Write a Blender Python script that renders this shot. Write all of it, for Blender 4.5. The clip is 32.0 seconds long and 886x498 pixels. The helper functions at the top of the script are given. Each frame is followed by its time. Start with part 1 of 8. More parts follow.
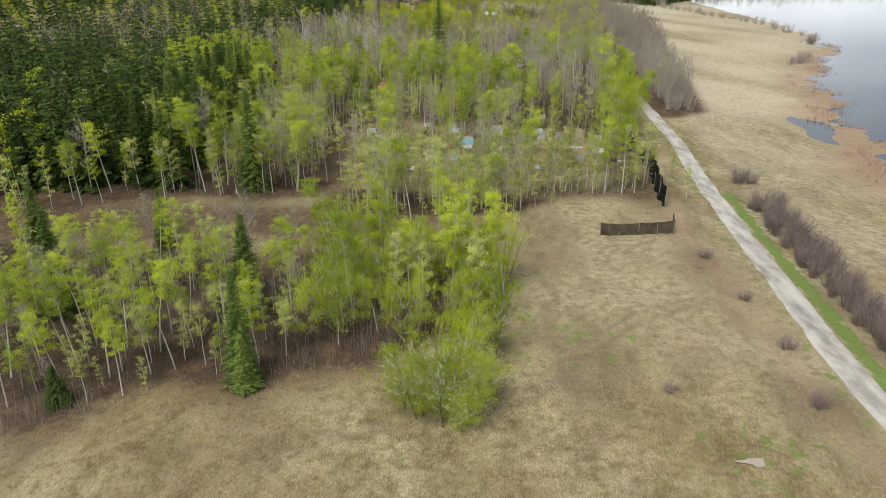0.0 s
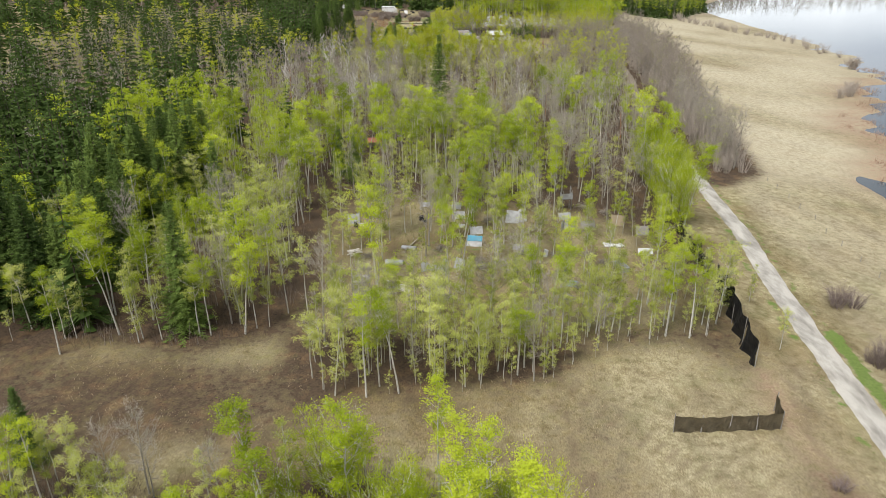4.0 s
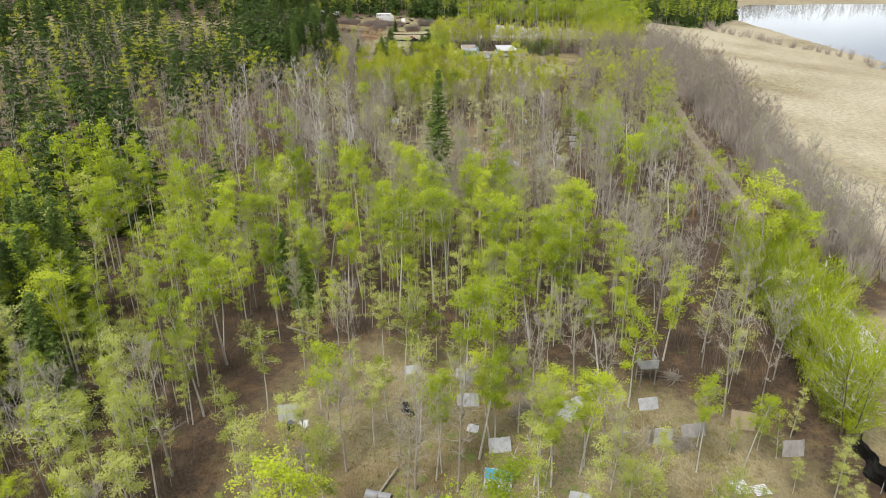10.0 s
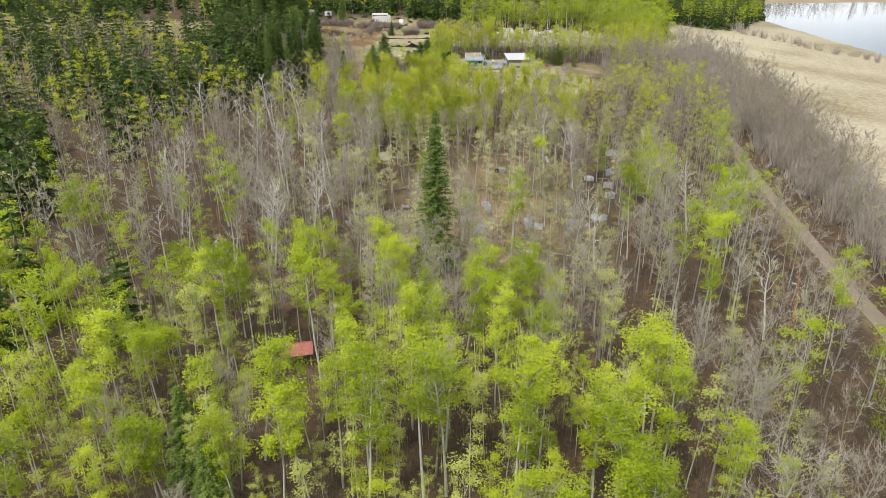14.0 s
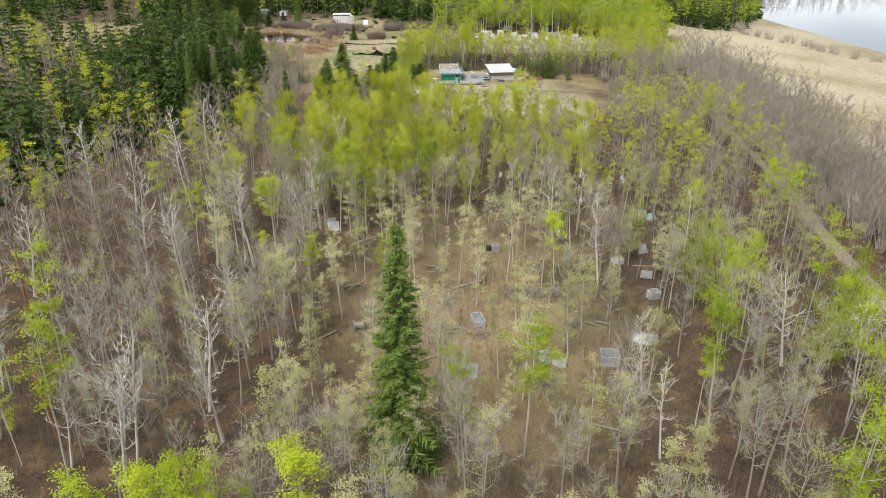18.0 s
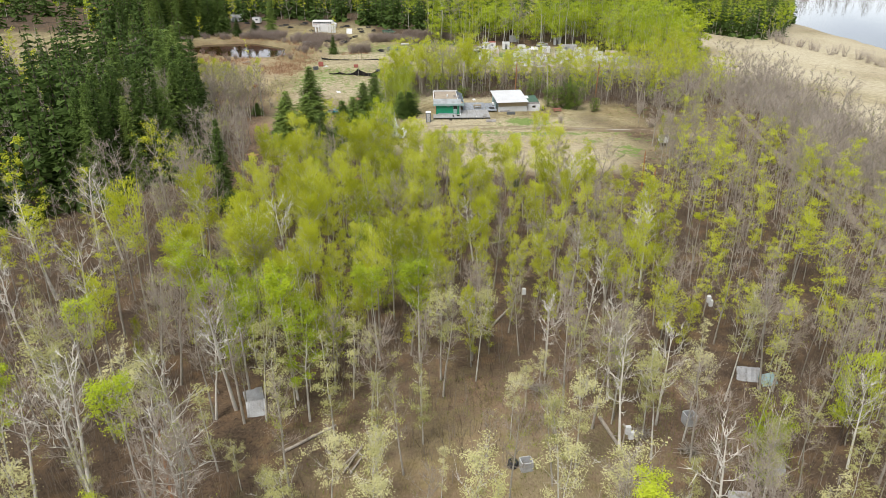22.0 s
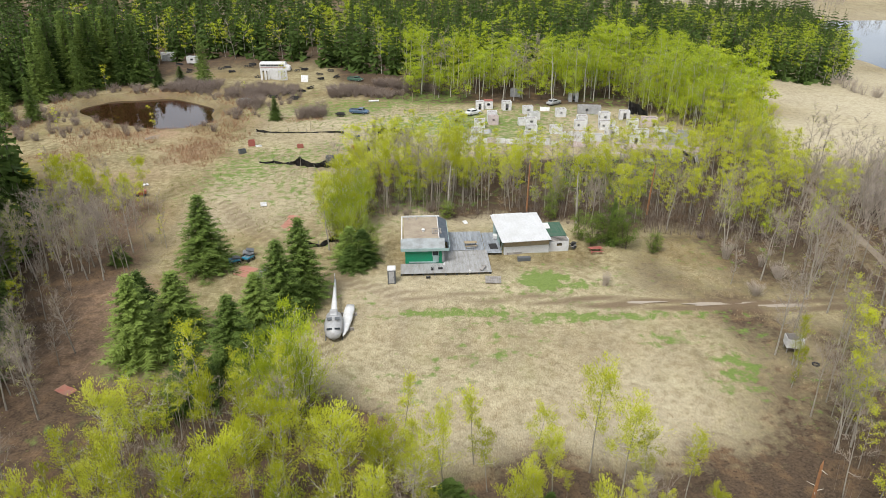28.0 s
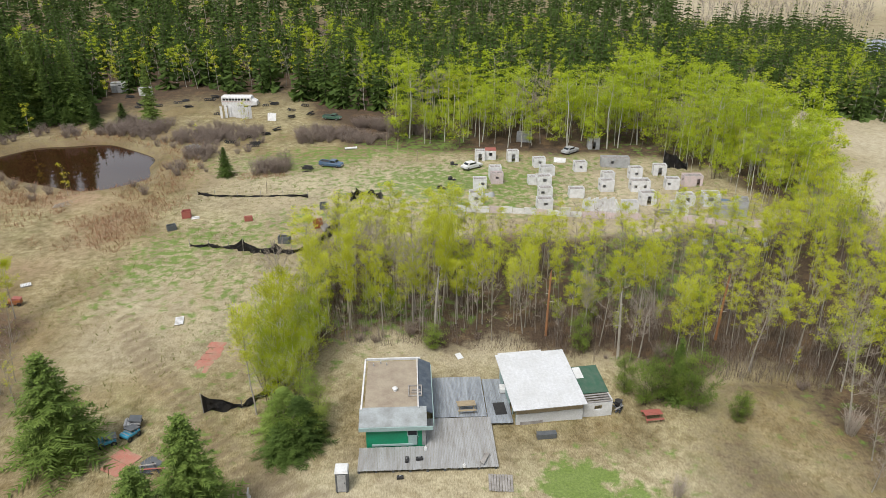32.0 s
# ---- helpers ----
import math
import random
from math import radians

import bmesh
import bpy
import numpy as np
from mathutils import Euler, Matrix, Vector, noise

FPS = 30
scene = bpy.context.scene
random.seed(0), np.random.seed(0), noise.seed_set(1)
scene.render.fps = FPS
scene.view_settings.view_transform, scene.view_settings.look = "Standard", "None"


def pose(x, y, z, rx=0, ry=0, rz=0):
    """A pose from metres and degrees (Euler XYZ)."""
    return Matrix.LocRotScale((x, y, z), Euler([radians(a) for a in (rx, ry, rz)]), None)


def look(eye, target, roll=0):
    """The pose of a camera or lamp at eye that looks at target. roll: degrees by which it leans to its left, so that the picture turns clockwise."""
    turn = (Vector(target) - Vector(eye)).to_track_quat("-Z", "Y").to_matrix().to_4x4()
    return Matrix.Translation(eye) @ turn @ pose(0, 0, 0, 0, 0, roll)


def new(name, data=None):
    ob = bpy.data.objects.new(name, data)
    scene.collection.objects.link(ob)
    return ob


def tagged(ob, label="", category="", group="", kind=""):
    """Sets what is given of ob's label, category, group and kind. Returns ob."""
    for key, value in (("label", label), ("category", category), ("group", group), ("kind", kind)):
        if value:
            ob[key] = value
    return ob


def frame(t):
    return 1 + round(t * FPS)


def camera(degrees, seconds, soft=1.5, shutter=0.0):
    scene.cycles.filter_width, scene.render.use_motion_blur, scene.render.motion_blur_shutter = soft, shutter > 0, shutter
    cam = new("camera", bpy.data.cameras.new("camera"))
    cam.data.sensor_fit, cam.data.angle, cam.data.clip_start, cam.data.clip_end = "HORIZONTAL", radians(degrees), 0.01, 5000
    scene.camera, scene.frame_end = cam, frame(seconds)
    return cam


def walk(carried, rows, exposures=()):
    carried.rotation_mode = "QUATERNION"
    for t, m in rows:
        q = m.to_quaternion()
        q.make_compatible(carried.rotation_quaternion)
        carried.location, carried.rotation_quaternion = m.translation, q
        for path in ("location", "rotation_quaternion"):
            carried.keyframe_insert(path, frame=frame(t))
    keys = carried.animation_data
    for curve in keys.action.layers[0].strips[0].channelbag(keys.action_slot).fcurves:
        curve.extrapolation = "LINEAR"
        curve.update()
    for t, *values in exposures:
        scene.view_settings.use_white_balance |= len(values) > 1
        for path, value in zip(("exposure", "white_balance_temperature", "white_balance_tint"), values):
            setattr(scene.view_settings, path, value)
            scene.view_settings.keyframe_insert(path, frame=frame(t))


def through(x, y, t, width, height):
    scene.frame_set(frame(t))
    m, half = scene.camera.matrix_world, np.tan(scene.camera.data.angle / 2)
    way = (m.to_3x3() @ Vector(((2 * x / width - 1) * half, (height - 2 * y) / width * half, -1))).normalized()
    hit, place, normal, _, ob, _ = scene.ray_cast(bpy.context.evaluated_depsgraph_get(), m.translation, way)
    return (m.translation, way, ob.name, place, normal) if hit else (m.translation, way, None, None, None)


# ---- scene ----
cam = camera(64.6, 32.0, soft=0.85)
METRES, EYE, TILT, LEAN, TURN = 310.0, 37.4, -24.0, 0.0, 0.0
ROWS = [
    (0.0, 0.0, 0.0, 0.0, -0.0, 0.0, -0.0),
    (0.5, -0.0, 0.0116, 0.0089, 0.01, -0.0, 0.01),
    (1.0, -0.0001, 0.0229, 0.0183, 0.03, -0.07, 0.03),
    (1.5, -0.0, 0.0344, 0.0281, 0.05, -0.16, 0.05),
    (2.0, -0.0001, 0.046, 0.0379, 0.05, -0.26, 0.05),
    (2.5, -0.0, 0.0584, 0.0454, 0.07, -0.41, 0.05),
    (3.0, -0.0, 0.0715, 0.0511, 0.08, -0.39, 0.06),
    (3.5, 0.0001, 0.0848, 0.0565, 0.12, -0.2, 0.04),
    (5.5, 0.0007, 0.1346, 0.0781, 0.2, 0.13, 0.07),
    (6.0, 0.0008, 0.1472, 0.0836, 0.21, 0.07, 0.05),
    (6.5, 0.0009, 0.16, 0.0891, 0.24, 0.11, 0.05),
    (7.0, 0.0009, 0.1727, 0.0946, 0.25, 0.13, 0.03),
    (7.5, 0.0009, 0.1856, 0.1001, 0.27, 0.13, -0.0),
    (8.0, 0.0009, 0.1984, 0.1056, 0.28, 0.11, 0.0),
    (8.5, 0.0009, 0.211, 0.1112, 0.29, 0.01, 0.0),
    (9.0, 0.001, 0.2241, 0.1167, 0.31, -0.07, -0.02),
    (9.5, 0.0008, 0.2375, 0.1222, 0.3, -0.09, -0.05),
    (10.0, 0.0009, 0.2506, 0.1278, 0.32, -0.03, -0.1),
    (10.5, 0.0009, 0.2638, 0.1334, 0.31, 0.05, -0.11),
    (11.0, 0.0011, 0.2771, 0.1392, 0.35, 0.04, -0.12),
    (11.5, 0.0012, 0.2902, 0.1448, 0.39, 0.06, -0.14),
    (12.0, 0.0014, 0.3035, 0.1506, 0.4, -0.15, -0.14),
    (12.5, 0.0014, 0.3173, 0.1565, 0.43, -0.34, -0.17),
    (13.0, 0.0015, 0.3303, 0.1622, 0.44, -0.45, -0.23),
    (13.5, 0.0015, 0.3444, 0.1682, 0.47, -0.47, -0.22),
    (14.0, 0.0015, 0.3585, 0.1741, 0.49, -0.46, -0.23),
    (14.5, 0.0016, 0.3726, 0.1801, 0.55, -0.51, -0.25),
    (16.5, 0.0014, 0.4322, 0.2043, 0.25, -0.97, -0.13),
    (17.0, 0.0016, 0.4476, 0.2108, -0.27, -1.01, 0.09),
    (17.5, 0.0017, 0.463, 0.2171, -0.92, -1.0, 0.41),
    (18.0, 0.002, 0.4784, 0.2238, -1.59, -1.03, 0.67),
    (18.5, 0.0022, 0.4939, 0.2303, -2.16, -1.08, 0.89),
    (19.0, 0.0027, 0.5096, 0.237, -2.14, -1.17, 0.88),
    (19.5, 0.0032, 0.5255, 0.2437, -2.09, -1.26, 0.87),
    (20.0, 0.0039, 0.5419, 0.2504, -2.03, -1.31, 0.84),
    (20.5, 0.0047, 0.5583, 0.2575, -2.0, -1.36, 0.79),
    (21.0, 0.0055, 0.5746, 0.2643, -1.96, -1.33, 0.74),
    (21.5, 0.0064, 0.5909, 0.2712, -1.9, -1.31, 0.73),
    (22.0, 0.0075, 0.6071, 0.2779, -1.83, -1.31, 0.81),
    (22.5, 0.0084, 0.6234, 0.2847, -1.9, -1.37, 0.83),
    (23.0, 0.0095, 0.6396, 0.2917, -2.03, -1.44, 0.93),
    (23.5, 0.0107, 0.656, 0.2987, -2.38, -1.48, 1.05),
    (24.0, 0.012, 0.6724, 0.3054, -2.79, -1.46, 1.28),
    (24.5, 0.0128, 0.6881, 0.3123, -2.88, -1.42, 1.25),
    (25.0, 0.0141, 0.704, 0.3192, -2.82, -1.43, 1.25),
    (25.5, 0.0153, 0.72, 0.3263, -2.81, -1.44, 1.22),
    (26.0, 0.0165, 0.7349, 0.3363, -2.79, -1.44, 1.18),
    (26.5, 0.0178, 0.7489, 0.348, -2.77, -1.49, 1.15),
    (28.5, 0.0244, 0.8095, 0.3823, -2.52, -1.19, 1.11),
    (29.0, 0.0259, 0.824, 0.3884, -2.48, -1.16, 1.12),
    (29.5, 0.0274, 0.8378, 0.3943, -2.47, -1.11, 1.13),
    (30.0, 0.0288, 0.8513, 0.4, -2.49, -0.94, 1.14),
    (30.5, 0.0303, 0.8644, 0.4058, -2.49, -0.78, 1.13),
    (31.0, 0.0315, 0.8772, 0.4114, -2.53, -0.6, 1.13),
    (31.5, 0.0329, 0.8896, 0.4165, -2.55, -0.57, 1.12),
    (32.0, 0.0342, 0.9015, 0.4216, -2.56, -0.51, 1.12),
]
walk(cam, [(t, pose(0, 0, EYE, TILT, LEAN, TURN) @ pose(METRES * x, METRES * y, METRES * z, 90 + pitch, roll, yaw)) for t, x, y, z, yaw, pitch, roll in ROWS],
     exposures=[(0, -0.36), (3, -0.22), (6, -0.14), (10, -0.09), (14, -0.04), (19, 0.0), (26, 0.06), (29, -0.14), (32, -0.2)])

# ---- light: an overcast spring sky with a soft, wide sun ----
SUN_EL, SUN_AZ = radians(58), radians(215)
world = bpy.data.worlds.new("overcast_sky")
scene.world = world
world.use_nodes = True
wn, wl = world.node_tree.nodes, world.node_tree.links
wn.clear()
w_out = wn.new("ShaderNodeOutputWorld")
w_bg = wn.new("ShaderNodeBackground")
w_sky = wn.new("ShaderNodeTexSky")
w_sky.sky_type, w_sky.sun_disc = "NISHITA", False
w_sky.sun_elevation, w_sky.sun_rotation = SUN_EL, SUN_AZ
w_co = wn.new("ShaderNodeTexCoord")
w_map = wn.new("ShaderNodeMapping")
w_map.inputs["Scale"].default_value = (1.0, 1.0, 3.2)
w_noise = wn.new("ShaderNodeTexNoise")
w_noise.inputs["Scale"].default_value = 2.3
w_noise.inputs["Detail"].default_value = 5.0
w_ramp = wn.new("ShaderNodeValToRGB")
w_ramp.color_ramp.elements[0].position, w_ramp.color_ramp.elements[0].color = 0.36, (5.6, 6.1, 7.0, 1)
w_ramp.color_ramp.elements[1].position, w_ramp.color_ramp.elements[1].color = 0.62, (10.9, 11.2, 11.5, 1)
w_mix = wn.new("ShaderNodeMixRGB")
w_mix.inputs[0].default_value = 0.86
wl.new(w_co.outputs["Generated"], w_map.inputs["Vector"])
wl.new(w_map.outputs[0], w_noise.inputs["Vector"])
wl.new(w_noise.outputs["Fac"], w_ramp.inputs[0])
wl.new(w_sky.outputs[0], w_mix.inputs[1])
wl.new(w_ramp.outputs[0], w_mix.inputs[2])
# thinner, brighter cloud all round near the horizon
w_sep = wn.new("ShaderNodeSeparateXYZ")
wl.new(w_co.outputs["Generated"], w_sep.inputs[0])
w_low = wn.new("ShaderNodeValToRGB")
w_low.color_ramp.elements[0].position, w_low.color_ramp.elements[0].color = 0.02, (2.0, 2.0, 2.0, 1)
w_low.color_ramp.elements[1].position, w_low.color_ramp.elements[1].color = 0.42, (0.95, 0.95, 0.95, 1)
wl.new(w_sep.outputs["Z"], w_low.inputs[0])
w_mul = wn.new("ShaderNodeMixRGB")
w_mul.blend_type = "MULTIPLY"
w_mul.inputs[0].default_value = 1.0
wl.new(w_mix.outputs[0], w_mul.inputs[1])
wl.new(w_low.outputs[0], w_mul.inputs[2])
wl.new(w_mul.outputs[0], w_bg.inputs[0])
w_bg.inputs[1].default_value = 0.105
wl.new(w_bg.outputs[0], w_out.inputs[0])

sun = new("sun", bpy.data.lights.new("sun", "SUN"))
sun.data.energy, sun.data.angle, sun.data.color = 4.4, radians(24), (1.0, 0.96, 0.9)
sun.matrix_world = look((80 * math.sin(SUN_AZ) * math.cos(SUN_EL), 80 * math.cos(SUN_AZ) * math.cos(SUN_EL), 80 * math.sin(SUN_EL)), (0, 0, 0))

# ---- materials ----
def nodes_of(name):
    m = bpy.data.materials.new(name)
    m.use_nodes = True
    nt = m.node_tree
    return m, nt, nt.nodes["Principled BSDF"]


def N(nt, kind, **values):
    n = nt.nodes.new(kind)
    for k, v in values.items():
        n.inputs[k.replace("_", " ")].default_value = v
    return n


def ramp(nt, source, *stops):
    r = nt.nodes.new("ShaderNodeValToRGB")
    els = r.color_ramp.elements
    while len(els) < len(stops):
        els.new(0.5)
    for e, (p, c) in zip(els, stops):
        e.position, e.color = p, (*c, 1)
    nt.links.new(source, r.inputs[0])
    return r.outputs[0]


def mix(nt, fac, a, b, mode="MIX"):
    m = nt.nodes.new("ShaderNodeMixRGB")
    m.blend_type = mode
    for s, v in zip(m.inputs, (fac, a, b)):
        if isinstance(v, (int, float)):
            s.default_value = v
        elif isinstance(v, tuple):
            s.default_value = (*v, 1)
        else:
            nt.links.new(v, s)
    return m.outputs[0]


def maths(nt, op, a, b=0.0):
    m = nt.nodes.new("ShaderNodeMath")
    m.operation = op
    for s, v in zip(m.inputs, (a, b)):
        if isinstance(v, (int, float)):
            s.default_value = v
        else:
            nt.links.new(v, s)
    return m.outputs[0]


def world_noise(nt, scale, detail=4.0, stretch=None):
    g = nt.nodes.new("ShaderNodeNewGeometry")
    vec = g.outputs["Position"]
    if stretch:
        mp = nt.nodes.new("ShaderNodeMapping")
        mp.inputs["Scale"].default_value = stretch
        nt.links.new(vec, mp.inputs["Vector"])
        vec = mp.outputs[0]
    n = N(nt, "ShaderNodeTexNoise", Scale=scale, Detail=detail, Roughness=0.6)
    nt.links.new(vec, n.inputs["Vector"])
    return n.outputs["Fac"]


def bump(nt, bsdf, height, strength=0.4, distance=0.02):
    b = N(nt, "ShaderNodeBump", Strength=strength, Distance=distance)
    nt.links.new(height, b.inputs["Height"])
    nt.links.new(b.outputs[0], bsdf.inputs["Normal"])


def weathered(name, base, dirt, rough=0.7, metal=0.0, scale=2.0, amount=0.6, grain=None, bumps=0.25):
    """Painted, wooden or plastic surface: two scales of wear over a base colour, a little difference from piece to piece."""
    m, nt, b = nodes_of(name)
    big = world_noise(nt, scale, 5.0, grain)
    fine = world_noise(nt, scale * 9, 3.0, grain)
    f = maths(nt, "MULTIPLY", ramp(nt, big, (0.38, (0, 0, 0)), (0.68, (1, 1, 1))), amount)
    c = mix(nt, f, base, dirt)
    c = mix(nt, 0.35, c, ramp(nt, fine, (0.3, (0.45, 0.45, 0.45)), (0.7, (1, 1, 1))), "MULTIPLY")
    info = nt.nodes.new("ShaderNodeObjectInfo")
    c = mix(nt, 0.22, c, ramp(nt, info.outputs["Random"], (0, (0.6, 0.6, 0.6)), (1, (1, 1, 1))), "MULTIPLY")
    nt.links.new(c, b.inputs["Base Color"])
    b.inputs["Roughness"].default_value = rough
    b.inputs["Metallic"].default_value = metal
    bump(nt, b, fine, bumps, 0.01)
    return m


def foliage(name, dark, mid, light, through=0.35, rough=0.6):
    """Leaves: each leaf a little different, each tree too, and light coming through."""
    m, nt, b = nodes_of(name)
    g = nt.nodes.new("ShaderNodeNewGeometry")
    info = nt.nodes.new("ShaderNodeObjectInfo")
    patch = world_noise(nt, 0.2, 3.0)
    v = maths(nt, "ADD", maths(nt, "MULTIPLY", g.outputs["Random Per Island"], 0.2), maths(nt, "MULTIPLY", info.outputs["Random"], 0.58))
    v = maths(nt, "ADD", v, maths(nt, "MULTIPLY", patch, 0.32))
    c = ramp(nt, v, (0.1, dark), (0.5, mid), (0.92, light))
    nt.links.new(c, b.inputs["Base Color"])
    b.inputs["Roughness"].default_value = rough
    b.inputs["Specular IOR Level"].default_value = 0.12
    t = nt.nodes.new("ShaderNodeBsdfTranslucent")
    nt.links.new(c, t.inputs["Color"])
    s = nt.nodes.new("ShaderNodeMixShader")
    s.inputs[0].default_value = through
    nt.links.new(b.outputs[0], s.inputs[1])
    nt.links.new(t.outputs[0], s.inputs[2])
    nt.links.new(s.outputs[0], nt.nodes["Material Output"].inputs["Surface"])
    return m


def bark(name, pale, dark, marks=0.5):
    m, nt, b = nodes_of(name)
    band = world_noise(nt, 2.2, 3.0, (1, 1, 0.35))
    fine = world_noise(nt, 9.0, 3.0, (1, 1, 2.5))
    c = mix(nt, ramp(nt, fine, (0.5, (0, 0, 0)), (0.62, (marks, marks, marks))), pale, dark)
    c = mix(nt, 0.5, c, ramp(nt, band, (0.3, (0.45, 0.43, 0.4)), (0.7, (1, 1, 1))), "MULTIPLY")
    nt.links.new(c, b.inputs["Base Color"])
    b.inputs["Roughness"].default_value = 0.85
    return m


M_LIME = foliage("aspen_leaf", (0.12, 0.172, 0.009), (0.335, 0.415, 0.02), (0.52, 0.585, 0.05), 0.31)
M_YELLOW = foliage("yellow_green_leaf", (0.2, 0.225, 0.014), (0.43, 0.46, 0.03), (0.6, 0.62, 0.08), 0.34)
M_PALE = foliage("budding_leaf", (0.16, 0.19, 0.028), (0.345, 0.385, 0.075), (0.53, 0.555, 0.16), 0.27)
M_BUD = foliage("beige_green_bud", (0.22, 0.22, 0.075), (0.4, 0.39, 0.165), (0.58, 0.55, 0.3), 0.25)
M_SPRUCE = foliage("spruce_needle", (0.026, 0.048, 0.012), (0.1, 0.155, 0.034), (0.23, 0.31, 0.07), 0.15, 0.7)
M_BUSHGREEN = foliage("bush_leaf", (0.06, 0.1, 0.018), (0.125, 0.185, 0.03), (0.23, 0.29, 0.06), 0.3)
M_TWIG = bark("bare_twig", (0.41, 0.37, 0.31), (0.22, 0.19, 0.155), 0.35)
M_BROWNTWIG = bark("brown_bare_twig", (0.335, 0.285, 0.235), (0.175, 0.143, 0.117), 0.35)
M_GREYTWIG = bark("grey_twig", (0.6, 0.57, 0.5), (0.34, 0.3, 0.26), 0.35)
M_BARK = bark("aspen_bark", (0.61, 0.59, 0.53), (0.13, 0.11, 0.09), 0.6)
M_DARKBARK = bark("dark_bark", (0.13, 0.095, 0.07), (0.05, 0.038, 0.03), 0.6)
M_GREYBARK = bark("bare_tree_bark", (0.38, 0.35, 0.3), (0.12, 0.1, 0.083), 0.5)
M_WILLOW = bark("willow_twig", (0.46, 0.4, 0.34), (0.27, 0.22, 0.18), 0.4)
M_DOGWOOD = bark("purple_brown_twig", (0.25, 0.195, 0.175), (0.13, 0.098, 0.088), 0.5)
M_SCRUB = bark("grey_brown_scrub_twig", (0.27, 0.215, 0.18), (0.13, 0.1, 0.085), 0.4)
M_RUSTBRUSH = bark("rusty_dry_brush", (0.35, 0.2, 0.11), (0.19, 0.105, 0.06), 0.5)
M_DEADWHITE = bark("bleached_birch_wood", (0.7, 0.67, 0.61), (0.34, 0.3, 0.26), 0.35)
M_REDBRUSH = bark("brown_brush", (0.12, 0.083, 0.06), (0.055, 0.038, 0.028), 0.4)
M_GREYSTEM = bark("grey_brown_stem", (0.24, 0.2, 0.165), (0.1, 0.082, 0.068), 0.4)

# ---- the lie of the land ----
LAKE_Z, POND_Z = -6.2, -0.75


def smooth(a, b, v):
    u = np.clip((np.asarray(v, float) - a) / (b - a), 0, 1)
    return u * u * (3 - 2 * u)


SHORE_Y = (-400, 60, 120, 146, 187, 244, 311, 409, 524, 590, 640, 700, 760, 900)
SHORE_X = (92, 92, 95, 99, 111, 131, 174, 186, 184, 194, 216, 270, 430, 900)


def shore(y):
    y = np.asarray(y, float)
    return np.interp(y, SHORE_Y, SHORE_X) + 3.0 * np.sin(y * 0.13) + 1.6 * np.sin(y * 0.41 + 1) + 0.8 * np.sin(y * 0.97)


def pond_depth(x, y):
    """Above one inside the pond, falling to nought away from it."""
    a, b = (x + 57.5) / 17.5, (y - 449.5 + 0.36 * (x + 57.5)) / 13.8
    r = np.sqrt(a * a + b * b) + 0.07 * np.sin(3 * np.arctan2(b, a) + 1) + 0.04 * np.sin(7 * np.arctan2(b, a))
    return r


def ground(x, y):
    x, y = np.asarray(x, float), np.asarray(y, float)
    edge = 34 + 34 * smooth(190, 340, y)
    h = -2.0 * smooth(edge, edge + 22, x) - 3.6 * smooth(edge + 18, np.maximum(shore(y) - 8, edge + 40), x)
    h = h - 2.0 * smooth(-9, 6, x - shore(y))
    h = h + 0.10 * np.sin(x * 0.21 + 1) * np.sin(y * 0.17) + 0.06 * np.sin(x * 0.55 + y * 0.4) + 0.05 * np.sin(y * 0.7 - x * 0.33)
    h = h - 1.7 * np.exp(-((x - 91.5 - (y - 168) * 0.1 - 1.5 * np.sin(y * 0.3)) / 4.0) ** 2 - ((y - 170) / 17) ** 2)
    r = pond_depth(x, y)
    h = h - 1.9 * (1 - smooth(0.86, 1.12, r)) + 0.35 * smooth(1.08, 1.2, r) * (1 - smooth(1.25, 1.6, r))
    h = h + 14 * smooth(560, 1100, y) + 10 * smooth(110, 420, -x) * smooth(-300, 0, y)
    return h


def gz(x, y):
    return float(ground(x, y))


def line_distance(x, y, line):
    best = np.full(np.shape(x), 1e9)
    for (ax, ay), (bx, by) in zip(line[:-1], line[1:]):
        dx, dy = bx - ax, by - ay
        u = np.clip(((x - ax) * dx + (y - ay) * dy) / (dx * dx + dy * dy), 0, 1)
        best = np.minimum(best, np.hypot(x - ax - u * dx, y - ay - u * dy))
    return best


def inside(x, y, poly):
    x, y = np.asarray(x, float), np.asarray(y, float)
    hit = np.zeros(x.shape, bool)
    for (ax, ay), (bx, by) in zip(poly, poly[1:] + poly[:1]):
        if ay != by:
            hit ^= ((ay > y) != (by > y)) & (x < (bx - ax) * (y - ay) / (by - ay) + ax)
    return hit


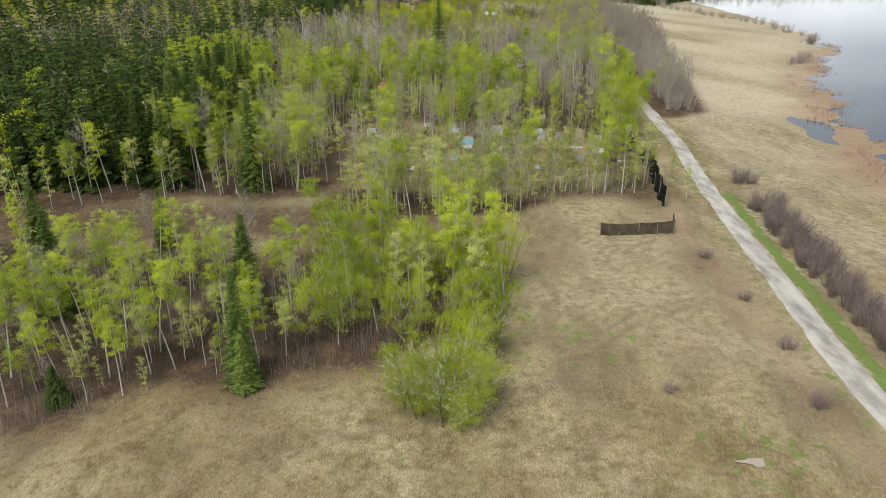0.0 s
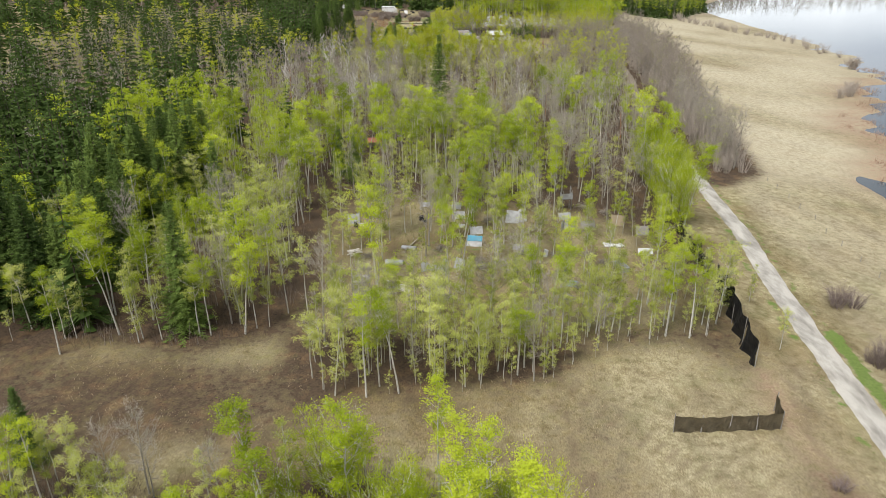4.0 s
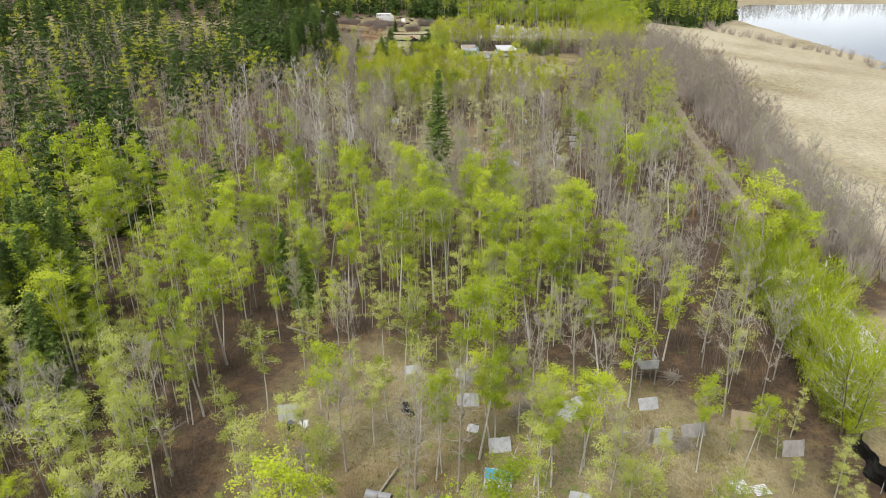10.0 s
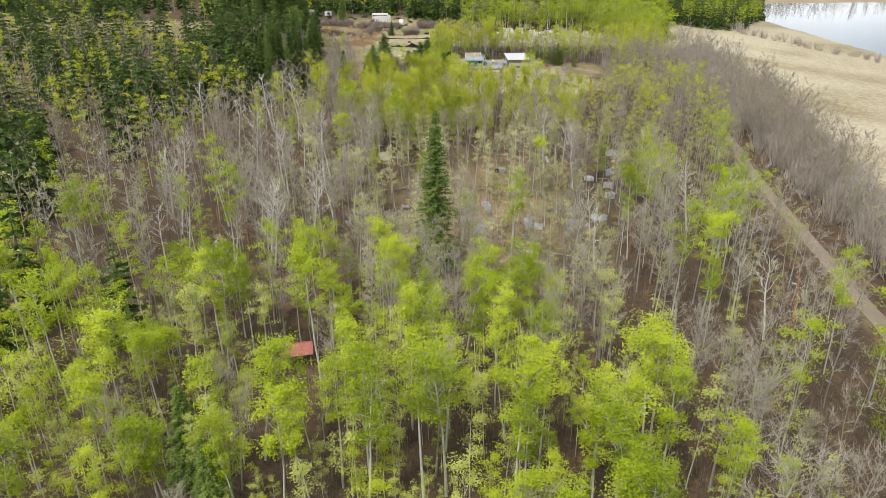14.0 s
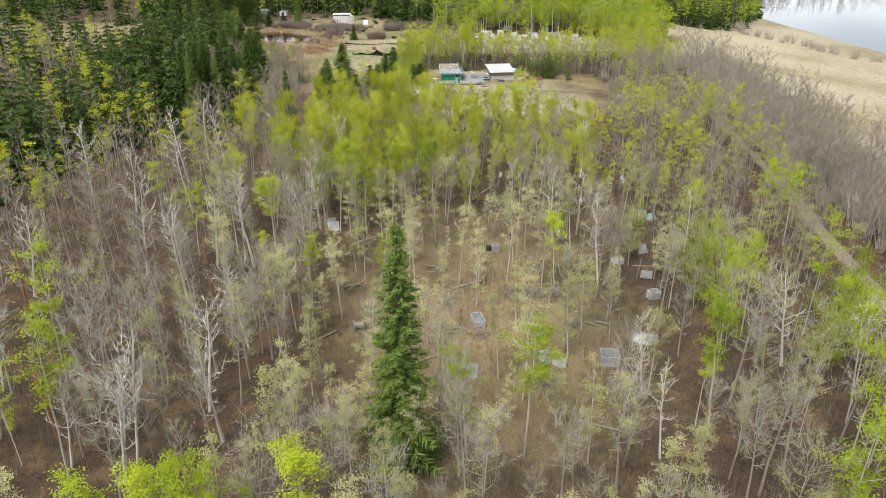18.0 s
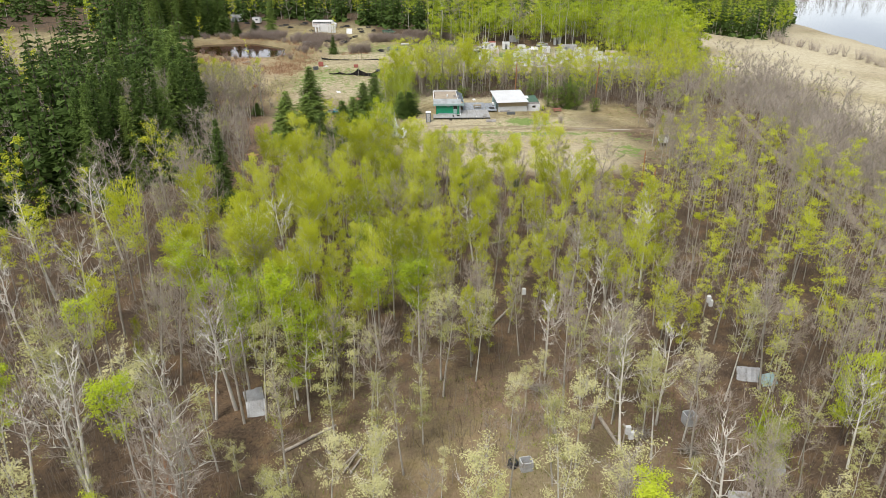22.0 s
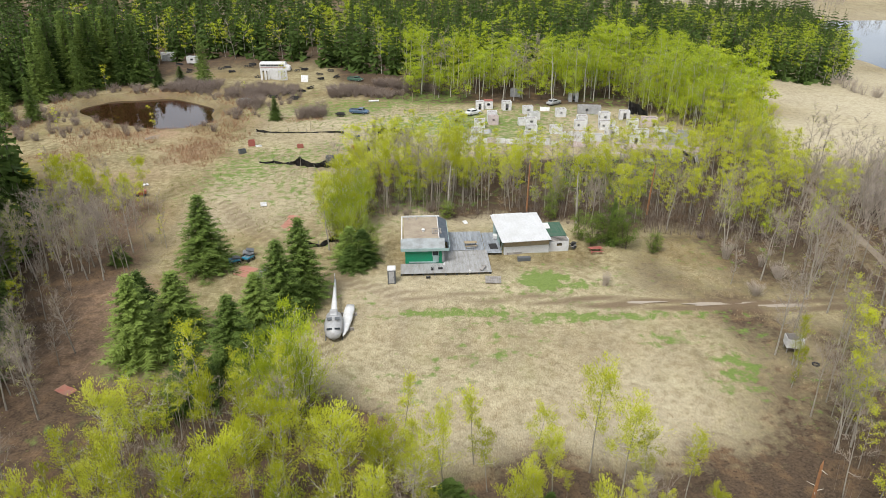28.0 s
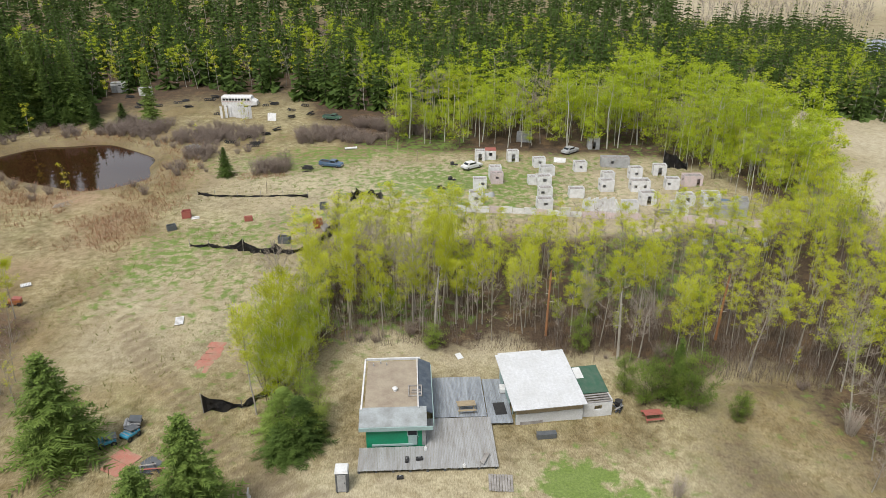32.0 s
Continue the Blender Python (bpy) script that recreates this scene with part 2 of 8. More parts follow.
ROAD = [(37.5, -60), (37.6, 20), (38.2, 49), (38.9, 60), (39.9, 70), (42.0, 92), (44.2, 112), (46.4, 128), (48.5, 142), (50.5, 168), (52.3, 193), (55.2, 217), (59.0, 254), (62.5, 275), (66, 305), (69, 335), (78, 380), (88, 440), (100, 560)]
MUD = [(67, 340), (61, 345.8), (50, 346.3), (40.5, 346.8), (28.7, 348.2), (16, 350), (5.8, 351.0), (-2, 355.5), (-8, 361), (-14, 369), (-19.5, 376), (-24, 384)]
TRAILS = [[(12.2, 97), (11.8, 86), (12.8, 70), (11.2, 60), (11.4, 51.9), (13.3, 44.3), (16, 35)], [(9, 55), (14, 60), (22, 66), (30, 70)], [(12.8, 70), (17, 62), (19, 52), (22, 42)],
          [(-20, 44), (-6, 47), (4, 50), (11, 54)], [(30.5, 40), (31.4, 61.5), (33.8, 78), (35.4, 86.4), (36.6, 100)], [(12.2, 97), (22, 84), (30, 76)], [(-8, 125), (-7.6, 157), (-7, 190), (-3, 225), (2, 262)]]
WOODS = [
    [(-75, 48), (-36, 46), (-29, 49), (-17, 54), (-8, 57), (5, 62), (8, 70), (7, 80), (-10, 84), (-30, 82), (-75, 84)],
    [(-140, 100), (-64, 96), (-40, 103), (-21, 103), (-13, 93), (10, 96), (20, 104), (32, 104), (37, 122), (42, 150), (50, 190), (56, 235), (60, 275), (58, 300), (60, 334), (52, 341), (47, 337), (42, 328), (36, 321), (31, 316.5), (24, 319), (15, 318), (8, 321), (1, 327), (-4, 332), (-12, 333), (-24, 330), (-30, 345), (-34, 380), (-60, 400), (-140, 420)],
    [(-4, 377), (4, 378), (20, 377), (34, 371), (46, 369), (66, 362), (80, 370), (84, 405), (70, 408), (40, 407), (15, 407), (0, 404), (-5, 396), (-6, 376)],
    [(2, 455), (30, 452), (62, 448), (80, 420), (96, 440), (105, 500), (160, 560), (200, 700), (-400, 700), (-400, 480), (-90, 490), (-70, 475), (-60, 500), (-20, 510), (-6, 470)],
]
PLAY = [(-20, 108), (-16, 120), (-20, 136), (-16, 153), (-7, 158), (4, 152), (18, 150), (32, 140), (34, 120), (30, 108), (10, 104)]


def axis_steps(lo, a, b, hi, step, far):
    near = np.arange(a, b + 0.01, step)
    grow = [step]
    while sum(grow) < far:
        grow.append(grow[-1] * 1.28)
    left = a - np.cumsum(grow)[::-1]
    return np.concatenate([left, near, b + np.cumsum(grow)])


def mesh_from(name, verts, tris, mats, index=None, smooth_faces=False):
    verts, tris = np.asarray(verts, np.float32), np.asarray(tris, np.int32)
    me = bpy.data.meshes.new(name)
    k = tris.shape[1]
    me.vertices.add(len(verts))
    me.vertices.foreach_set("co", verts.ravel())
    me.loops.add(tris.size)
    me.loops.foreach_set("vertex_index", tris.ravel())
    me.polygons.add(len(tris))
    me.polygons.foreach_set("loop_start", np.arange(0, tris.size, k, dtype=np.int32))
    for m in mats:
        me.materials.append(m)
    if index is not None:
        me.polygons.foreach_set("material_index", np.asarray(index, np.int32))
    if smooth_faces:
        me.polygons.foreach_set("use_smooth", np.ones(len(tris), bool))
    me.update(calc_edges=True)
    return me


GX = axis_steps(0, -80, 90, 0, 1.0, 4200)
GY = axis_steps(0, 20, 470, 0, 1.0, 4200)
gxx, gyy = np.meshgrid(GX, GY)
gzz = ground(gxx, gyy)
gi = np.arange(gxx.size).reshape(gxx.shape)
quads = np.stack([gi[:-1, :-1], gi[:-1, 1:], gi[1:, 1:], gi[1:, :-1]], -1).reshape(-1, 4)


def patchy(x, y, s, seed):
    """Cheap smooth variation between 0 and 1."""
    r = np.random.RandomState(seed)
    v = np.zeros(np.shape(x))
    for k in range(7):
        a, f = r.uniform(0, 6.28), r.uniform(0.6, 1.7) / s
        v += np.sin((x * math.cos(a) + y * math.sin(a)) * f + r.uniform(0, 6.28))
    return np.clip(0.5 + v / 5.5, 0, 1)


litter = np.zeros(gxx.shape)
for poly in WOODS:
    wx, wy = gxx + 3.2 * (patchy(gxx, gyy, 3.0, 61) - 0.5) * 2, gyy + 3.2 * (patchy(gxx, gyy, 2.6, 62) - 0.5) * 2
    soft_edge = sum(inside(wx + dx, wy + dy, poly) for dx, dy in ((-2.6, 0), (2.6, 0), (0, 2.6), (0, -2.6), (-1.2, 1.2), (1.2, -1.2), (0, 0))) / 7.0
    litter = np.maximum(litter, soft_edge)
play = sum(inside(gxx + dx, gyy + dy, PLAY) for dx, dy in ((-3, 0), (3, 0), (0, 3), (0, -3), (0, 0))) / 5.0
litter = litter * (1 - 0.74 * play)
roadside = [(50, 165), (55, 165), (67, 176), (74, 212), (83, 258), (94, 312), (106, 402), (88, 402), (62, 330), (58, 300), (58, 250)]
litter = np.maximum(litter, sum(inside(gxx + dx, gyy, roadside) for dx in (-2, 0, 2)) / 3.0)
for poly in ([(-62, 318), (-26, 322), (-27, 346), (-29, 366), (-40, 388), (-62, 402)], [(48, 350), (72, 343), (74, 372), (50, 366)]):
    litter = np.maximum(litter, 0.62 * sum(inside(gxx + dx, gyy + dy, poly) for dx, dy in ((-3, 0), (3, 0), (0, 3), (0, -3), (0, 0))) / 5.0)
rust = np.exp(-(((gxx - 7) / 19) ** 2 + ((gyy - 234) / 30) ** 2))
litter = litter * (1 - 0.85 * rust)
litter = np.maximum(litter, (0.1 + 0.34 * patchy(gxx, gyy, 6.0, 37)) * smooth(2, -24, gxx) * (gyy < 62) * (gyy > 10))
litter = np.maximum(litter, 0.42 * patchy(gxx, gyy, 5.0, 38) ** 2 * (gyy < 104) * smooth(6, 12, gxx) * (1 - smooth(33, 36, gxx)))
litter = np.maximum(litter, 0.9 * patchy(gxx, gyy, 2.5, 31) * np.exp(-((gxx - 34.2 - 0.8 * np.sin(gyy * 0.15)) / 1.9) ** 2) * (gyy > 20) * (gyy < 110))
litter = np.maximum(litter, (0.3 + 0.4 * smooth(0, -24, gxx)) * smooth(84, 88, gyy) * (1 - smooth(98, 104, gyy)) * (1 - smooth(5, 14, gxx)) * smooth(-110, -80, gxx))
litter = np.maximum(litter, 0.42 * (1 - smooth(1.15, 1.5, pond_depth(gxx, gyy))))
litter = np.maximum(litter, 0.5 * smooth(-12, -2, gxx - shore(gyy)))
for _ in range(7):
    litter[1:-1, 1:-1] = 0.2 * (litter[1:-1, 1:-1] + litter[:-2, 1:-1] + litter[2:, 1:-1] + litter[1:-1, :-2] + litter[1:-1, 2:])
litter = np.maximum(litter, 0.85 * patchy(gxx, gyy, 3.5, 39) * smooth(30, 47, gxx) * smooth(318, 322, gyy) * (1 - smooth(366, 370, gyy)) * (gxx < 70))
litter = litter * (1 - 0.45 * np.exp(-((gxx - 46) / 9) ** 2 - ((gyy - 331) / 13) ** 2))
green = np.zeros(gxx.shape)
for cx, cy, rx, ry, a in ((24.6, 354.0, 3.8, 3.6, 1.3), (28.5, 353.0, 4.5, 1.6, 0.9), (12, 346.2, 12, 1.2, 1.0), (30, 344.5, 16, 1.2, 1.0), (42, 333, 3, 5, 0.8), (36, 339, 5, 2, 0.7), (16, 337, 6, 1.5, 0.6), (-14, 392, 7, 12, 0.55), (20, 433, 30, 16, 0.85), (-10, 405, 14, 4, 0.5), (46, 340, 4, 6, 0.4), (40, 443, 22, 9, 0.6), (13.5, 62, 10, 9, 0.4), (25, 44, 9, 6, 0.4),
                          (4, 132, 20, 18, 0.3), (-15, 439, 10, 6, 0.5), (39.5, 331, 2.5, 2.5, 0.6), (1, 350, 2, 6, 0.4)):
    green = np.maximum(green, a * np.exp(-(((gxx - cx) / rx) ** 2 + ((gyy - cy) / ry) ** 2)))
green = np.maximum(green, (0.3 + 0.34 * smooth(376, 384, gyy)) * patchy(gxx, gyy, 7.0, 77) * smooth(312, 330, gyy) * smooth(-40, -28, gxx) * (1 - smooth(465, 480, gyy)) * (1 - smooth(60, 80, gxx)))
green = np.maximum(green, 0.18 * patchy(gxx, gyy, 6.0, 78) * (gyy < 312))
verge = line_distance(gxx, gyy, ROAD)
green = np.maximum(green, 1.5 * np.exp(-((verge - 2.9) / 0.95) ** 2) * (gyy > 10) * (gyy < 110) * (gxx > np.interp(gyy, [p[1] for p in ROAD], [p[0] for p in ROAD])))
green = np.maximum(green, 0.5 * np.exp(-((verge - 2.4) / 0.7) ** 2) * (gyy < 170))
track = np.zeros(gxx.shape)
for line in TRAILS:
    d = line_distance(gxx + 0.8 * np.sin(gyy * 0.3), gyy, line)
    track = np.maximum(track, 0.44 * np.exp(-((d - 0.7) / 0.4) ** 2))
mud_d = line_distance(gxx, gyy, MUD)
track = np.maximum(track, np.exp(-((mud_d - 0.85) / 0.55) ** 2) * (0.55 + 0.45 * smooth(18, 34, gxx)))
pale_grass = (0.35 + 0.65 * smooth(110, 210, gyy)) * smooth(3, 9, gxx - np.interp(gyy, [p[1] for p in ROAD], [p[0] for p in ROAD])) * (1 - 0.7 * patchy(gxx, gyy, 9.0, 91) ** 2)
pale_grass = np.maximum(pale_grass, (0.38 + 0.45 * patchy(gxx, gyy, 11.0, 92)) * smooth(314, 324, gyy) * (1 - smooth(352, 362, gyy)) * smooth(-8, 4, gxx) * (1 - 0.7 * smooth(30, 44, gxx)))
pale_grass = np.maximum(pale_grass, (0.2 + 0.5 * patchy(gxx, gyy, 9.0, 94)) * smooth(366, 376, gyy) * (1 - smooth(440, 456, gyy)) * smooth(-34, -24, gxx) * (gxx < 72))
pale_grass = np.maximum(pale_grass, 0.45 * patchy(gxx, gyy, 8.0, 93) * smooth(4, 14, gxx) * smooth(46, 62, gyy) * (1 - smooth(96, 108, gyy)))
marsh = np.exp(-((gxx - shore(gyy) + 9) / 9.0) ** 2) * (gyy < 300) * (gyy > 60)

for cx, cy, rx, ry, a in ((-31, 345, 7, 22, 0.75), (-40, 380, 8, 14, 0.6), (5, 233, 12, 24, 0.75), (16, 256, 12, 10, 0.6), (-18, 250, 3.5, 16, 0.7), (28, 306, 8, 6, 0.6), (-38, 414, 8, 11, 1.0), (-52, 426, 15, 6, 1.0), (-31, 437, 8, 6, 0.7), (-17, 441, 6, 4, 0.5), (-60, 470, 24, 7, 0.5), (-33, 458, 9, 6, 0.5), (-44, 398, 8, 7, 0.6)):
    marsh = np.maximum(marsh, a * np.exp(-(((gxx - cx) / rx) ** 2 + ((gyy - cy) / ry) ** 2) * 1.2) * (0.35 + 0.65 * patchy(gxx, gyy, 2.4, 64)))

marsh = np.maximum(marsh, 0.8 * (0.3 + 0.7 * patchy(gxx, gyy, 2.2, 66)) * np.exp(-((gxx - 33.6 - 0.6 * np.sin(gyy * 0.2)) / 1.5) ** 2) * (gyy > 30) * (gyy < 100))

land = mesh_from("ground", np.stack([gxx, gyy, gzz], -1).reshape(-1, 3), quads, [], smooth_faces=True)
for key, values in (("litter", litter), ("green", green), ("track", track), ("marsh", marsh), ("pale", pale_grass)):
    at = land.attributes.new(key, "FLOAT", "POINT")
    at.data.foreach_set("value", values.ravel().astype(np.float32))

m, nt, b = nodes_of("meadow_and_forest_floor")


def attr(key):
    a = nt.nodes.new("ShaderNodeAttribute")
    a.attribute_name = key
    return a.outputs["Fac"]


big, mid, fine, straw = world_noise(nt, 0.07, 5), world_noise(nt, 0.9, 8), world_noise(nt, 4.5, 6), world_noise(nt, 9.0, 4, (1.0, 0.35, 1))
grass = mix(nt, ramp(nt, mid, (0.36, (0, 0, 0)), (0.62, (1, 1, 1))), (0.215, 0.183, 0.1), (0.39, 0.354, 0.228))
grass = mix(nt, ramp(nt, big, (0.42, (0, 0, 0)), (0.62, (0.65, 0.65, 0.65))), grass, (0.205, 0.156, 0.078))
grass = mix(nt, 0.75, grass, ramp(nt, straw, (0.3, (0.4, 0.37, 0.33)), (0.68, (1.2, 1.17, 1.1))), "MULTIPLY")
grass = mix(nt, ramp(nt, world_noise(nt, 2.4, 6), (0.56, (0, 0, 0)), (0.7, (0.6, 0.6, 0.6))), grass, (0.13, 0.085, 0.045))
grass = mix(nt, ramp(nt, world_noise(nt, 0.19, 6), (0.5, (0, 0, 0)), (0.72, (0.38, 0.38, 0.38))), grass, (0.17, 0.18, 0.07))
grass = mix(nt, 0.6, grass, ramp(nt, world_noise(nt, 0.28, 7, (1.0, 0.45, 1)), (0.34, (0.5, 0.46, 0.4)), (0.6, (1.12, 1.1, 1.06))), "MULTIPLY")
grass = mix(nt, maths(nt, "MULTIPLY", attr("pale"), ramp(nt, mid, (0.3, (0.45, 0.45, 0.45)), (0.6, (0.9, 0.9, 0.9)))), grass, mix(nt, ramp(nt, straw, (0.3, (0, 0, 0)), (0.7, (1, 1, 1))), (0.34, 0.29, 0.195), (0.56, 0.51, 0.385)))
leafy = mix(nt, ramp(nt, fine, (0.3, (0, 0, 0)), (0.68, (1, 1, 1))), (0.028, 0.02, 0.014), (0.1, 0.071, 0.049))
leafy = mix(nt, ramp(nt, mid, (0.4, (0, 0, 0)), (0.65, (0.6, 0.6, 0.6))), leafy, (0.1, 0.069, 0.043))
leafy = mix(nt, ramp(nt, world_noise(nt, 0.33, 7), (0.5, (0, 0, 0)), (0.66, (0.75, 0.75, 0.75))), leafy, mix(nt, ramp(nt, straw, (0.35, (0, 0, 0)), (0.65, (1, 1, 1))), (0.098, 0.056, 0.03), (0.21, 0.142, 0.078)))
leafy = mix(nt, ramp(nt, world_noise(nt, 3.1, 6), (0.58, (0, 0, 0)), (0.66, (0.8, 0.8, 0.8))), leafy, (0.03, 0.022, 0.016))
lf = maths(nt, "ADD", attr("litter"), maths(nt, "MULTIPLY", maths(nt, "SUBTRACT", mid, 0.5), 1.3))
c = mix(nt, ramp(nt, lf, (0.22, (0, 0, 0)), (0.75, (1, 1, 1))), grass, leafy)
gf = maths(nt, "ADD", attr("green"), maths(nt, "MULTIPLY", maths(nt, "SUBTRACT", world_noise(nt, 0.7, 8), 0.57), 3.0))
gf = maths(nt, "MULTIPLY", gf, ramp(nt, attr("green"), (0.03, (0, 0, 0)), (0.25, (1, 1, 1))))
lawn = mix(nt, ramp(nt, fine, (0.3, (0, 0, 0)), (0.7, (1, 1, 1))), (0.075, 0.128, 0.024), (0.155, 0.235, 0.048))
c = mix(nt, ramp(nt, gf, (0.22, (0, 0, 0)), (0.6, (0.85, 0.85, 0.85))), c, lawn)
tf = maths(nt, "MULTIPLY", attr("track"), ramp(nt, mid, (0.25, (0.5, 0.5, 0.5)), (0.6, (1, 1, 1))))
c = mix(nt, ramp(nt, tf, (0.12, (0, 0, 0)), (0.55, (0.85, 0.85, 0.85))), c, (0.145, 0.105, 0.068))
c = mix(nt, maths(nt, "MULTIPLY", attr("marsh"), ramp(nt, mid, (0.35, (0.2, 0.2, 0.2)), (0.6, (1, 1, 1)))), c, mix(nt, ramp(nt, fine, (0.35, (0, 0, 0)), (0.65, (1, 1, 1))), (0.2, 0.125, 0.08), (0.35, 0.245, 0.17)))
nt.links.new(c, b.inputs["Base Color"])
b.inputs["Roughness"].default_value = 0.95
b.inputs["Specular IOR Level"].default_value = 0.15
bump(nt, b, maths(nt, "ADD", fine, mid), 0.5, 0.1)
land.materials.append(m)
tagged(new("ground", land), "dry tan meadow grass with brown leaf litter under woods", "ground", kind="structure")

# ---- the gravel road ----
def along(line, step):
    out = []
    for (ax, ay), (bx, by) in zip(line[:-1], line[1:]):
        n = max(1, int(math.hypot(bx - ax, by - ay) / step))
        out += [(ax + (bx - ax) * i / n, ay + (by - ay) * i / n) for i in range(n)]
    return out + [line[-1]]


pts = np.array(along(ROAD, 1.5))
for _ in range(12):
    pts[1:-1] = 0.25 * pts[:-2] + 0.5 * pts[1:-1] + 0.25 * pts[2:]
tan = np.gradient(pts, axis=0)
tan /= np.linalg.norm(tan, axis=1)[:, None]
side = np.stack([tan[:, 1], -tan[:, 0]], 1)
offsets = (-1.75, -1.5, -0.75, 0, 0.75, 1.5, 1.75)
rv, R = [], np.random.RandomState(5)
for o in offsets:
    w = o * (1 - 0.25 * smooth(165, 190, pts[:, 1]) - 0.3 * smooth(268, 300, pts[:, 1])) * (1 + (R.uniform(-0.1, 0.1, len(pts)) if abs(o) > 1.4 else 0))
    q = pts + side * (np.zeros(len(pts)) + w)[:, None]
    rv.append(np.column_stack([q, ground(q[:, 0], q[:, 1]) + (0.10 - 0.02 * abs(o) if abs(o) < 1.6 else -0.06)]))
rv = np.stack(rv, 1)
ri = np.arange(rv.shape[0] * rv.shape[1]).reshape(rv.shape[:2])
rq = np.stack([ri[:-1, :-1], ri[:-1, 1:], ri[1:, 1:], ri[1:, :-1]], -1).reshape(-1, 4)
m, nt, b = nodes_of("pale_gravel")
big, fine = world_noise(nt, 0.5, 5, (1, 0.4, 1)), world_noise(nt, 12, 5)
c = mix(nt, ramp(nt, big, (0.35, (0, 0, 0)), (0.6, (1, 1, 1))), (0.25, 0.232, 0.2), (0.5, 0.472, 0.42))
c = mix(nt, 0.5, c, ramp(nt, fine, (0.3, (0.5, 0.5, 0.5)), (0.7, (1.1, 1.1, 1.1))), "MULTIPLY")
sep = nt.nodes.new("ShaderNodeSeparateXYZ")
nt.links.new(nt.nodes.new("ShaderNodeNewGeometry").outputs["Position"], sep.inputs[0])
over = maths(nt, "MULTIPLY", maths(nt, "SUBTRACT", sep.outputs["Y"], 160.0), 0.02)
over = maths(nt, "ADD", over, maths(nt, "MULTIPLY", maths(nt, "SUBTRACT", big, 0.5), 0.8))
c = mix(nt, ramp(nt, over, (0.1, (0, 0, 0)), (0.6, (0.85, 0.85, 0.85))), c, (0.17, 0.13, 0.085))
nt.links.new(c, b.inputs["Base Color"])
b.inputs["Roughness"].default_value = 0.95
bump(nt, b, fine, 0.5, 0.03)
tagged(new("road", mesh_from("road", rv.reshape(-1, 3), rq, [m], smooth_faces=True)), "narrow pale grey gravel road with worn wheel tracks", "road", kind="structure")

# ---- lake and pond ----
def water(name, label, tint, x0, x1, y0, y1, z, ripple):
    m, nt, b = nodes_of(name + "_surface")
    b.inputs["Base Color"].default_value = (*tint, 1)
    b.inputs["Roughness"].default_value = 0.04
    b.inputs["IOR"].default_value = 1.33
    bump(nt, b, world_noise(nt, 0.9, 3), ripple, 0.03)
    me = mesh_from(name, [(x0, y0, z), (x1, y0, z), (x1, y1, z), (x0, y1, z)], [(0, 1, 2, 3)], [m])
    tagged(new(name, me), label, "water", kind="structure")


water("lake_water", "calm grey lake reflecting an overcast sky", (0.03, 0.04, 0.045), 75, 1500, -500, 1500, LAKE_Z, 0.12)
water("pond_water", "still brown pond with dry grass banks", (0.03, 0.013, 0.006), -84, -36, 426, 474, POND_Z, 0.02)

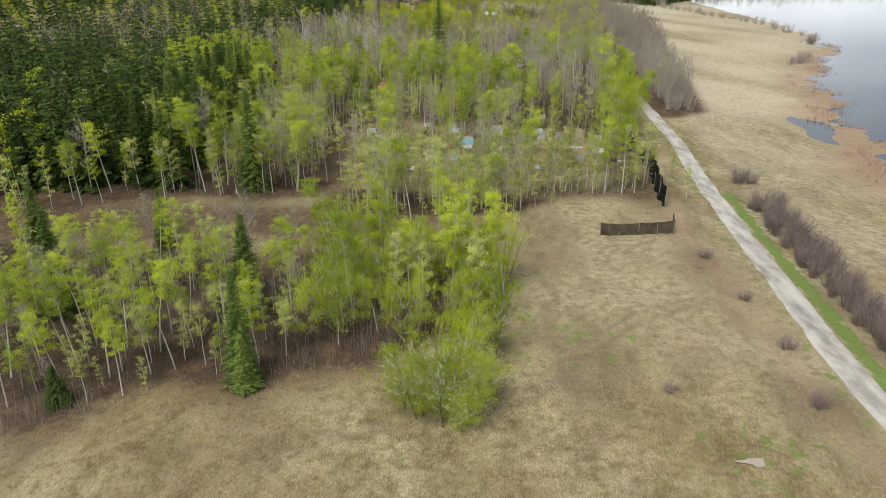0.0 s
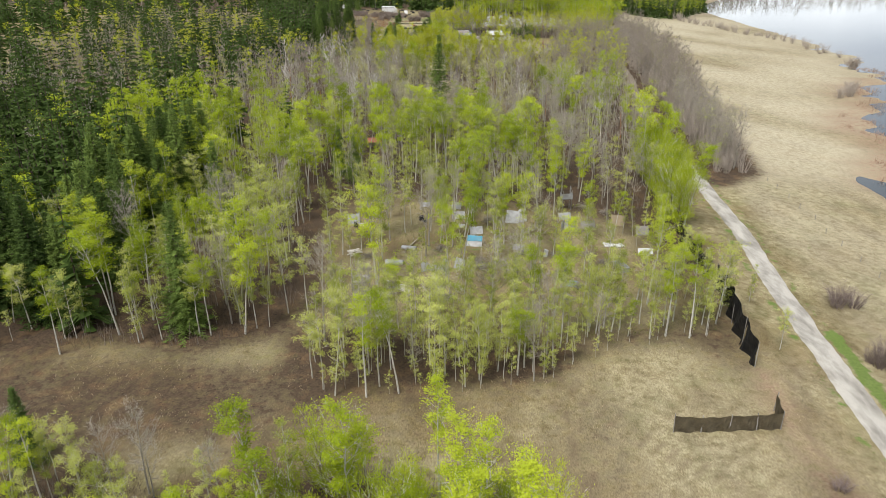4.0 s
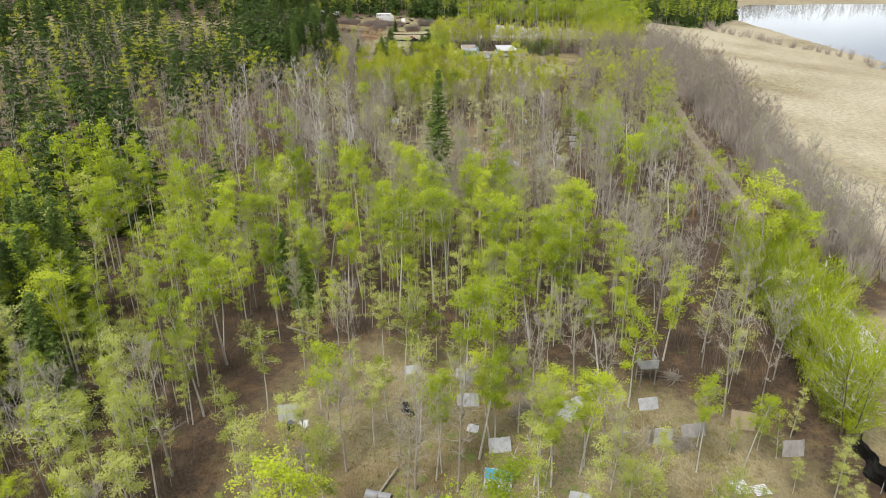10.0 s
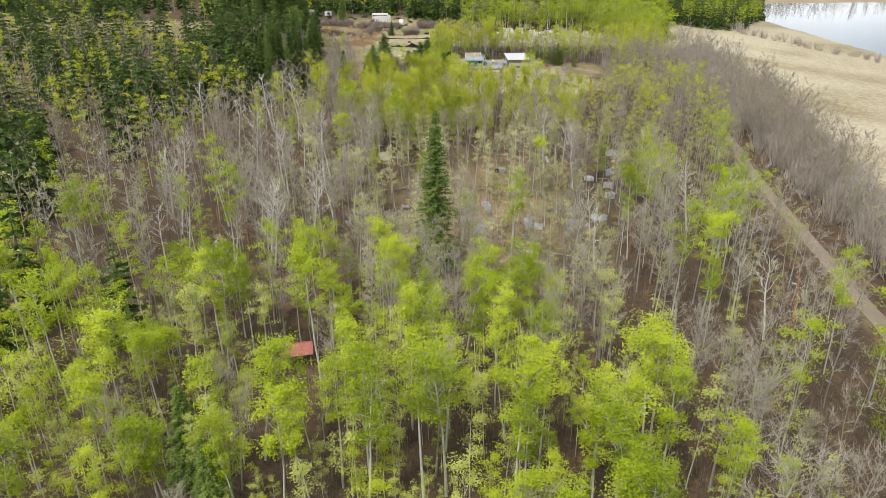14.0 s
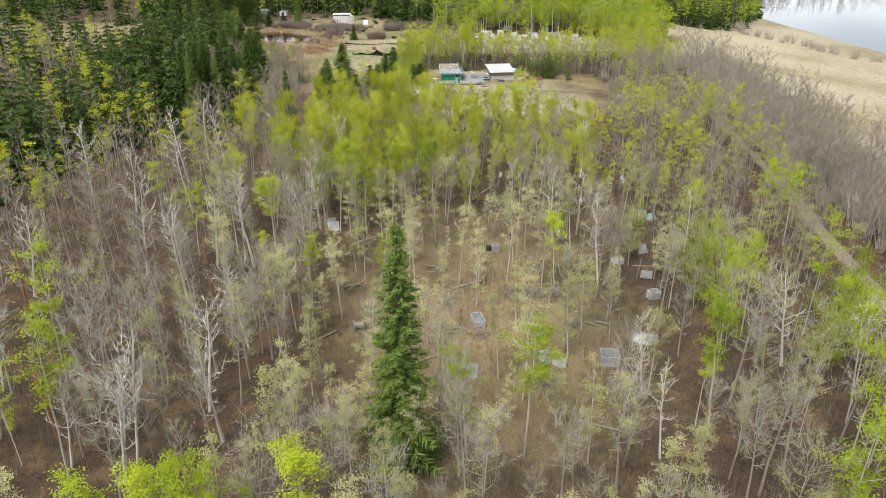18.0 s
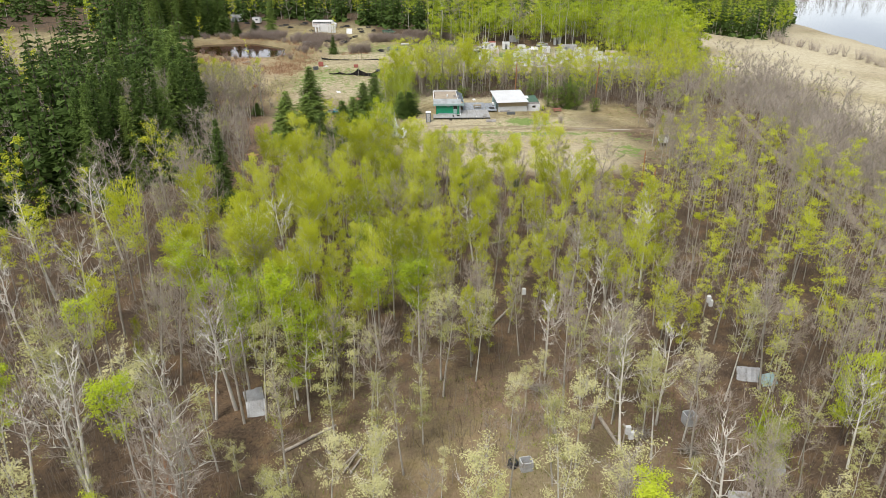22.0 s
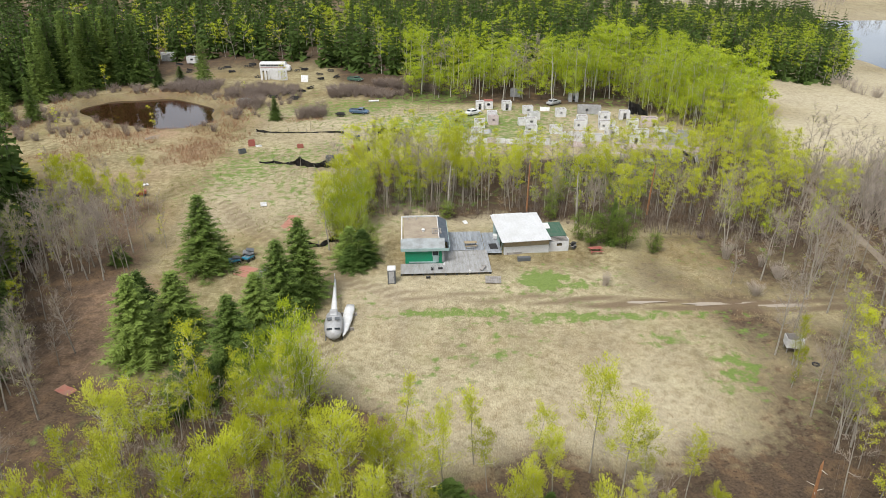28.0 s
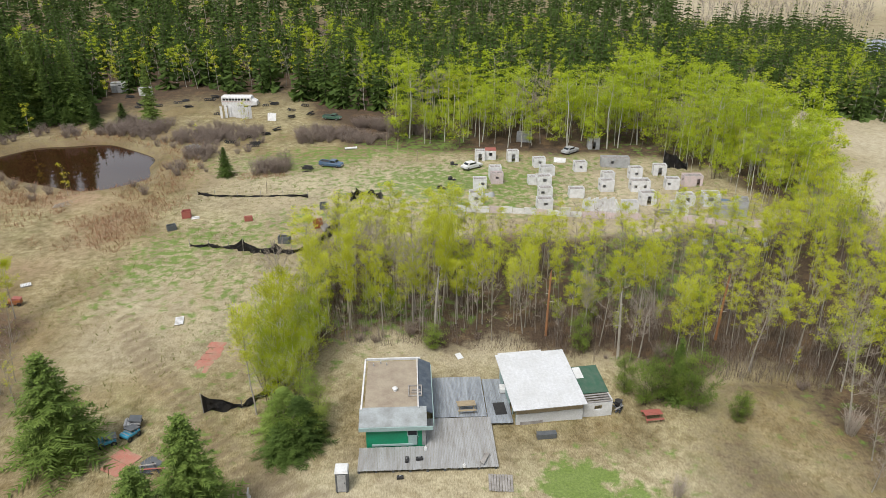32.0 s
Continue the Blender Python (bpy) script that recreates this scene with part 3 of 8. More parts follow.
# ---- trees: templates built once, then set out over the plan ----
class Geo:
    """Collects triangles, with a material number each."""

    def __init__(self):
        self.v, self.t, self.m, self.n = [], [], [], 0

    def add(self, v, t, m):
        self.v.append(np.asarray(v, float))
        self.t.append(np.asarray(t, int) + self.n)
        self.m.append(np.full(len(t), m))
        self.n += len(v)

    def tube(self, pts, radii, sides, m):
        pts = np.asarray(pts, float)
        a = np.arange(sides) * 2 * math.pi / sides
        axis = pts[-1] - pts[0]
        axis /= np.linalg.norm(axis) + 1e-9
        u = np.cross(axis, (0.3, 0.9, 0.1))
        u /= np.linalg.norm(u) + 1e-9
        w = np.cross(axis, u)
        ring = np.cos(a)[:, None] * u + np.sin(a)[:, None] * w
        v = (pts[:, None] + ring[None] * np.asarray(radii)[:, None, None]).reshape(-1, 3)
        t = []
        for k in range(len(pts) - 1):
            for i in range(sides):
                j = (i + 1) % sides
                p, q = k * sides, (k + 1) * sides
                t += [(p + i, p + j, q + j), (p + i, q + j, q + i)]
        self.add(v, t, m)

    def leaves(self, c, size, m, R, rise=0.0, spin=0.6):
        """One small triangle at each centre, facing out of the crown; rise: how far they stand up in sprays instead."""
        n = len(c)
        if not n:
            return
        out = c - c.mean(0)
        out[:, 2] *= 0.4
        out /= np.linalg.norm(out, axis=1)[:, None] + 1e-9
        if rise:
            a = R.normal(size=(n, 3)) * 0.38 + out * 0.55 + np.array([0, 0, rise])
            a /= np.linalg.norm(a, axis=1)[:, None] + 1e-9
            b = np.cross(a, out + R.normal(size=(n, 3)) * 0.5)
            long, half = 1.25, 0.24
        else:
            up = R.normal(size=(n, 3)) * spin + out * 0.5 + np.array([0, 0, 1.0])
            a = np.cross(up, R.normal(size=(n, 3)))
            a /= np.linalg.norm(a, axis=1)[:, None] + 1e-9
            b = np.cross(a, up)
            long, half = 0.7, 0.33
        b /= np.linalg.norm(b, axis=1)[:, None] + 1e-9
        s = (size * R.uniform(0.65, 1.35, n))[:, None]
        v = np.stack([c + a * s * long, c - a * s * 0.42 + b * s * half, c - a * s * 0.42 - b * s * half], 1).reshape(-1, 3)
        self.add(v, np.arange(3 * n).reshape(-1, 3), m)

    def spikes(self, p0, p1, width, m, R):
        """Thin twigs, a long triangle each."""
        n = len(p0)
        d = p1 - p0
        s = np.cross(d, R.normal(size=(n, 3)))
        s /= np.linalg.norm(s, axis=1)[:, None] + 1e-9
        s *= np.broadcast_to(np.asarray(width), (n,))[:, None] * 0.5
        self.add(np.stack([p0 - s, p0 + s, p1], 1).reshape(-1, 3), np.arange(3 * n).reshape(-1, 3), m)

    def arrays(self):
        return np.concatenate(self.v), np.concatenate(self.t), np.concatenate(self.m)


def broadleaf(seed, h, spread, start, limbs, leaves, size, twigs, cluster, stems=1, lean=0.04, twig_w=0.03, girth=0.0085, coarse=False, fine=0, rise=0.0):
    """An aspen, poplar or birch: wavy trunk, upswept limbs that fork, twigs, and leaf clusters at their ends. Returns wood and crown."""
    R = np.random.RandomState(seed)
    wood, crown = Geo(), Geo()
    tips, weights, tw0, tw1 = [], [], [], []
    for s in range(stems):
        hs = h * (1 if s == 0 else R.uniform(0.7, 0.95))
        base = np.array([0.0, 0, -0.25]) if s == 0 else np.array([*R.uniform(-0.5, 0.5, 2), -0.25])
        tilt = R.normal(size=2) * lean + (base[:2] * 0.2 if stems > 1 else 0)
        zs = np.linspace(0, 1, 7)
        wob = np.cumsum(R.normal(size=(7, 2)) * 0.012 * hs, 0) * zs[:, None]
        pts = np.column_stack([base[0] + tilt[0] * hs * zs + wob[:, 0], base[1] + tilt[1] * hs * zs + wob[:, 1], base[2] + zs * (hs * 0.97 + 0.25)])
        rad = girth * hs * (1 - zs * 0.9) * R.uniform(0.85, 1.15)
        wood.tube(pts, rad, 3 if coarse else 5, 0)
        n = max(5, int(limbs * (1 if stems == 1 else 0.7)))
        for k in range(n):
            u = start + (0.98 - start) * (k + R.uniform(0, 0.9)) / n
            p = np.array([np.interp(u, zs, pts[:, i]) for i in range(3)])
            q = (u - start) / (1 - start)
            prof = (0.5 + 1.25 * q) if q < 0.4 else 1.0 - 0.62 * ((q - 0.4) / 0.6) ** 1.8
            ln = spread * prof * R.uniform(0.55, 1.25)
            az = k * 2.4 + R.uniform(-0.7, 0.7)
            el = R.uniform(0.15, 0.7) + 0.5 * q
            d = np.array([math.cos(az) * math.cos(el), math.sin(az) * math.cos(el), math.sin(el)])
            mid_p = p + d * ln * 0.55
            end = mid_p + (d + np.array([0, 0, 0.45])) * ln * 0.45 + R.normal(size=3) * 0.1 * ln
            r0 = np.interp(u, zs, rad) * 0.55
            if coarse:
                crown.spikes(np.array([p]), np.array([end]), r0 * 2.4, 1, R)
            else:
                crown.tube([p, mid_p, end], [r0, r0 * 0.6, r0 * 0.15], 3, 1)
            for f in (0.4, 0.62, 0.8, 1.0):
                c = p + (mid_p - p) * f / 0.55 if f < 0.55 else mid_p + (end - mid_p) * (f - 0.55) / 0.45
                tips.append(c)
                weights.append(0.35 + f)
                for _ in range(twigs):
                    e = c + (d * 0.6 + R.normal(size=3) * 0.55 + np.array([0, 0, 0.4])) * ln * R.uniform(0.22, 0.5)
                    tw0.append(c)
                    tw1.append(e)
                    tips.append(e)
                    weights.append(0.5 + f)
    tips, weights = np.array(tips), np.array(weights)
    if tw0:
        tw0, tw1 = np.array(tw0), np.array(tw1)
        crown.spikes(tw0, tw1, twig_w, 1, R)
        if fine:
            k = R.randint(0, len(tw0), fine * len(tw0))
            f = R.uniform(0.25, 1.0, len(k))[:, None]
            root = tw0[k] + (tw1[k] - tw0[k]) * f
            ln = np.linalg.norm(tw1[k] - tw0[k], axis=1)[:, None]
            crown.spikes(root, root + (tw1[k] - tw0[k]) * 0.3 + (R.normal(size=(len(k), 3)) * 0.3 + np.array([0, 0, 0.22])) * ln, twig_w * 0.62, 1, R)
    if leaves:
        heads = R.choice(len(tips), min(len(tips), max(14, leaves // (30 if coarse else 42))), replace=False, p=weights / weights.sum())
        share = R.uniform(0.3, 1.6, len(heads))
        pick = heads[R.choice(len(heads), leaves, p=share / share.sum())]
        crown.leaves(tips[pick] + R.normal(size=(leaves, 3)) * cluster * np.array([1, 1, 0.5 if not rise else 0.9]), size, 0, R, rise)
    return wood, crown


def far_conifer(seed, h, spread, layers):
    """A spruce seen from far: ragged tiers of drooping boughs."""
    R = np.random.RandomState(seed)
    wood, crown = Geo(), Geo()
    wood.tube([(0, 0, -0.3), (0, 0, h)], [h * 0.012, 0.02], 3, 0)
    a0, a1, w = [], [], []
    for k in range(layers):
        u = 0.04 + 0.94 * (k + R.uniform(-0.3, 0.3)) / layers
        r = spread * (1 - u) ** 0.8 * R.uniform(0.8, 1.15) + 0.15
        n = 5 if u > 0.6 else 6
        for i in range(n):
            az = i * 2 * math.pi / n + k * 1.3 + R.uniform(-0.4, 0.4)
            ln = r * R.uniform(0.7, 1.2)
            out = np.array([math.cos(az), math.sin(az), 0])
            tip = np.array([0, 0, h * u]) + out * ln + np.array([0, 0, ln * (0.4 * u - 0.3)])
            a0.append(np.array([0, 0, h * u + 0.25]))
            a1.append(tip)
            w.append(ln * 0.5)
            a0.append(tip)
            a1.append(np.array([0, 0, h * u + 0.1]) + out * 0.2)
            w.append(ln * 0.5)
    a0.append(np.array([0, 0, h - 0.6]))
    a1.append(np.array([0, 0, h + 0.5]))
    w.append(0.35)
    crown.spikes(np.array(a0), np.array(a1), np.array(w), 0, R)
    return wood, crown


def conifer(seed, h, spread, layers, sprays, dead=0.0):
    """A spruce: straight trunk, whorls of drooping boughs made of ragged sprays of needles."""
    R = np.random.RandomState(seed)
    wood, crown = Geo(), Geo()
    wood.tube([(0, 0, -0.3), (R.normal() * 0.1, R.normal() * 0.1, h * 0.5), (0, 0, h)], [h * 0.013, h * 0.008, 0.015], 6, 0)
    a0, a1, w, cl = [], [], [], []
    for k in range(layers):
        u = 0.05 + 0.95 * (k + R.uniform(-0.3, 0.3)) / layers
        z = h * u
        r = spread * (1 - u) ** 0.8 * R.uniform(0.75, 1.15) + 0.12
        n = max(4, int(round(5 + 4 * (1 - u))))
        for i in range(n):
            az = i * 2 * math.pi / n + k * 1.3 + R.uniform(-0.3, 0.3)
            ln = r * R.uniform(0.7, 1.2)
            out = np.array([math.cos(az), math.sin(az), 0])
            droop = -0.18 + 0.55 * u
            p = np.array([0, 0, z])
            e = p + out * ln + np.array([0, 0, ln * (droop - 0.12)])
            wood.spikes(np.array([p]), np.array([e]), 0.06, 0, R)
            side_v = np.cross(out, (0, 0, 1))
            for f in np.linspace(0.15, 1.0, sprays):
                c = p + (e - p) * f
                for s in (-1, 1):
                    wd = ln * (0.25 - 0.13 * f) * R.uniform(0.7, 1.3) + 0.1
                    a0.append(c - out * 0.05)
                    a1.append(c + side_v * s * wd + out * wd * 0.8 + np.array([0, 0, R.uniform(-0.2, 0.12) * wd]))
                    w.append(0.26 * wd + 0.05)
                cl.append(c + out * 0.08 + np.array([0, 0, 0.05]))
    cl.append(np.array([0, 0, h + 0.1]))
    crown.spikes(np.array(a0), np.array(a1), np.array(w), 0, R)
    cl = np.concatenate([np.array(cl) + R.normal(size=(len(cl), 3)) * d for d in (0.05, 0.14, 0.18)])
    crown.leaves(cl, 0.19, 0, R, 0.0, 0.8)
    return wood, crown


def shrub(seed, h, spread, stems, leaves, size, twigs=3, width=0.035):
    """A willow clump: many stems from one foot, fanning out, with fine twigs."""
    R = np.random.RandomState(seed)
    wood, crown = Geo(), Geo()
    p0, p1, tips = [], [], []
    for k in range(stems):
        az, o = R.uniform(0, 6.28), R.uniform(0, 0.35) * spread
        b = np.array([math.cos(az) * o, math.sin(az) * o, -0.1])
        e = b + np.array([math.cos(az) * R.uniform(0.1, 0.75) * spread, math.sin(az) * R.uniform(0.1, 0.75) * spread, h * R.uniform(0.6, 1.05)])
        mid_p = (b + e) / 2 + R.normal(size=3) * 0.12
        wood.tube([b, mid_p, e], [width, width * 0.6, 0.006], 3, 0)
        for _ in range(twigs):
            f = R.uniform(0.3, 0.95)
            c = b + (e - b) * f
            p0.append(c)
            p1.append(c + np.array([*R.normal(size=2) * 0.28 * spread, h * R.uniform(0.1, 0.35)]))
            tips.append(p1[-1])
    crown.spikes(np.array(p0), np.array(p1), 0.035, 1, R)
    if leaves:
        t = np.array(tips)
        crown.leaves(t[R.choice(len(t), leaves)] + R.normal(size=(leaves, 3)) * 0.25 * spread * 0.5, size, 0, R)
    return wood, crown


# kind: label, category, wood, leaf and twig materials, near templates, far templates
SPECIES = {}


def flat_set(templates):
    out = []
    for wood, crown in templates:
        wv, wt, wm = wood.arrays()
        cv, ct, cm = crown.arrays()
        out.append((np.concatenate([wv, cv]), np.concatenate([wt, ct + len(wv)]), np.concatenate([wm, cm + 1])))
    return out


def species(kind, label, mats, near, far, category="tree", mid=None):
    sets = []
    for wood, crown in near:
        wv, wt, wm = wood.arrays()
        cv, ct, cm = crown.arrays()
        sets.append((mesh_from(kind + "_trunk", wv, wt, [mats[0]]), mesh_from(kind + "_crown", cv, ct, mats[1:], cm)))
    SPECIES[kind] = dict(label=label, mats=mats, near=sets, far=flat_set(far), mid=flat_set(mid or far), category=category, count=0, rest=[])


def leafy(k, rise=0.0):
    return [broadleaf(k + i, 13, (2.0, 1.75, 2.3, 1.85, 1.5)[i], (0.56, 0.62, 0.42, 0.58, 0.48)[i], 16, (3500, 3000, 4300, 3200, 2500)[i], 0.15, 3, 0.3, lean=0.05, girth=0.0095, rise=rise) for i in range(5)]


def pale(k, n=1.0, rise=0.0):
    return [broadleaf(k + i, 10, (1.1, 1.75, 0.95, 1.55)[i], (0.2, 0.45, 0.16, 0.52)[i], 17, int(n * (2500, 3100, 1900, 2700)[i]), 0.122, 4, 0.24, girth=0.0092, lean=0.05, rise=rise) for i in range(4)]


def bare(k):
    return [broadleaf(k + i, 12, (2.3, 1.9, 2.6, 2.1, 1.8)[i], (0.32, 0.45, 0.36, 0.3, 0.38)[i], 22, (0, 260, 500, 80, 900)[i], 0.09, 5, 0.28, lean=0.08, twig_w=0.036, girth=0.0105, fine=3) for i in range(5)]


far_leafy = [broadleaf(10 + i, 13, 2.4, 0.4, 10, 800, 0.26, 0, 0.36, girth=0.007, coarse=True) for i in range(5)]
far_pale = [broadleaf(30 + i, 10, 1.8, 0.3, 8, 330, 0.29, 0, 0.34, girth=0.009, coarse=True) for i in range(4)]
mid_leafy = [broadleaf(210 + i, 13, (1.9, 1.7, 2.1, 1.8)[i], (0.5, 0.56, 0.46, 0.52)[i], 11, 1750, 0.155, 1, 0.3, girth=0.0085, coarse=True) for i in range(4)]
mid_pale = [broadleaf(230 + i, 10, 1.5, 0.32, 10, 1250, 0.132, 1, 0.26, girth=0.0072, coarse=True) for i in range(4)]
mid_bare = [broadleaf(250 + i, 12, 2.1, 0.3, 10, (0, 60, 110, 24)[i], 0.15, 5, 0.3, twig_w=0.05, lean=0.08, girth=0.009, coarse=True, fine=2) for i in range(4)]
far_bare = [broadleaf(50 + i, 12, 2.1, 0.25, 8, (0, 20, 40, 10)[i], 0.3, 5, 0.3, twig_w=0.085, lean=0.07, girth=0.009, coarse=True) for i in range(4)]
species("leafy_aspen", "slender aspen with white bark and fresh lime leaves", [M_BARK, M_LIME, M_GREYTWIG], leafy(0), far_leafy, mid=mid_leafy)
species("lime_poplar", "tall poplar with pale trunk and lime crown", [M_BARK, M_LIME, M_GREYTWIG], leafy(120), far_leafy, mid=mid_leafy)
species("young_aspen", "thin young aspen with sparse yellow-green leaves", [M_BARK, M_PALE, M_GREYTWIG], pale(20), far_pale, mid=mid_pale)
species("yellow_poplar", "slender poplar with grey trunk and yellow-green leaves", [M_GREYBARK, M_YELLOW, M_GREYTWIG], leafy(180, 0.9), far_leafy, mid=mid_leafy)
species("pale_birch", "slim birch in bud with pale beige-green leaves", [M_BARK, M_BUD, M_GREYTWIG], pale(140, 0.8), far_pale, mid=mid_pale)
species("yellow_birch", "slim birch with sparse yellow-green leaves", [M_GREYBARK, M_YELLOW, M_GREYTWIG], pale(400, 1.0, 0.9), far_pale, mid=mid_pale)
species("bare_aspen", "leafless grey aspen with fine upright twigs", [M_GREYBARK, M_PALE, M_TWIG], bare(40), far_bare, mid=mid_bare)
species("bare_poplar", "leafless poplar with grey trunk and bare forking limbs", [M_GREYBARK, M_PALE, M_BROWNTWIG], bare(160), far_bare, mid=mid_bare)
species("white_spruce", "tall dark green spruce with drooping boughs", [M_DARKBARK, M_SPRUCE, M_DARKBARK],
        [conifer(60 + i, 16, (3.0, 3.4, 2.7)[i], 38, 10) for i in range(3)],
        [far_conifer(70 + i, 16, (2.8, 3.3, 2.5)[i], 13) for i in range(3)])
species("bushy_poplar", "bushy many-stemmed poplar with bright lime leaves", [M_DARKBARK, M_LIME, M_GREYTWIG],
        [broadleaf(80 + i, 8.5, 2.0, 0.2, 14, 5200, 0.118, 3, 0.3, stems=4, lean=0.08, rise=1.0) for i in range(3)],
        [broadleaf(90 + i, 8.5, 2.0, 0.2, 8, 320, 0.4, 0, 0.45, stems=3, lean=0.08, coarse=True) for i in range(3)])
SPECIES["bushy_poplar"]["mid"] = flat_set([broadleaf(270 + i, 8.5, 2.1, 0.2, 9, 1700, 0.15, 0, 0.36, stems=3, lean=0.08, coarse=True) for i in range(3)])
species("willow_shrub", "leafless brown willow shrub with many thin stems", [M_WILLOW, M_PALE, M_WILLOW],
        [shrub(100 + i, 4.2, 1.9, 60, 0, 0.2, 6) for i in range(3)],
        [shrub(110 + i, 4.2, 2.0, 22, 0, 0.3, 5, 0.05) for i in range(3)], "shrub")
species("dead_birch", "dead birch with bleached white trunk and bare limbs", [M_DEADWHITE, M_PALE, M_DEADWHITE],
        [broadleaf(300 + i, 11.5, (2.4, 2.0, 2.7)[i], (0.35, 0.45, 0.3)[i], 17, (0, 0, 60)[i], 0.12, 4, 0.28, lean=0.1, twig_w=0.055, girth=0.015) for i in range(3)], far_bare)
species("dogwood_shrub", "leafless purple-brown dogwood shrub beside the road", [M_DOGWOOD, M_PALE, M_DOGWOOD],
        [shrub(320 + i, 3.6, 1.9, 40, 0, 0.2, 6) for i in range(3)],
        [shrub(110, 4.2, 2.0, 22, 0, 0.3, 5, 0.05)], "shrub")
species("grey_scrub", "rounded leafless grey-brown scrub bush in dry grass", [M_SCRUB, M_PALE, M_SCRUB],
        [shrub(330 + i, 2.6, 2.0, 60, 0, 0.2, 7) for i in range(3)],
        [shrub(340 + i, 2.6, 2.1, 42, 0, 0.3, 7, 0.04) for i in range(3)], "shrub")
species("green_thicket", "loose dull green bush with hanging boughs", [M_DARKBARK, M_BUSHGREEN, M_DARKBARK],
        [broadleaf(350 + i, 5.0, 1.7, 0.06, 18, 6500, 0.1, 3, 0.26, stems=3, lean=0.06, girth=0.012) for i in range(3)],
        [broadleaf(355, 5.0, 1.7, 0.06, 10, 900, 0.2, 0, 0.3, stems=3, coarse=True)], "shrub")
# a kind, what it gives way to further along the line, and from where
SECOND = [("leafy_aspen", "lime_poplar", 172), ("lime_poplar", "yellow_poplar", 266), ("yellow_poplar", "lime_poplar", 414), ("young_aspen", "pale_birch", 190), ("pale_birch", "yellow_birch", 262), ("bare_aspen", "bare_poplar", 232)]


def plant(kind, x, y, h=1.0, wide=None, near=True, label="", turn=None):
    """Sets out one tree: a thing of its own near the flight line, else one of the joined woods."""
    for old, other, start in SECOND:
        if kind == old and y > start:
            kind = other
    s = SPECIES[kind]
    turn = random.uniform(0, 360) if turn is None else turn
    wide = h * random.uniform(0.88, 1.12) if wide is None else wide
    z = gz(x, y)
    if not near or s["count"] >= 290:
        s["rest"].append((x, y, z, h, wide, math.radians(turn), random.randrange(60), "mid" if y < 478 and -46 < x < 90 else "far"))
        return None
    trunk, crown = s["near"][random.randrange(len(s["near"]))]
    ob = tagged(new(kind, None), label or s["label"], s["category"], kind.replace("_", " ") + " trees")
    ob.empty_display_size = 0.3
    ob.matrix_basis = Matrix.Translation((x, y, z)) @ Matrix.Rotation(math.radians(turn), 4, "Z") @ Matrix.Diagonal((wide, wide, h, 1))
    for name, me in (("trunk", trunk), ("crown", crown)):
        p = new(name, me)
        p.parent = ob
    s["count"] += 1
    return ob


def join_woods():
    for kind, s in SPECIES.items():
        if not s["rest"]:
            continue
        V, T, I, n = [], [], [], 0
        for x, y, z, h, wide, a, k, level in s["rest"]:
            v, t, mi = s[level][k % len(s[level])]
            c, sn = math.cos(a) * wide, math.sin(a) * wide
            V.append(np.column_stack([v[:, 0] * c - v[:, 1] * sn + x, v[:, 0] * sn + v[:, 1] * c + y, v[:, 2] * h + z]))
            T.append(t + n)
            I.append(mi)
            n += len(v)
        me = mesh_from(kind + "_woods", np.concatenate(V), np.concatenate(T), s["mats"], np.concatenate(I))
        tagged(new(kind + "_woods", me), "dense stand of " + s["label"].split(" with")[0].replace("tall ", "") + " trees in the distance", "woods", kind="stuff")


def scatter(poly, spacing, mixture, seed, near=None, low=0.75, high=1.15, keep=None, wide=None):
    """Sets trees over a polygon on a jittered grid. mixture: kinds and weights. near: a test of the plan for things of their own."""
    R = np.random.RandomState(seed)
    random.seed(seed)
    P = np.array(poly, float)
    (x0, y0), (x1, y1) = P.min(0), P.max(0)
    xs, ys = np.meshgrid(np.arange(x0, x1, spacing), np.arange(y0, y1, spacing * 0.9))
    xs = (xs + (np.arange(xs.shape[0]) % 2)[:, None] * spacing / 2).ravel() + R.uniform(-0.42, 0.42, xs.size) * spacing
    ys = ys.ravel() + R.uniform(-0.42, 0.42, ys.size) * spacing
    ok = inside(xs, ys, list(map(tuple, poly)))
    kinds, weights = zip(*mixture.items())
    weights = np.array(weights) / sum(weights)
    for x, y in zip(xs[ok], ys[ok]):
        if keep is not None and not keep(x, y):
            continue
        kind = kinds[R.choice(len(kinds), p=weights)]
        if kind is None:
            continue
        h = R.uniform(low, high) * (1 if kind == SP or R.uniform() > 0.25 else R.uniform(0.45, 0.75))
        plant(kind, x, y, h, h * wide * random.uniform(0.88, 1.12) if wide else None, near=(near is None or near(x, y)))


def lake_side(x, y):
    """Clear of the road, with a strip of low growth beyond it."""
    return clear_of(x, y) and (y > 262 or x - float(np.interp(y, [p[1] for p in ROAD], [p[0] for p in ROAD])) > 5.5)


def clear_of(x, y):
    """Keeps trees off the road, the lake, the pond, the tracks and out of the open play field."""
    return line_distance(x, y, ROAD) > (2.8 if y < 165 else 2.2 if y < 280 else 1.2) and line_distance(x, y, MUD) > 2.5 and x < float(shore(y)) - 4 and pond_depth(x, y) > 1.25


VIEW_LANE_PROPS = [(4.5, 132), (20.7, 147.5), (19.7, 137.6), (11.5, 141), (24.8, 124), (-7, 126), (-14.5, 140.5), (-5.3, 131.4), (6.5, 230), (-6.6, 229.8), (19.3, 222.5), (13.2, 222), (10.4, 249.6), (4.9, 220), (-11, 115), (-6.2, 117.8), (-15.3, 185), (25.5, 132), (-1.4, 123.4)]


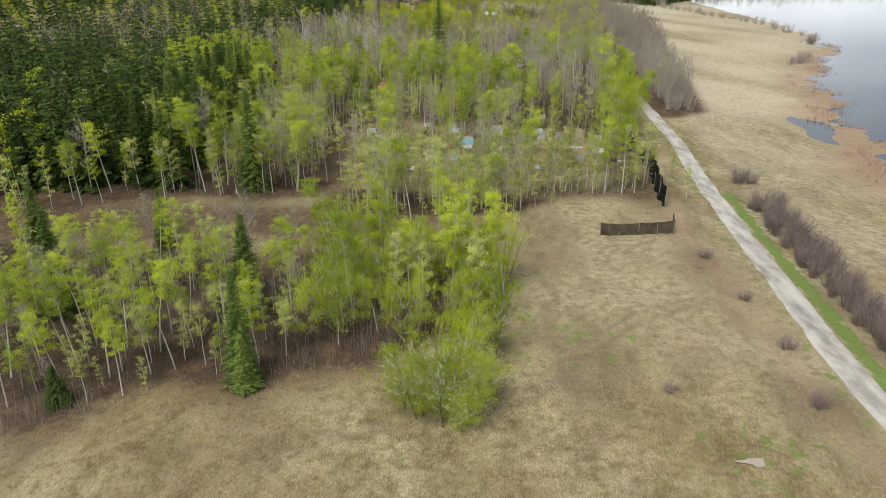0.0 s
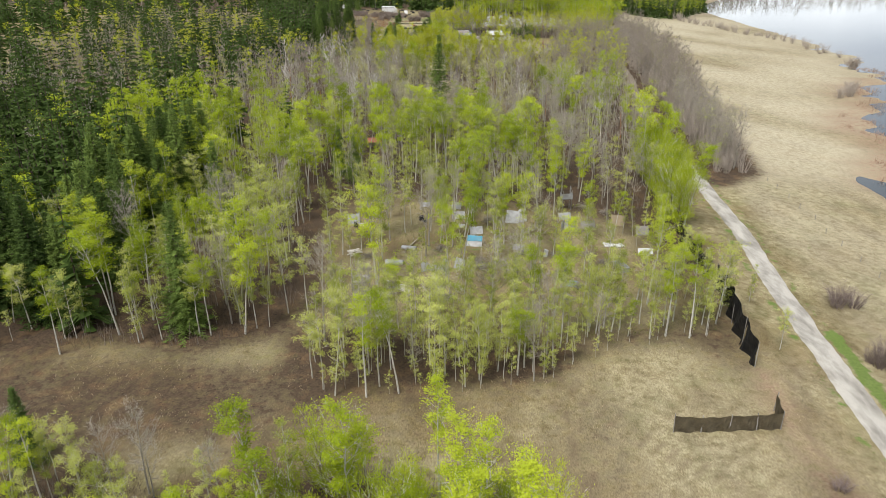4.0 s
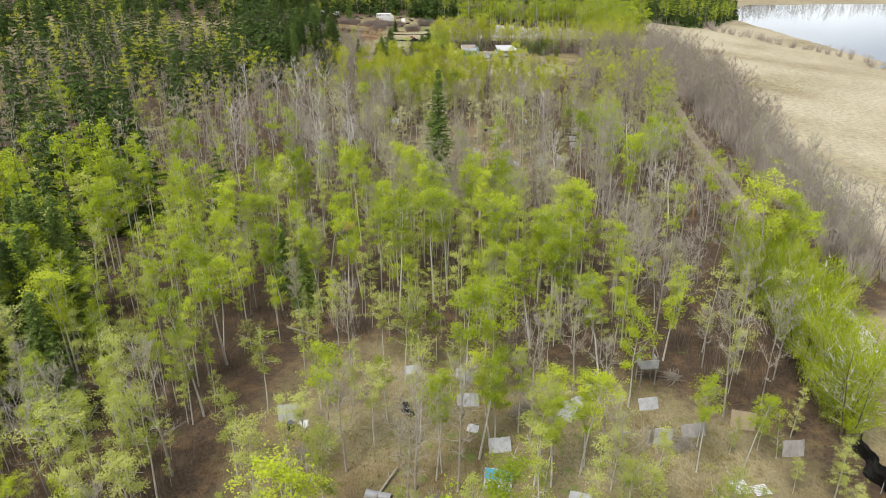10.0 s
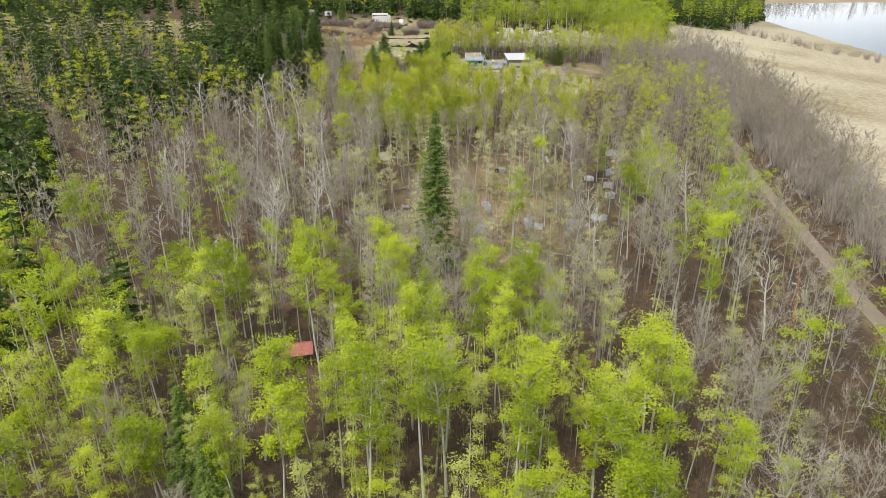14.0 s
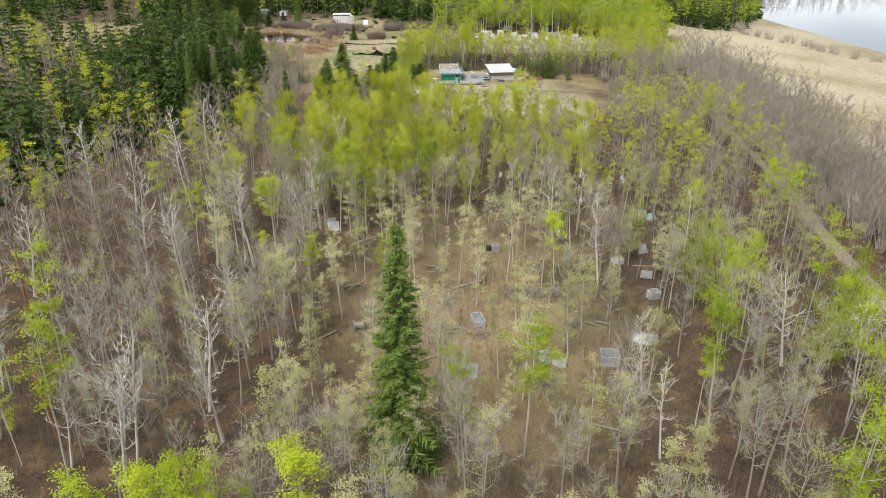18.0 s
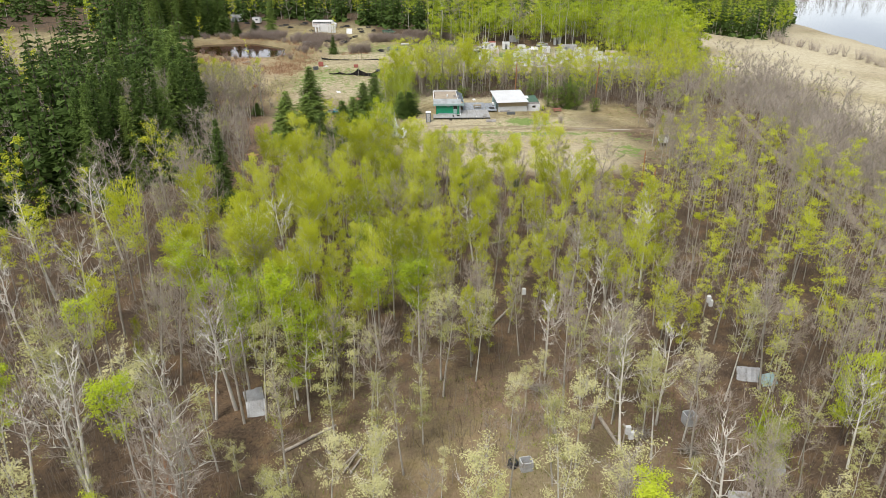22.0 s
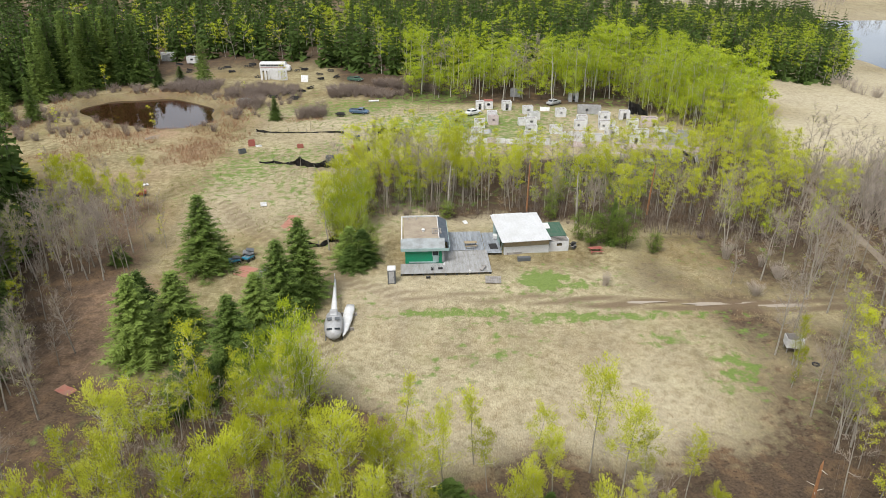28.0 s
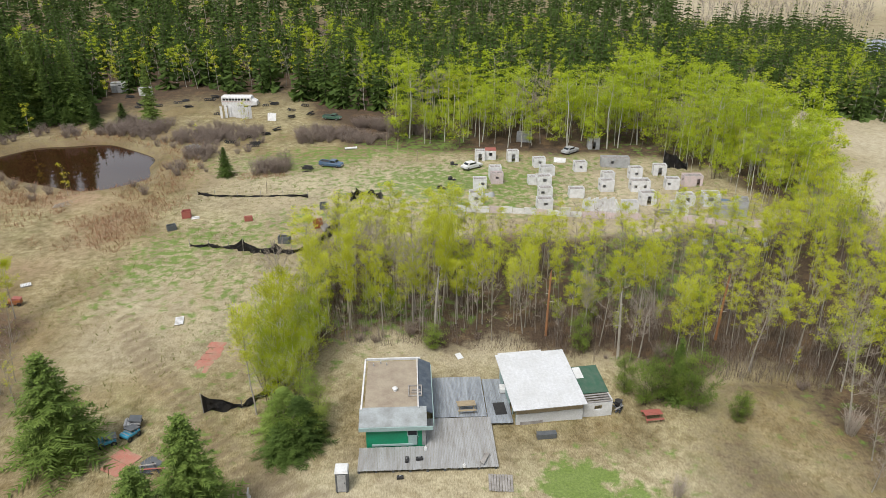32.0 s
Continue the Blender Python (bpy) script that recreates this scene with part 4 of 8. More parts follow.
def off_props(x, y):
    """Keeps trees out of the sight lines from the flight line to these props."""
    return all(abs(x - kx) > 1.7 or not -9 < y - ky < 1.4 for kx, ky in VIEW_LANE_PROPS) and not (abs(x + 15) < 2.6 and 174 < y < 187)


def near_line(x, y):
    return -30 < x < 30 and y < 320


LA, YA, BA, SP, BP, WI = "leafy_aspen", "young_aspen", "bare_aspen", "white_spruce", "bushy_poplar", "willow_shrub"

# grove in the first meadow
scatter([(-15, 57), (-8, 59), (5, 63), (8, 70), (7, 79), (-6, 82), (-15, 80)], 3.0, {BP: 6, LA: 2, YA: 1}, 1, low=0.78, high=1.0)
scatter([(-75, 49), (-36, 48), (-29, 51), (-15, 57), (-15, 80), (-30, 82), (-75, 84)], 2.6, {LA: 3, YA: 5, BA: 1.0, SP: 0.04}, 2, near=lambda x, y: x > -44, low=0.52, high=0.76)
for x, y, h, w in ((0.3, 47.6, 0.92, 1.1), (2.4, 48.8, 0.9, 1.05), (-2.2, 48.9, 0.86, 1.05), (0.4, 50.6, 1.02, 1.1), (3.6, 51.2, 0.66, 1.0), (-3.4, 50.6, 0.6, 1.0), (1.6, 46.6, 0.5, 0.9), (3.6, 56, 0.8, 1.0), (5.2, 59, 0.85, 1.0)):
    plant(BP, x, y, h, w)
for x, y, h, w in ((-18.4, 54.2, 0.72, 0.56), (-17.8, 52.8, 0.36, 0.5), (-36.5, 84.5, 0.5, 0.5), (-50, 80, 0.7, 0.7)):
    plant(SP, x, y, h, w)
for x, y, h, w in ((-33.5, 50.5, 0.24, 0.4), (-52, 58, 0.7, 0.8), (-57, 55, 0.6, 0.8), (-40, 47, 0.3, 0.5)):
    plant(SP, x, y, h, w)
scatter([(-76, 94), (-56, 99), (-34, 103.5), (-21, 104), (-21, 110), (-36, 111), (-56, 107), (-76, 103)], 4.2, {YA: 5, LA: 3, BA: 1}, 61, near=lambda x, y: x > -58, low=0.62, high=0.95)
# woods before and round the first play field
scatter([(-13, 93.5), (10, 96.5), (20, 104.5), (32, 105), (34, 111), (-12, 109), (-16, 100)], 2.7, {YA: 6, LA: 1, BA: 0.6}, 3, low=0.75, high=1.05)
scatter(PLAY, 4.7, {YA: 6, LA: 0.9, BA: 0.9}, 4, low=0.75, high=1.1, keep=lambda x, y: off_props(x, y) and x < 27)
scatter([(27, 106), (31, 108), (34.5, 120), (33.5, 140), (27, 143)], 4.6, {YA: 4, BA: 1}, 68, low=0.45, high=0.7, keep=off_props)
for x, y, h in ((-0.6, 133.3, 0.8), (-0.1, 134.2, 0.7), (4.7, 137.8, 0.75), (4.2, 138.4, 0.7), (8.2, 131.5, 0.72), (9.0, 132.4, 0.8), (11.6, 133.8, 0.85), (12.2, 135.0, 0.75), (18.0, 143.4, 0.85), (6.9, 139.5, 0.7), (21.7, 134.3, 0.7)):
    plant(LA, x, y, h, h * 0.95)
for x, y, h in ((16.7, 254.1, 0.9), (18.8, 255.2, 0.95), (12.2, 247.7, 0.8), (7.2, 264.6, 0.85)):
    plant("bare_poplar", x, y, h)
scatter([(35, 136), (38, 137), (42.4, 158), (43.8, 172), (38, 172), (35.5, 152)], 2.3, {BP: 6, LA: 2}, 5, keep=clear_of, low=1.0, high=1.35)
scatter([(35.5, 100), (38.5, 104), (41, 118), (38, 120)], 4.0, {YA: 1}, 41, keep=clear_of, low=0.4, high=0.65)
scatter([(-44, 103), (-21, 104), (-19, 112), (-22, 136), (-18, 156), (-44, 156)], 3.7, {LA: 4, YA: 4, SP: 0.12, BA: 1.2}, 6, near=lambda x, y: x > -42)
scatter([(-72, 104), (-44, 110), (-42, 162), (-72, 166)], 3.3, {SP: 7, LA: 1.0, YA: 0.5}, 7, near=lambda x, y: x > -54 and y < 165)
scatter([(-72, 166), (-42, 162), (-42, 202), (-72, 204)], 3.5, {LA: 6, YA: 2, SP: 0.9}, 45, near=lambda x, y: x > -46)
scatter([(-150, 100), (-72, 97), (-72, 200), (-150, 200)], 3.9, {SP: 8, LA: 0.4, BA: 0.5}, 32, near=lambda x, y: False)
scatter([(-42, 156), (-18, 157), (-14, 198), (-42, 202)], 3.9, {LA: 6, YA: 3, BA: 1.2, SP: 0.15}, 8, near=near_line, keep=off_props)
plant(SP, -17.0, 163.0, 0.55, 0.75)
plant(SP, -20.5, 168.0, 0.6, 0.7)
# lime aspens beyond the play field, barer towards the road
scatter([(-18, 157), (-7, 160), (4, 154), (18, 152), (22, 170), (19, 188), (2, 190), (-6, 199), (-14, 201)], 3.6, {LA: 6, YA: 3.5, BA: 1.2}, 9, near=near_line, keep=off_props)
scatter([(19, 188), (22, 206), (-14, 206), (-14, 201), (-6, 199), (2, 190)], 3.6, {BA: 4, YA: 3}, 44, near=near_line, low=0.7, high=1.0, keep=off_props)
for x, y, h, w in ((33.4, 231, 1.25, 1.4), (31.8, 233, 1.1, 1.1), (42.3, 222.5, 1.1, 1.3), (44.6, 224.5, 1.2, 1.2), (39.6, 221, 0.8, 1.1), (27.6, 246, 0.9, 0.8), (37, 252, 1.0, 1.0)):
    plant(BP, x, y, h, w)
scatter([(18, 152), (32, 142), (42, 165), (48, 200), (50, 240), (36, 240), (22, 208), (22, 170)], 4.0, {BA: 5, YA: 1.4, LA: 1.2}, 10, near=near_line, keep=clear_of)
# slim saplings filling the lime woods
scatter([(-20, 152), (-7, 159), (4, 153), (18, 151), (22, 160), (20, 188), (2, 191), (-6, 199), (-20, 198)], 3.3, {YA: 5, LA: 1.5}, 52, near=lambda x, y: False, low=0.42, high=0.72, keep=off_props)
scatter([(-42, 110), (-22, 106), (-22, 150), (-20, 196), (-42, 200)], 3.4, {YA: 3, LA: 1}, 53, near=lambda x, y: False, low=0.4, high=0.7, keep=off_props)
scatter([(-13, 93), (10, 96), (20, 104), (31, 104.5), (31, 108), (-12, 106)], 2.3, {YA: 1}, 54, near=lambda x, y: False, low=0.35, high=0.65)
# bleached dead birches
for i in range(34):
    x, y = random.uniform(-46, -10), random.uniform(206, 292)
    plant("dead_birch", x, y, random.uniform(0.75, 1.1))
for i in range(16):
    x, y = random.uniform(14, 42), random.uniform(168, 304)
    plant("dead_birch", x, y, random.uniform(0.6, 0.95))
for x, y, h in ((-34.3, 243.6, 1.15), (-52.8, 272, 1.1), (-21.3, 245.6, 1.0), (14, 262, 0.8), (19, 258, 0.85), (9, 287, 0.75), (28, 279, 0.85)):
    plant("dead_birch", x, y, h)
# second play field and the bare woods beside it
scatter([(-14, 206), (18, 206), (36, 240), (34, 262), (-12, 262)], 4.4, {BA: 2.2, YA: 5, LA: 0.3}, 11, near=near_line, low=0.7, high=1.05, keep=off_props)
scatter([(-60, 200), (-40, 205), (-14, 205), (-12, 262), (-22, 287), (-26, 318), (-36, 320), (-46, 306), (-62, 312)], 4.3, {BA: 6, YA: 1.8, LA: 0.8, SP: 0.03}, 12, near=near_line)
scatter([(-70, 318), (-46, 308), (-37, 322), (-36, 338), (-46, 350), (-54, 385), (-72, 400), (-80, 360)], 3.7, {SP: 6, BA: 1.4}, 13, near=lambda x, y: x > -50 and y > 280, low=0.9, high=1.3)
scatter([(-78, 284), (-57, 290), (-46, 307), (-70, 318)], 4.2, {SP: 4, BA: 2, LA: 0.8}, 69, near=lambda x, y: False, low=0.85, high=1.2)
scatter([(-150, 200), (-60, 200), (-62, 312), (-72, 320), (-80, 360), (-75, 405), (-150, 425)], 4.6, {SP: 2.2, BA: 4.6, LA: 0.6, YA: 1.8}, 33, near=lambda x, y: False)
plant(SP, -1.3, 208.6, 1.33, 1.12, label="tall lone spruce standing among pale bare aspens")
# thicket before the yard
scatter([(-22, 263), (2, 263), (12, 285), (10, 311), (0, 318), (-6, 330), (-12, 331), (-20, 318)], 3.0, {LA: 4, YA: 5, BP: 1.6, BA: 1}, 14, near=near_line, low=0.65, high=0.95)
scatter([(2, 263), (34, 263), (40, 290), (26, 308), (12, 309), (12, 285)], 3.1, {YA: 5, BA: 4, LA: 1.4}, 15, near=near_line, low=0.6, high=0.95)
scatter([(36, 240), (50, 236), (56, 262), (59, 300), (52, 330), (44, 322), (38, 308), (40, 290), (34, 262)], 3.0, {BA: 6, YA: 3.6, LA: 0.8}, 16, near=lambda x, y: x < 38, keep=clear_of, low=0.65, high=0.95)
scatter([(44, 322), (58, 300), (66, 320), (66, 338), (52, 343), (45, 335)], 3.5, {BA: 6, YA: 2.5}, 40, near=lambda x, y: x < 50, keep=clear_of, low=0.65, high=0.95)
scatter([(54, 246), (57, 250), (61, 275), (64.5, 300), (67, 322), (62, 330), (58, 300), (57, 268)], 2.4, {YA: 5, BA: 4, LA: 1}, 46, near=lambda x, y: False, keep=clear_of, low=0.75, high=1.05)
scatter([(1, 314), (12, 310), (30, 309), (33, 315), (24, 319), (14, 319), (4, 325)], 3.6, {YA: 4, LA: 1}, 62, low=0.55, high=0.85)
for x, y, h, w in ((-9, 259, 1.0, 1.1), (-13.5, 260, 1.05, 1.2), (-17.5, 266, 0.95, 1.1), (-21, 270, 0.95, 1.1), (-7.5, 256, 0.8, 0.9), (-15, 272, 1.0, 1.1)):
    plant(LA, x, y, h, w)
# willows and grey woods along the lake side of the road
scatter([(53, 172), (62, 176), (74, 240), (90, 330), (100, 396), (90, 404), (80, 400), (70, 350), (62, 270)], 3.2, {BA: 5, WI: 4}, 17, near=lambda x, y: x < 62 and y < 205, keep=lake_side, low=0.75, high=1.1)
scatter([(43.2, 46), (47, 46), (50.3, 75), (53, 104), (47.4, 104), (45.4, 75)], 1.8, {"dogwood_shrub": 1}, 18, keep=clear_of, low=0.65, high=1.1)
for x, y, h, w in ((52.3, 117.5, 0.8, 1.3), (53.6, 116.4, 0.7, 1.2), (51.4, 116.3, 0.65, 1.1), (33.2, 81, 0.35, 0.8), (32.6, 50, 0.5, 0.8), (20.6, 52.6, 0.25, 0.7), (34, 70, 0.35, 0.8), (34.3, 60, 0.35, 0.9)):
    plant("dogwood_shrub", x, y, h, w)
scatter([(54, 174), (63, 178), (70, 215), (78, 260), (88, 310), (90, 330), (76, 330), (68, 290), (60, 235)], 2.6, {BA: 5, WI: 2}, 42, near=lambda x, y: False, keep=lake_side, low=0.7, high=1.0)
scatter([(54, 172), (63, 176), (70, 215), (78, 260), (88, 310), (100, 400), (86, 400), (68, 290), (60, 235)], 3.4, {WI: 1}, 43, near=lambda x, y: False, keep=lake_side, low=1.1, high=1.8)
for a, b, c, d, n in ((143, 505, 146, 479, 9), (146, 479, 160, 431, 16), (160, 431, 171, 394, 12), (171, 394, 170, 345, 9), (128, 262, 142, 280, 12), (160, 318, 168, 330, 10)):
    for i in range(n):
        plant(WI, a + (c - a) * i / n + random.uniform(-2.5, 2.5), b + (d - b) * i / n + random.uniform(-2, 2), random.uniform(0.6, 1.2), random.uniform(1.0, 1.6), near=False)
# yard: spruces, the wood behind the house, trees to its side
for x, y, h, w in ((-22.4, 337.5, 0.66, 1.3), (-19.3, 341.5, 0.55, 1.2), (-21, 359.5, 0.68, 1.3), (-24.5, 345, 0.45, 1.1), (-11.7, 335, 0.58, 1.2), (-10.2, 341, 0.55, 1.15), (-8.6, 346, 0.64, 1.2), (-6.6, 350.4, 0.7, 1.25), (-14.8, 330, 0.52, 1.1), (0.2, 360.5, 0.32, 1.0), (-1.6, 362.5, 0.3, 0.9), (-1.2, 359.2, 0.22, 0.8),
                   (-24.8, 439, 0.36, 0.55), (-33.5, 362, 0.16, 0.6), (9.7, 314.4, 0.22, 0.75), (17.5, 313, 0.2, 0.5), (-51.8, 378, 0.45, 0.7), (-81.5, 440, 0.65, 0.9), (-86, 436, 0.8, 1.0), (36.6, 365.2, 0.46, 0.42)):
    plant(SP, x, y, h, w)
for x, y, h, w in ((33.6, 364.6, 0.95, 1.0), (35.4, 365.4, 1.1, 0.9), (38.2, 363.6, 1.15, 1.15), (37.0, 364.6, 1.2, 0.9), (41.4, 361.6, 0.62, 0.55), (42.4, 362.2, 0.5, 0.5), (32.2, 366.6, 0.8, 0.8), (12.5, 376.0, 0.5, 0.8), (29.5, 374.5, 0.8, 0.9), (1.2, 361.6, 0.7, 0.9), (-1.0, 360.4, 0.85, 1.0), (0.4, 363.4, 1.0, 1.0)):
    plant("green_thicket", x, y, h, w)
for x, y, h, w in ((-5.4, 328.4, 1.28, 1.2), (-3.6, 327.4, 1.15, 1.05), (-6.8, 327.0, 1.0, 1.0), (-4.6, 325.6, 1.0, 1.0), (-3.0, 328.8, 1.0, 1.0), (-17.4, 325.6, 0.62, 0.9), (-19.5, 324.5, 0.5, 0.8)):
    plant(BP, x, y, h, w)
scatter([(-47, 354), (-32, 354), (-31, 365), (-44, 370)], 2.5, {BA: 1}, 50, near=lambda x, y: True, low=0.65, high=0.95)
scatter([(-56, 376), (-38, 376), (-36, 386), (-54, 391)], 2.5, {LA: 3, YA: 3}, 51, near=lambda x, y: True, low=0.45, high=0.65)
scatter([(-4, 379), (4.6, 380), (14, 379), (26, 378.5), (34, 373), (46, 371), (52, 366), (66, 362), (78, 372), (82, 402), (66, 404), (40, 402), (15, 402), (0, 401), (-4, 396)], 2.6, {LA: 6, YA: 1.5, BP: 1.4, BA: 2.4}, 19, near=lambda x, y: y < 383 and x < 40, low=0.58, high=0.8)
scatter([(-4, 380), (16, 380), (22, 388), (16, 401), (-3, 400)], 3.4, {LA: 4, BP: 0.6, BA: 1}, 67, near=lambda x, y: y < 386, low=0.8, high=0.98)
scatter([(-5.0, 365), (-0.5, 364.5), (0, 377), (-5, 379)], 1.8, {BP: 2.4, LA: 1.0}, 20, low=0.7, high=0.98)
for x, y, h in ((51.1, 359.2, 0.95), (46.5, 370, 0.85), (54.3, 365.8, 0.9), (57.6, 348.5, 0.95), (57.5, 343.9, 0.85), (60, 352, 0.8), (49, 352, 0.4), (62, 340, 0.9), (55, 337, 0.7), (60, 331, 0.85), (65, 345, 0.8), (64, 358, 0.8), (59, 358, 0.7)):
    plant(BA, x, y, h)
for x, y, h, w in ((50.8, 348.8, 0.45, 0.8), (32.3, 352.1, 0.5, 0.5), (56, 353, 0.5, 1.0), (63, 338, 0.6, 1.0)):
    plant(WI, x, y, h, w)
scatter([(-46, 348), (-36, 326), (-25, 322), (-27, 365), (-38, 385), (-62, 402), (-54, 385)], 3.3, {BA: 5, YA: 3, WI: 2}, 23, near=lambda x, y: False, low=0.4, high=0.65, keep=lambda x, y: clear_of(x, y) and not (x > -36 and 324 < y < 366))
scatter([(50, 352), (66, 346), (72, 362), (52, 364)], 4.0, {BA: 4, WI: 1}, 47, near=lambda x, y: x < 58, keep=clear_of, low=0.5, high=0.85)
scatter([(-52, 322), (-28, 324), (-28, 342), (-44, 346)], 3.4, {BA: 1}, 48, near=lambda x, y: x > -40, low=0.6, high=0.9)
scatter([(-3, 377), (14, 377.5), (26, 376.5), (34, 371), (46, 369), (52, 364), (52, 368), (34, 375), (26, 380), (-3, 381)], 2.5, {"grey_scrub": 5, BA: 3}, 49, near=lambda x, y: False, low=0.4, high=0.75)
# beyond the village
scatter([(4, 460), (30, 455), (62, 451), (74, 434), (84, 420), (98, 445), (100, 480), (60, 486), (10, 484)], 3.4, {LA: 6, YA: 1.5, BA: 1.5, BP: 5}, 24, near=lambda x, y: False, low=0.75, high=1.35, wide=1.4)
scatter([(69, 398), (80, 402), (88, 420), (78, 446), (62, 450), (66, 436), (71, 415)], 2.8, {BP: 4, YA: 3, LA: 2}, 25, near=lambda x, y: False, low=0.7, high=1.0)
scatter([(-20, 505), (4, 486), (60, 487), (100, 482), (112, 520), (150, 600), (-20, 600)], 4.6, {SP: 6, LA: 3, BA: 1}, 26, near=lambda x, y: False, keep=clear_of)
scatter([(118, 497), (137, 486), (150, 494), (178, 545), (188, 600), (112, 600)], 3.8, {SP: 4, LA: 4, BA: 1}, 34, near=lambda x, y: False, keep=clear_of, high=1.0)
scatter([(-130, 480), (-92, 478), (-64, 520), (-20, 512), (-20, 600), (-130, 600)], 5.4, {SP: 5, YA: 2, BA: 1.2, LA: 1.4}, 27, near=lambda x, y: False)
scatter([(-260, 600), (200, 600), (210, 640), (150, 660), (170, 760), (420, 1000), (-360, 1000)], 11.0, {SP: 7, BA: 2, LA: 1}, 28, near=lambda x, y: False, keep=clear_of, high=1.4)
scatter([(190, 700), (300, 720), (700, 900), (700, 1100), (400, 1000), (180, 800)], 12.0, {BA: 1}, 35, near=lambda x, y: False, high=1.5)
scatter([(-260, 60), (-150, 60), (-150, 600), (-260, 600)], 11, {SP: 6, LA: 2}, 29, near=lambda x, y: False, high=1.3)
scatter([(150, 640), (190, 610), (215, 640), (270, 700), (300, 760), (170, 780)], 7.0, {BA: 1, WI: 0.6}, 65, near=lambda x, y: False, keep=clear_of, low=0.8, high=1.2)
scatter([(150, 545), (182, 548), (192, 600), (200, 625), (150, 640)], 4.6, {SP: 4, BA: 1}, 66, near=lambda x, y: False, keep=clear_of, low=0.7, high=1.1)
# scrub in the left field and round the pond
scatter([(-92, 425), (-80, 422), (-36, 428), (-34, 436), (-26, 445), (-20, 470), (-34, 478), (-90, 478)], 2.8, {"grey_scrub": 6, None: 5, YA: 0.25}, 30, near=lambda x, y: False, keep=clear_of, low=0.5, high=0.9)
scatter([(-34, 462), (-28, 462), (-20, 472), (-34, 474)], 1.9, {"grey_scrub": 1}, 36, near=lambda x, y: False, low=0.6, high=0.85)
scatter([(-16, 468), (2, 458), (6, 464), (-12, 474)], 1.9, {"grey_scrub": 1}, 31, near=lambda x, y: False, low=0.6, high=0.85)
for x, y, h, w in ((-82, 468, 0.9, 0.8), (-86, 462, 0.8, 0.8), (-90, 470, 1.0, 0.9), (-52, 480, 0.9, 0.9), (-58, 478, 0.35, 0.7), (-64, 477, 0.4, 0.7), (-71, 478, 0.3, 0.7), (-96, 455, 1.0, 0.9)):
    plant(SP, x, y, h, w)
scatter([(-104, 456), (-86, 460), (-76, 473), (-69, 488), (-82, 520), (-115, 500)], 4.8, {SP: 1}, 63, near=lambda x, y: x > -90 and y < 490, low=1.0, high=1.4)
for poly in ([(-62, 470), (-50, 466), (-46, 474), (-58, 480)], [(-43, 462), (-33, 462), (-31, 468), (-43, 469)], [(-14, 461), (-6, 460), (-5, 466), (-14, 467)], [(-20, 439), (-14, 438), (-13, 445), (-19, 446)], [(-36, 450), (-31, 449), (-31, 454), (-36, 455)], [(-4, 476), (6, 466), (16, 463), (16, 467), (2, 478)]):
    scatter(poly, 1.9, {"grey_scrub": 1}, 64, near=lambda x, y: False, low=0.8, high=1.25)
join_woods()


# ---- undergrowth: brown stems, dry grass and reeds, too many to count ----
def sprinkle(name, label, polys, count, low, high, width, spread, mat, seed, keep=None, heads=3):
    R = np.random.RandomState(seed)
    X, Y = [], []
    areas = []
    for poly in polys:
        P = np.array(poly)
        x = R.uniform(P[:, 0].min(), P[:, 0].max(), count * 3)
        y = R.uniform(P[:, 1].min(), P[:, 1].max(), count * 3)
        ok = inside(x, y, list(map(tuple, poly)))
        X.append(x[ok][:count])
        Y.append(y[ok][:count])
    x, y = np.concatenate(X), np.concatenate(Y)
    ok = patchy(x, y, 4.0, seed) > 0.38
    if keep is not None:
        ok &= keep(x, y)
    x, y = x[ok], y[ok]
    x, y = np.repeat(x, heads), np.repeat(y, heads)
    n = len(x)
    x, y = x + R.normal(size=n) * 0.18, y + R.normal(size=n) * 0.18
    h = R.uniform(low, high, n)
    z = ground(x, y) - 0.05
    p0 = np.column_stack([x, y, z])
    p1 = p0 + np.column_stack([R.normal(size=n) * spread * h, R.normal(size=n) * spread * h, h])
    g = Geo()
    g.spikes(p0, p1, width, 0, R)
    v, t, mi = g.arrays()
    tagged(new(name, mesh_from(name, v, t, [mat])), label, "undergrowth", kind="stuff")


off_road = lambda x, y: (line_distance(x, y, ROAD) > 2.2) & (line_distance(x, y, MUD) > 1.6)
WOOD_A = [(-44, 103), (-21, 104), (-19, 112), (-22, 136), (-18, 157), (4, 154), (18, 152), (32, 142), (48, 200), (36, 240), (22, 208), (-14, 205), (-44, 205)]
WOOD_B = [(-50, 205), (-14, 205), (18, 206), (36, 240), (50, 236), (58, 300), (50, 330), (38, 308), (26, 310), (0, 318), (-12, 331), (-22, 318), (-50, 285)]
WOOD_C = [(-4, 376), (14, 377), (34, 371), (66, 362), (78, 402), (0, 402)]
sprinkle("brown_undergrowth", "thin leafless brown saplings and brush on forest floor", [WOODS[0], WOOD_A, WOOD_B, WOOD_C], 9000, 0.5, 2.6, 0.035, 0.22, M_REDBRUSH, 201, off_road)
sprinkle("grey_undergrowth", "thin grey leafless stems standing between trees", [WOODS[0], WOOD_A, WOOD_B, WOOD_C], 4200, 1.2, 4.2, 0.04, 0.14, M_GREYSTEM, 202, off_road)
M_STRAW = bark("dry_straw", (0.46, 0.37, 0.24), (0.28, 0.2, 0.12), 0.5)
M_REED = bark("dry_reed", (0.42, 0.29, 0.21), (0.26, 0.17, 0.12), 0.5)
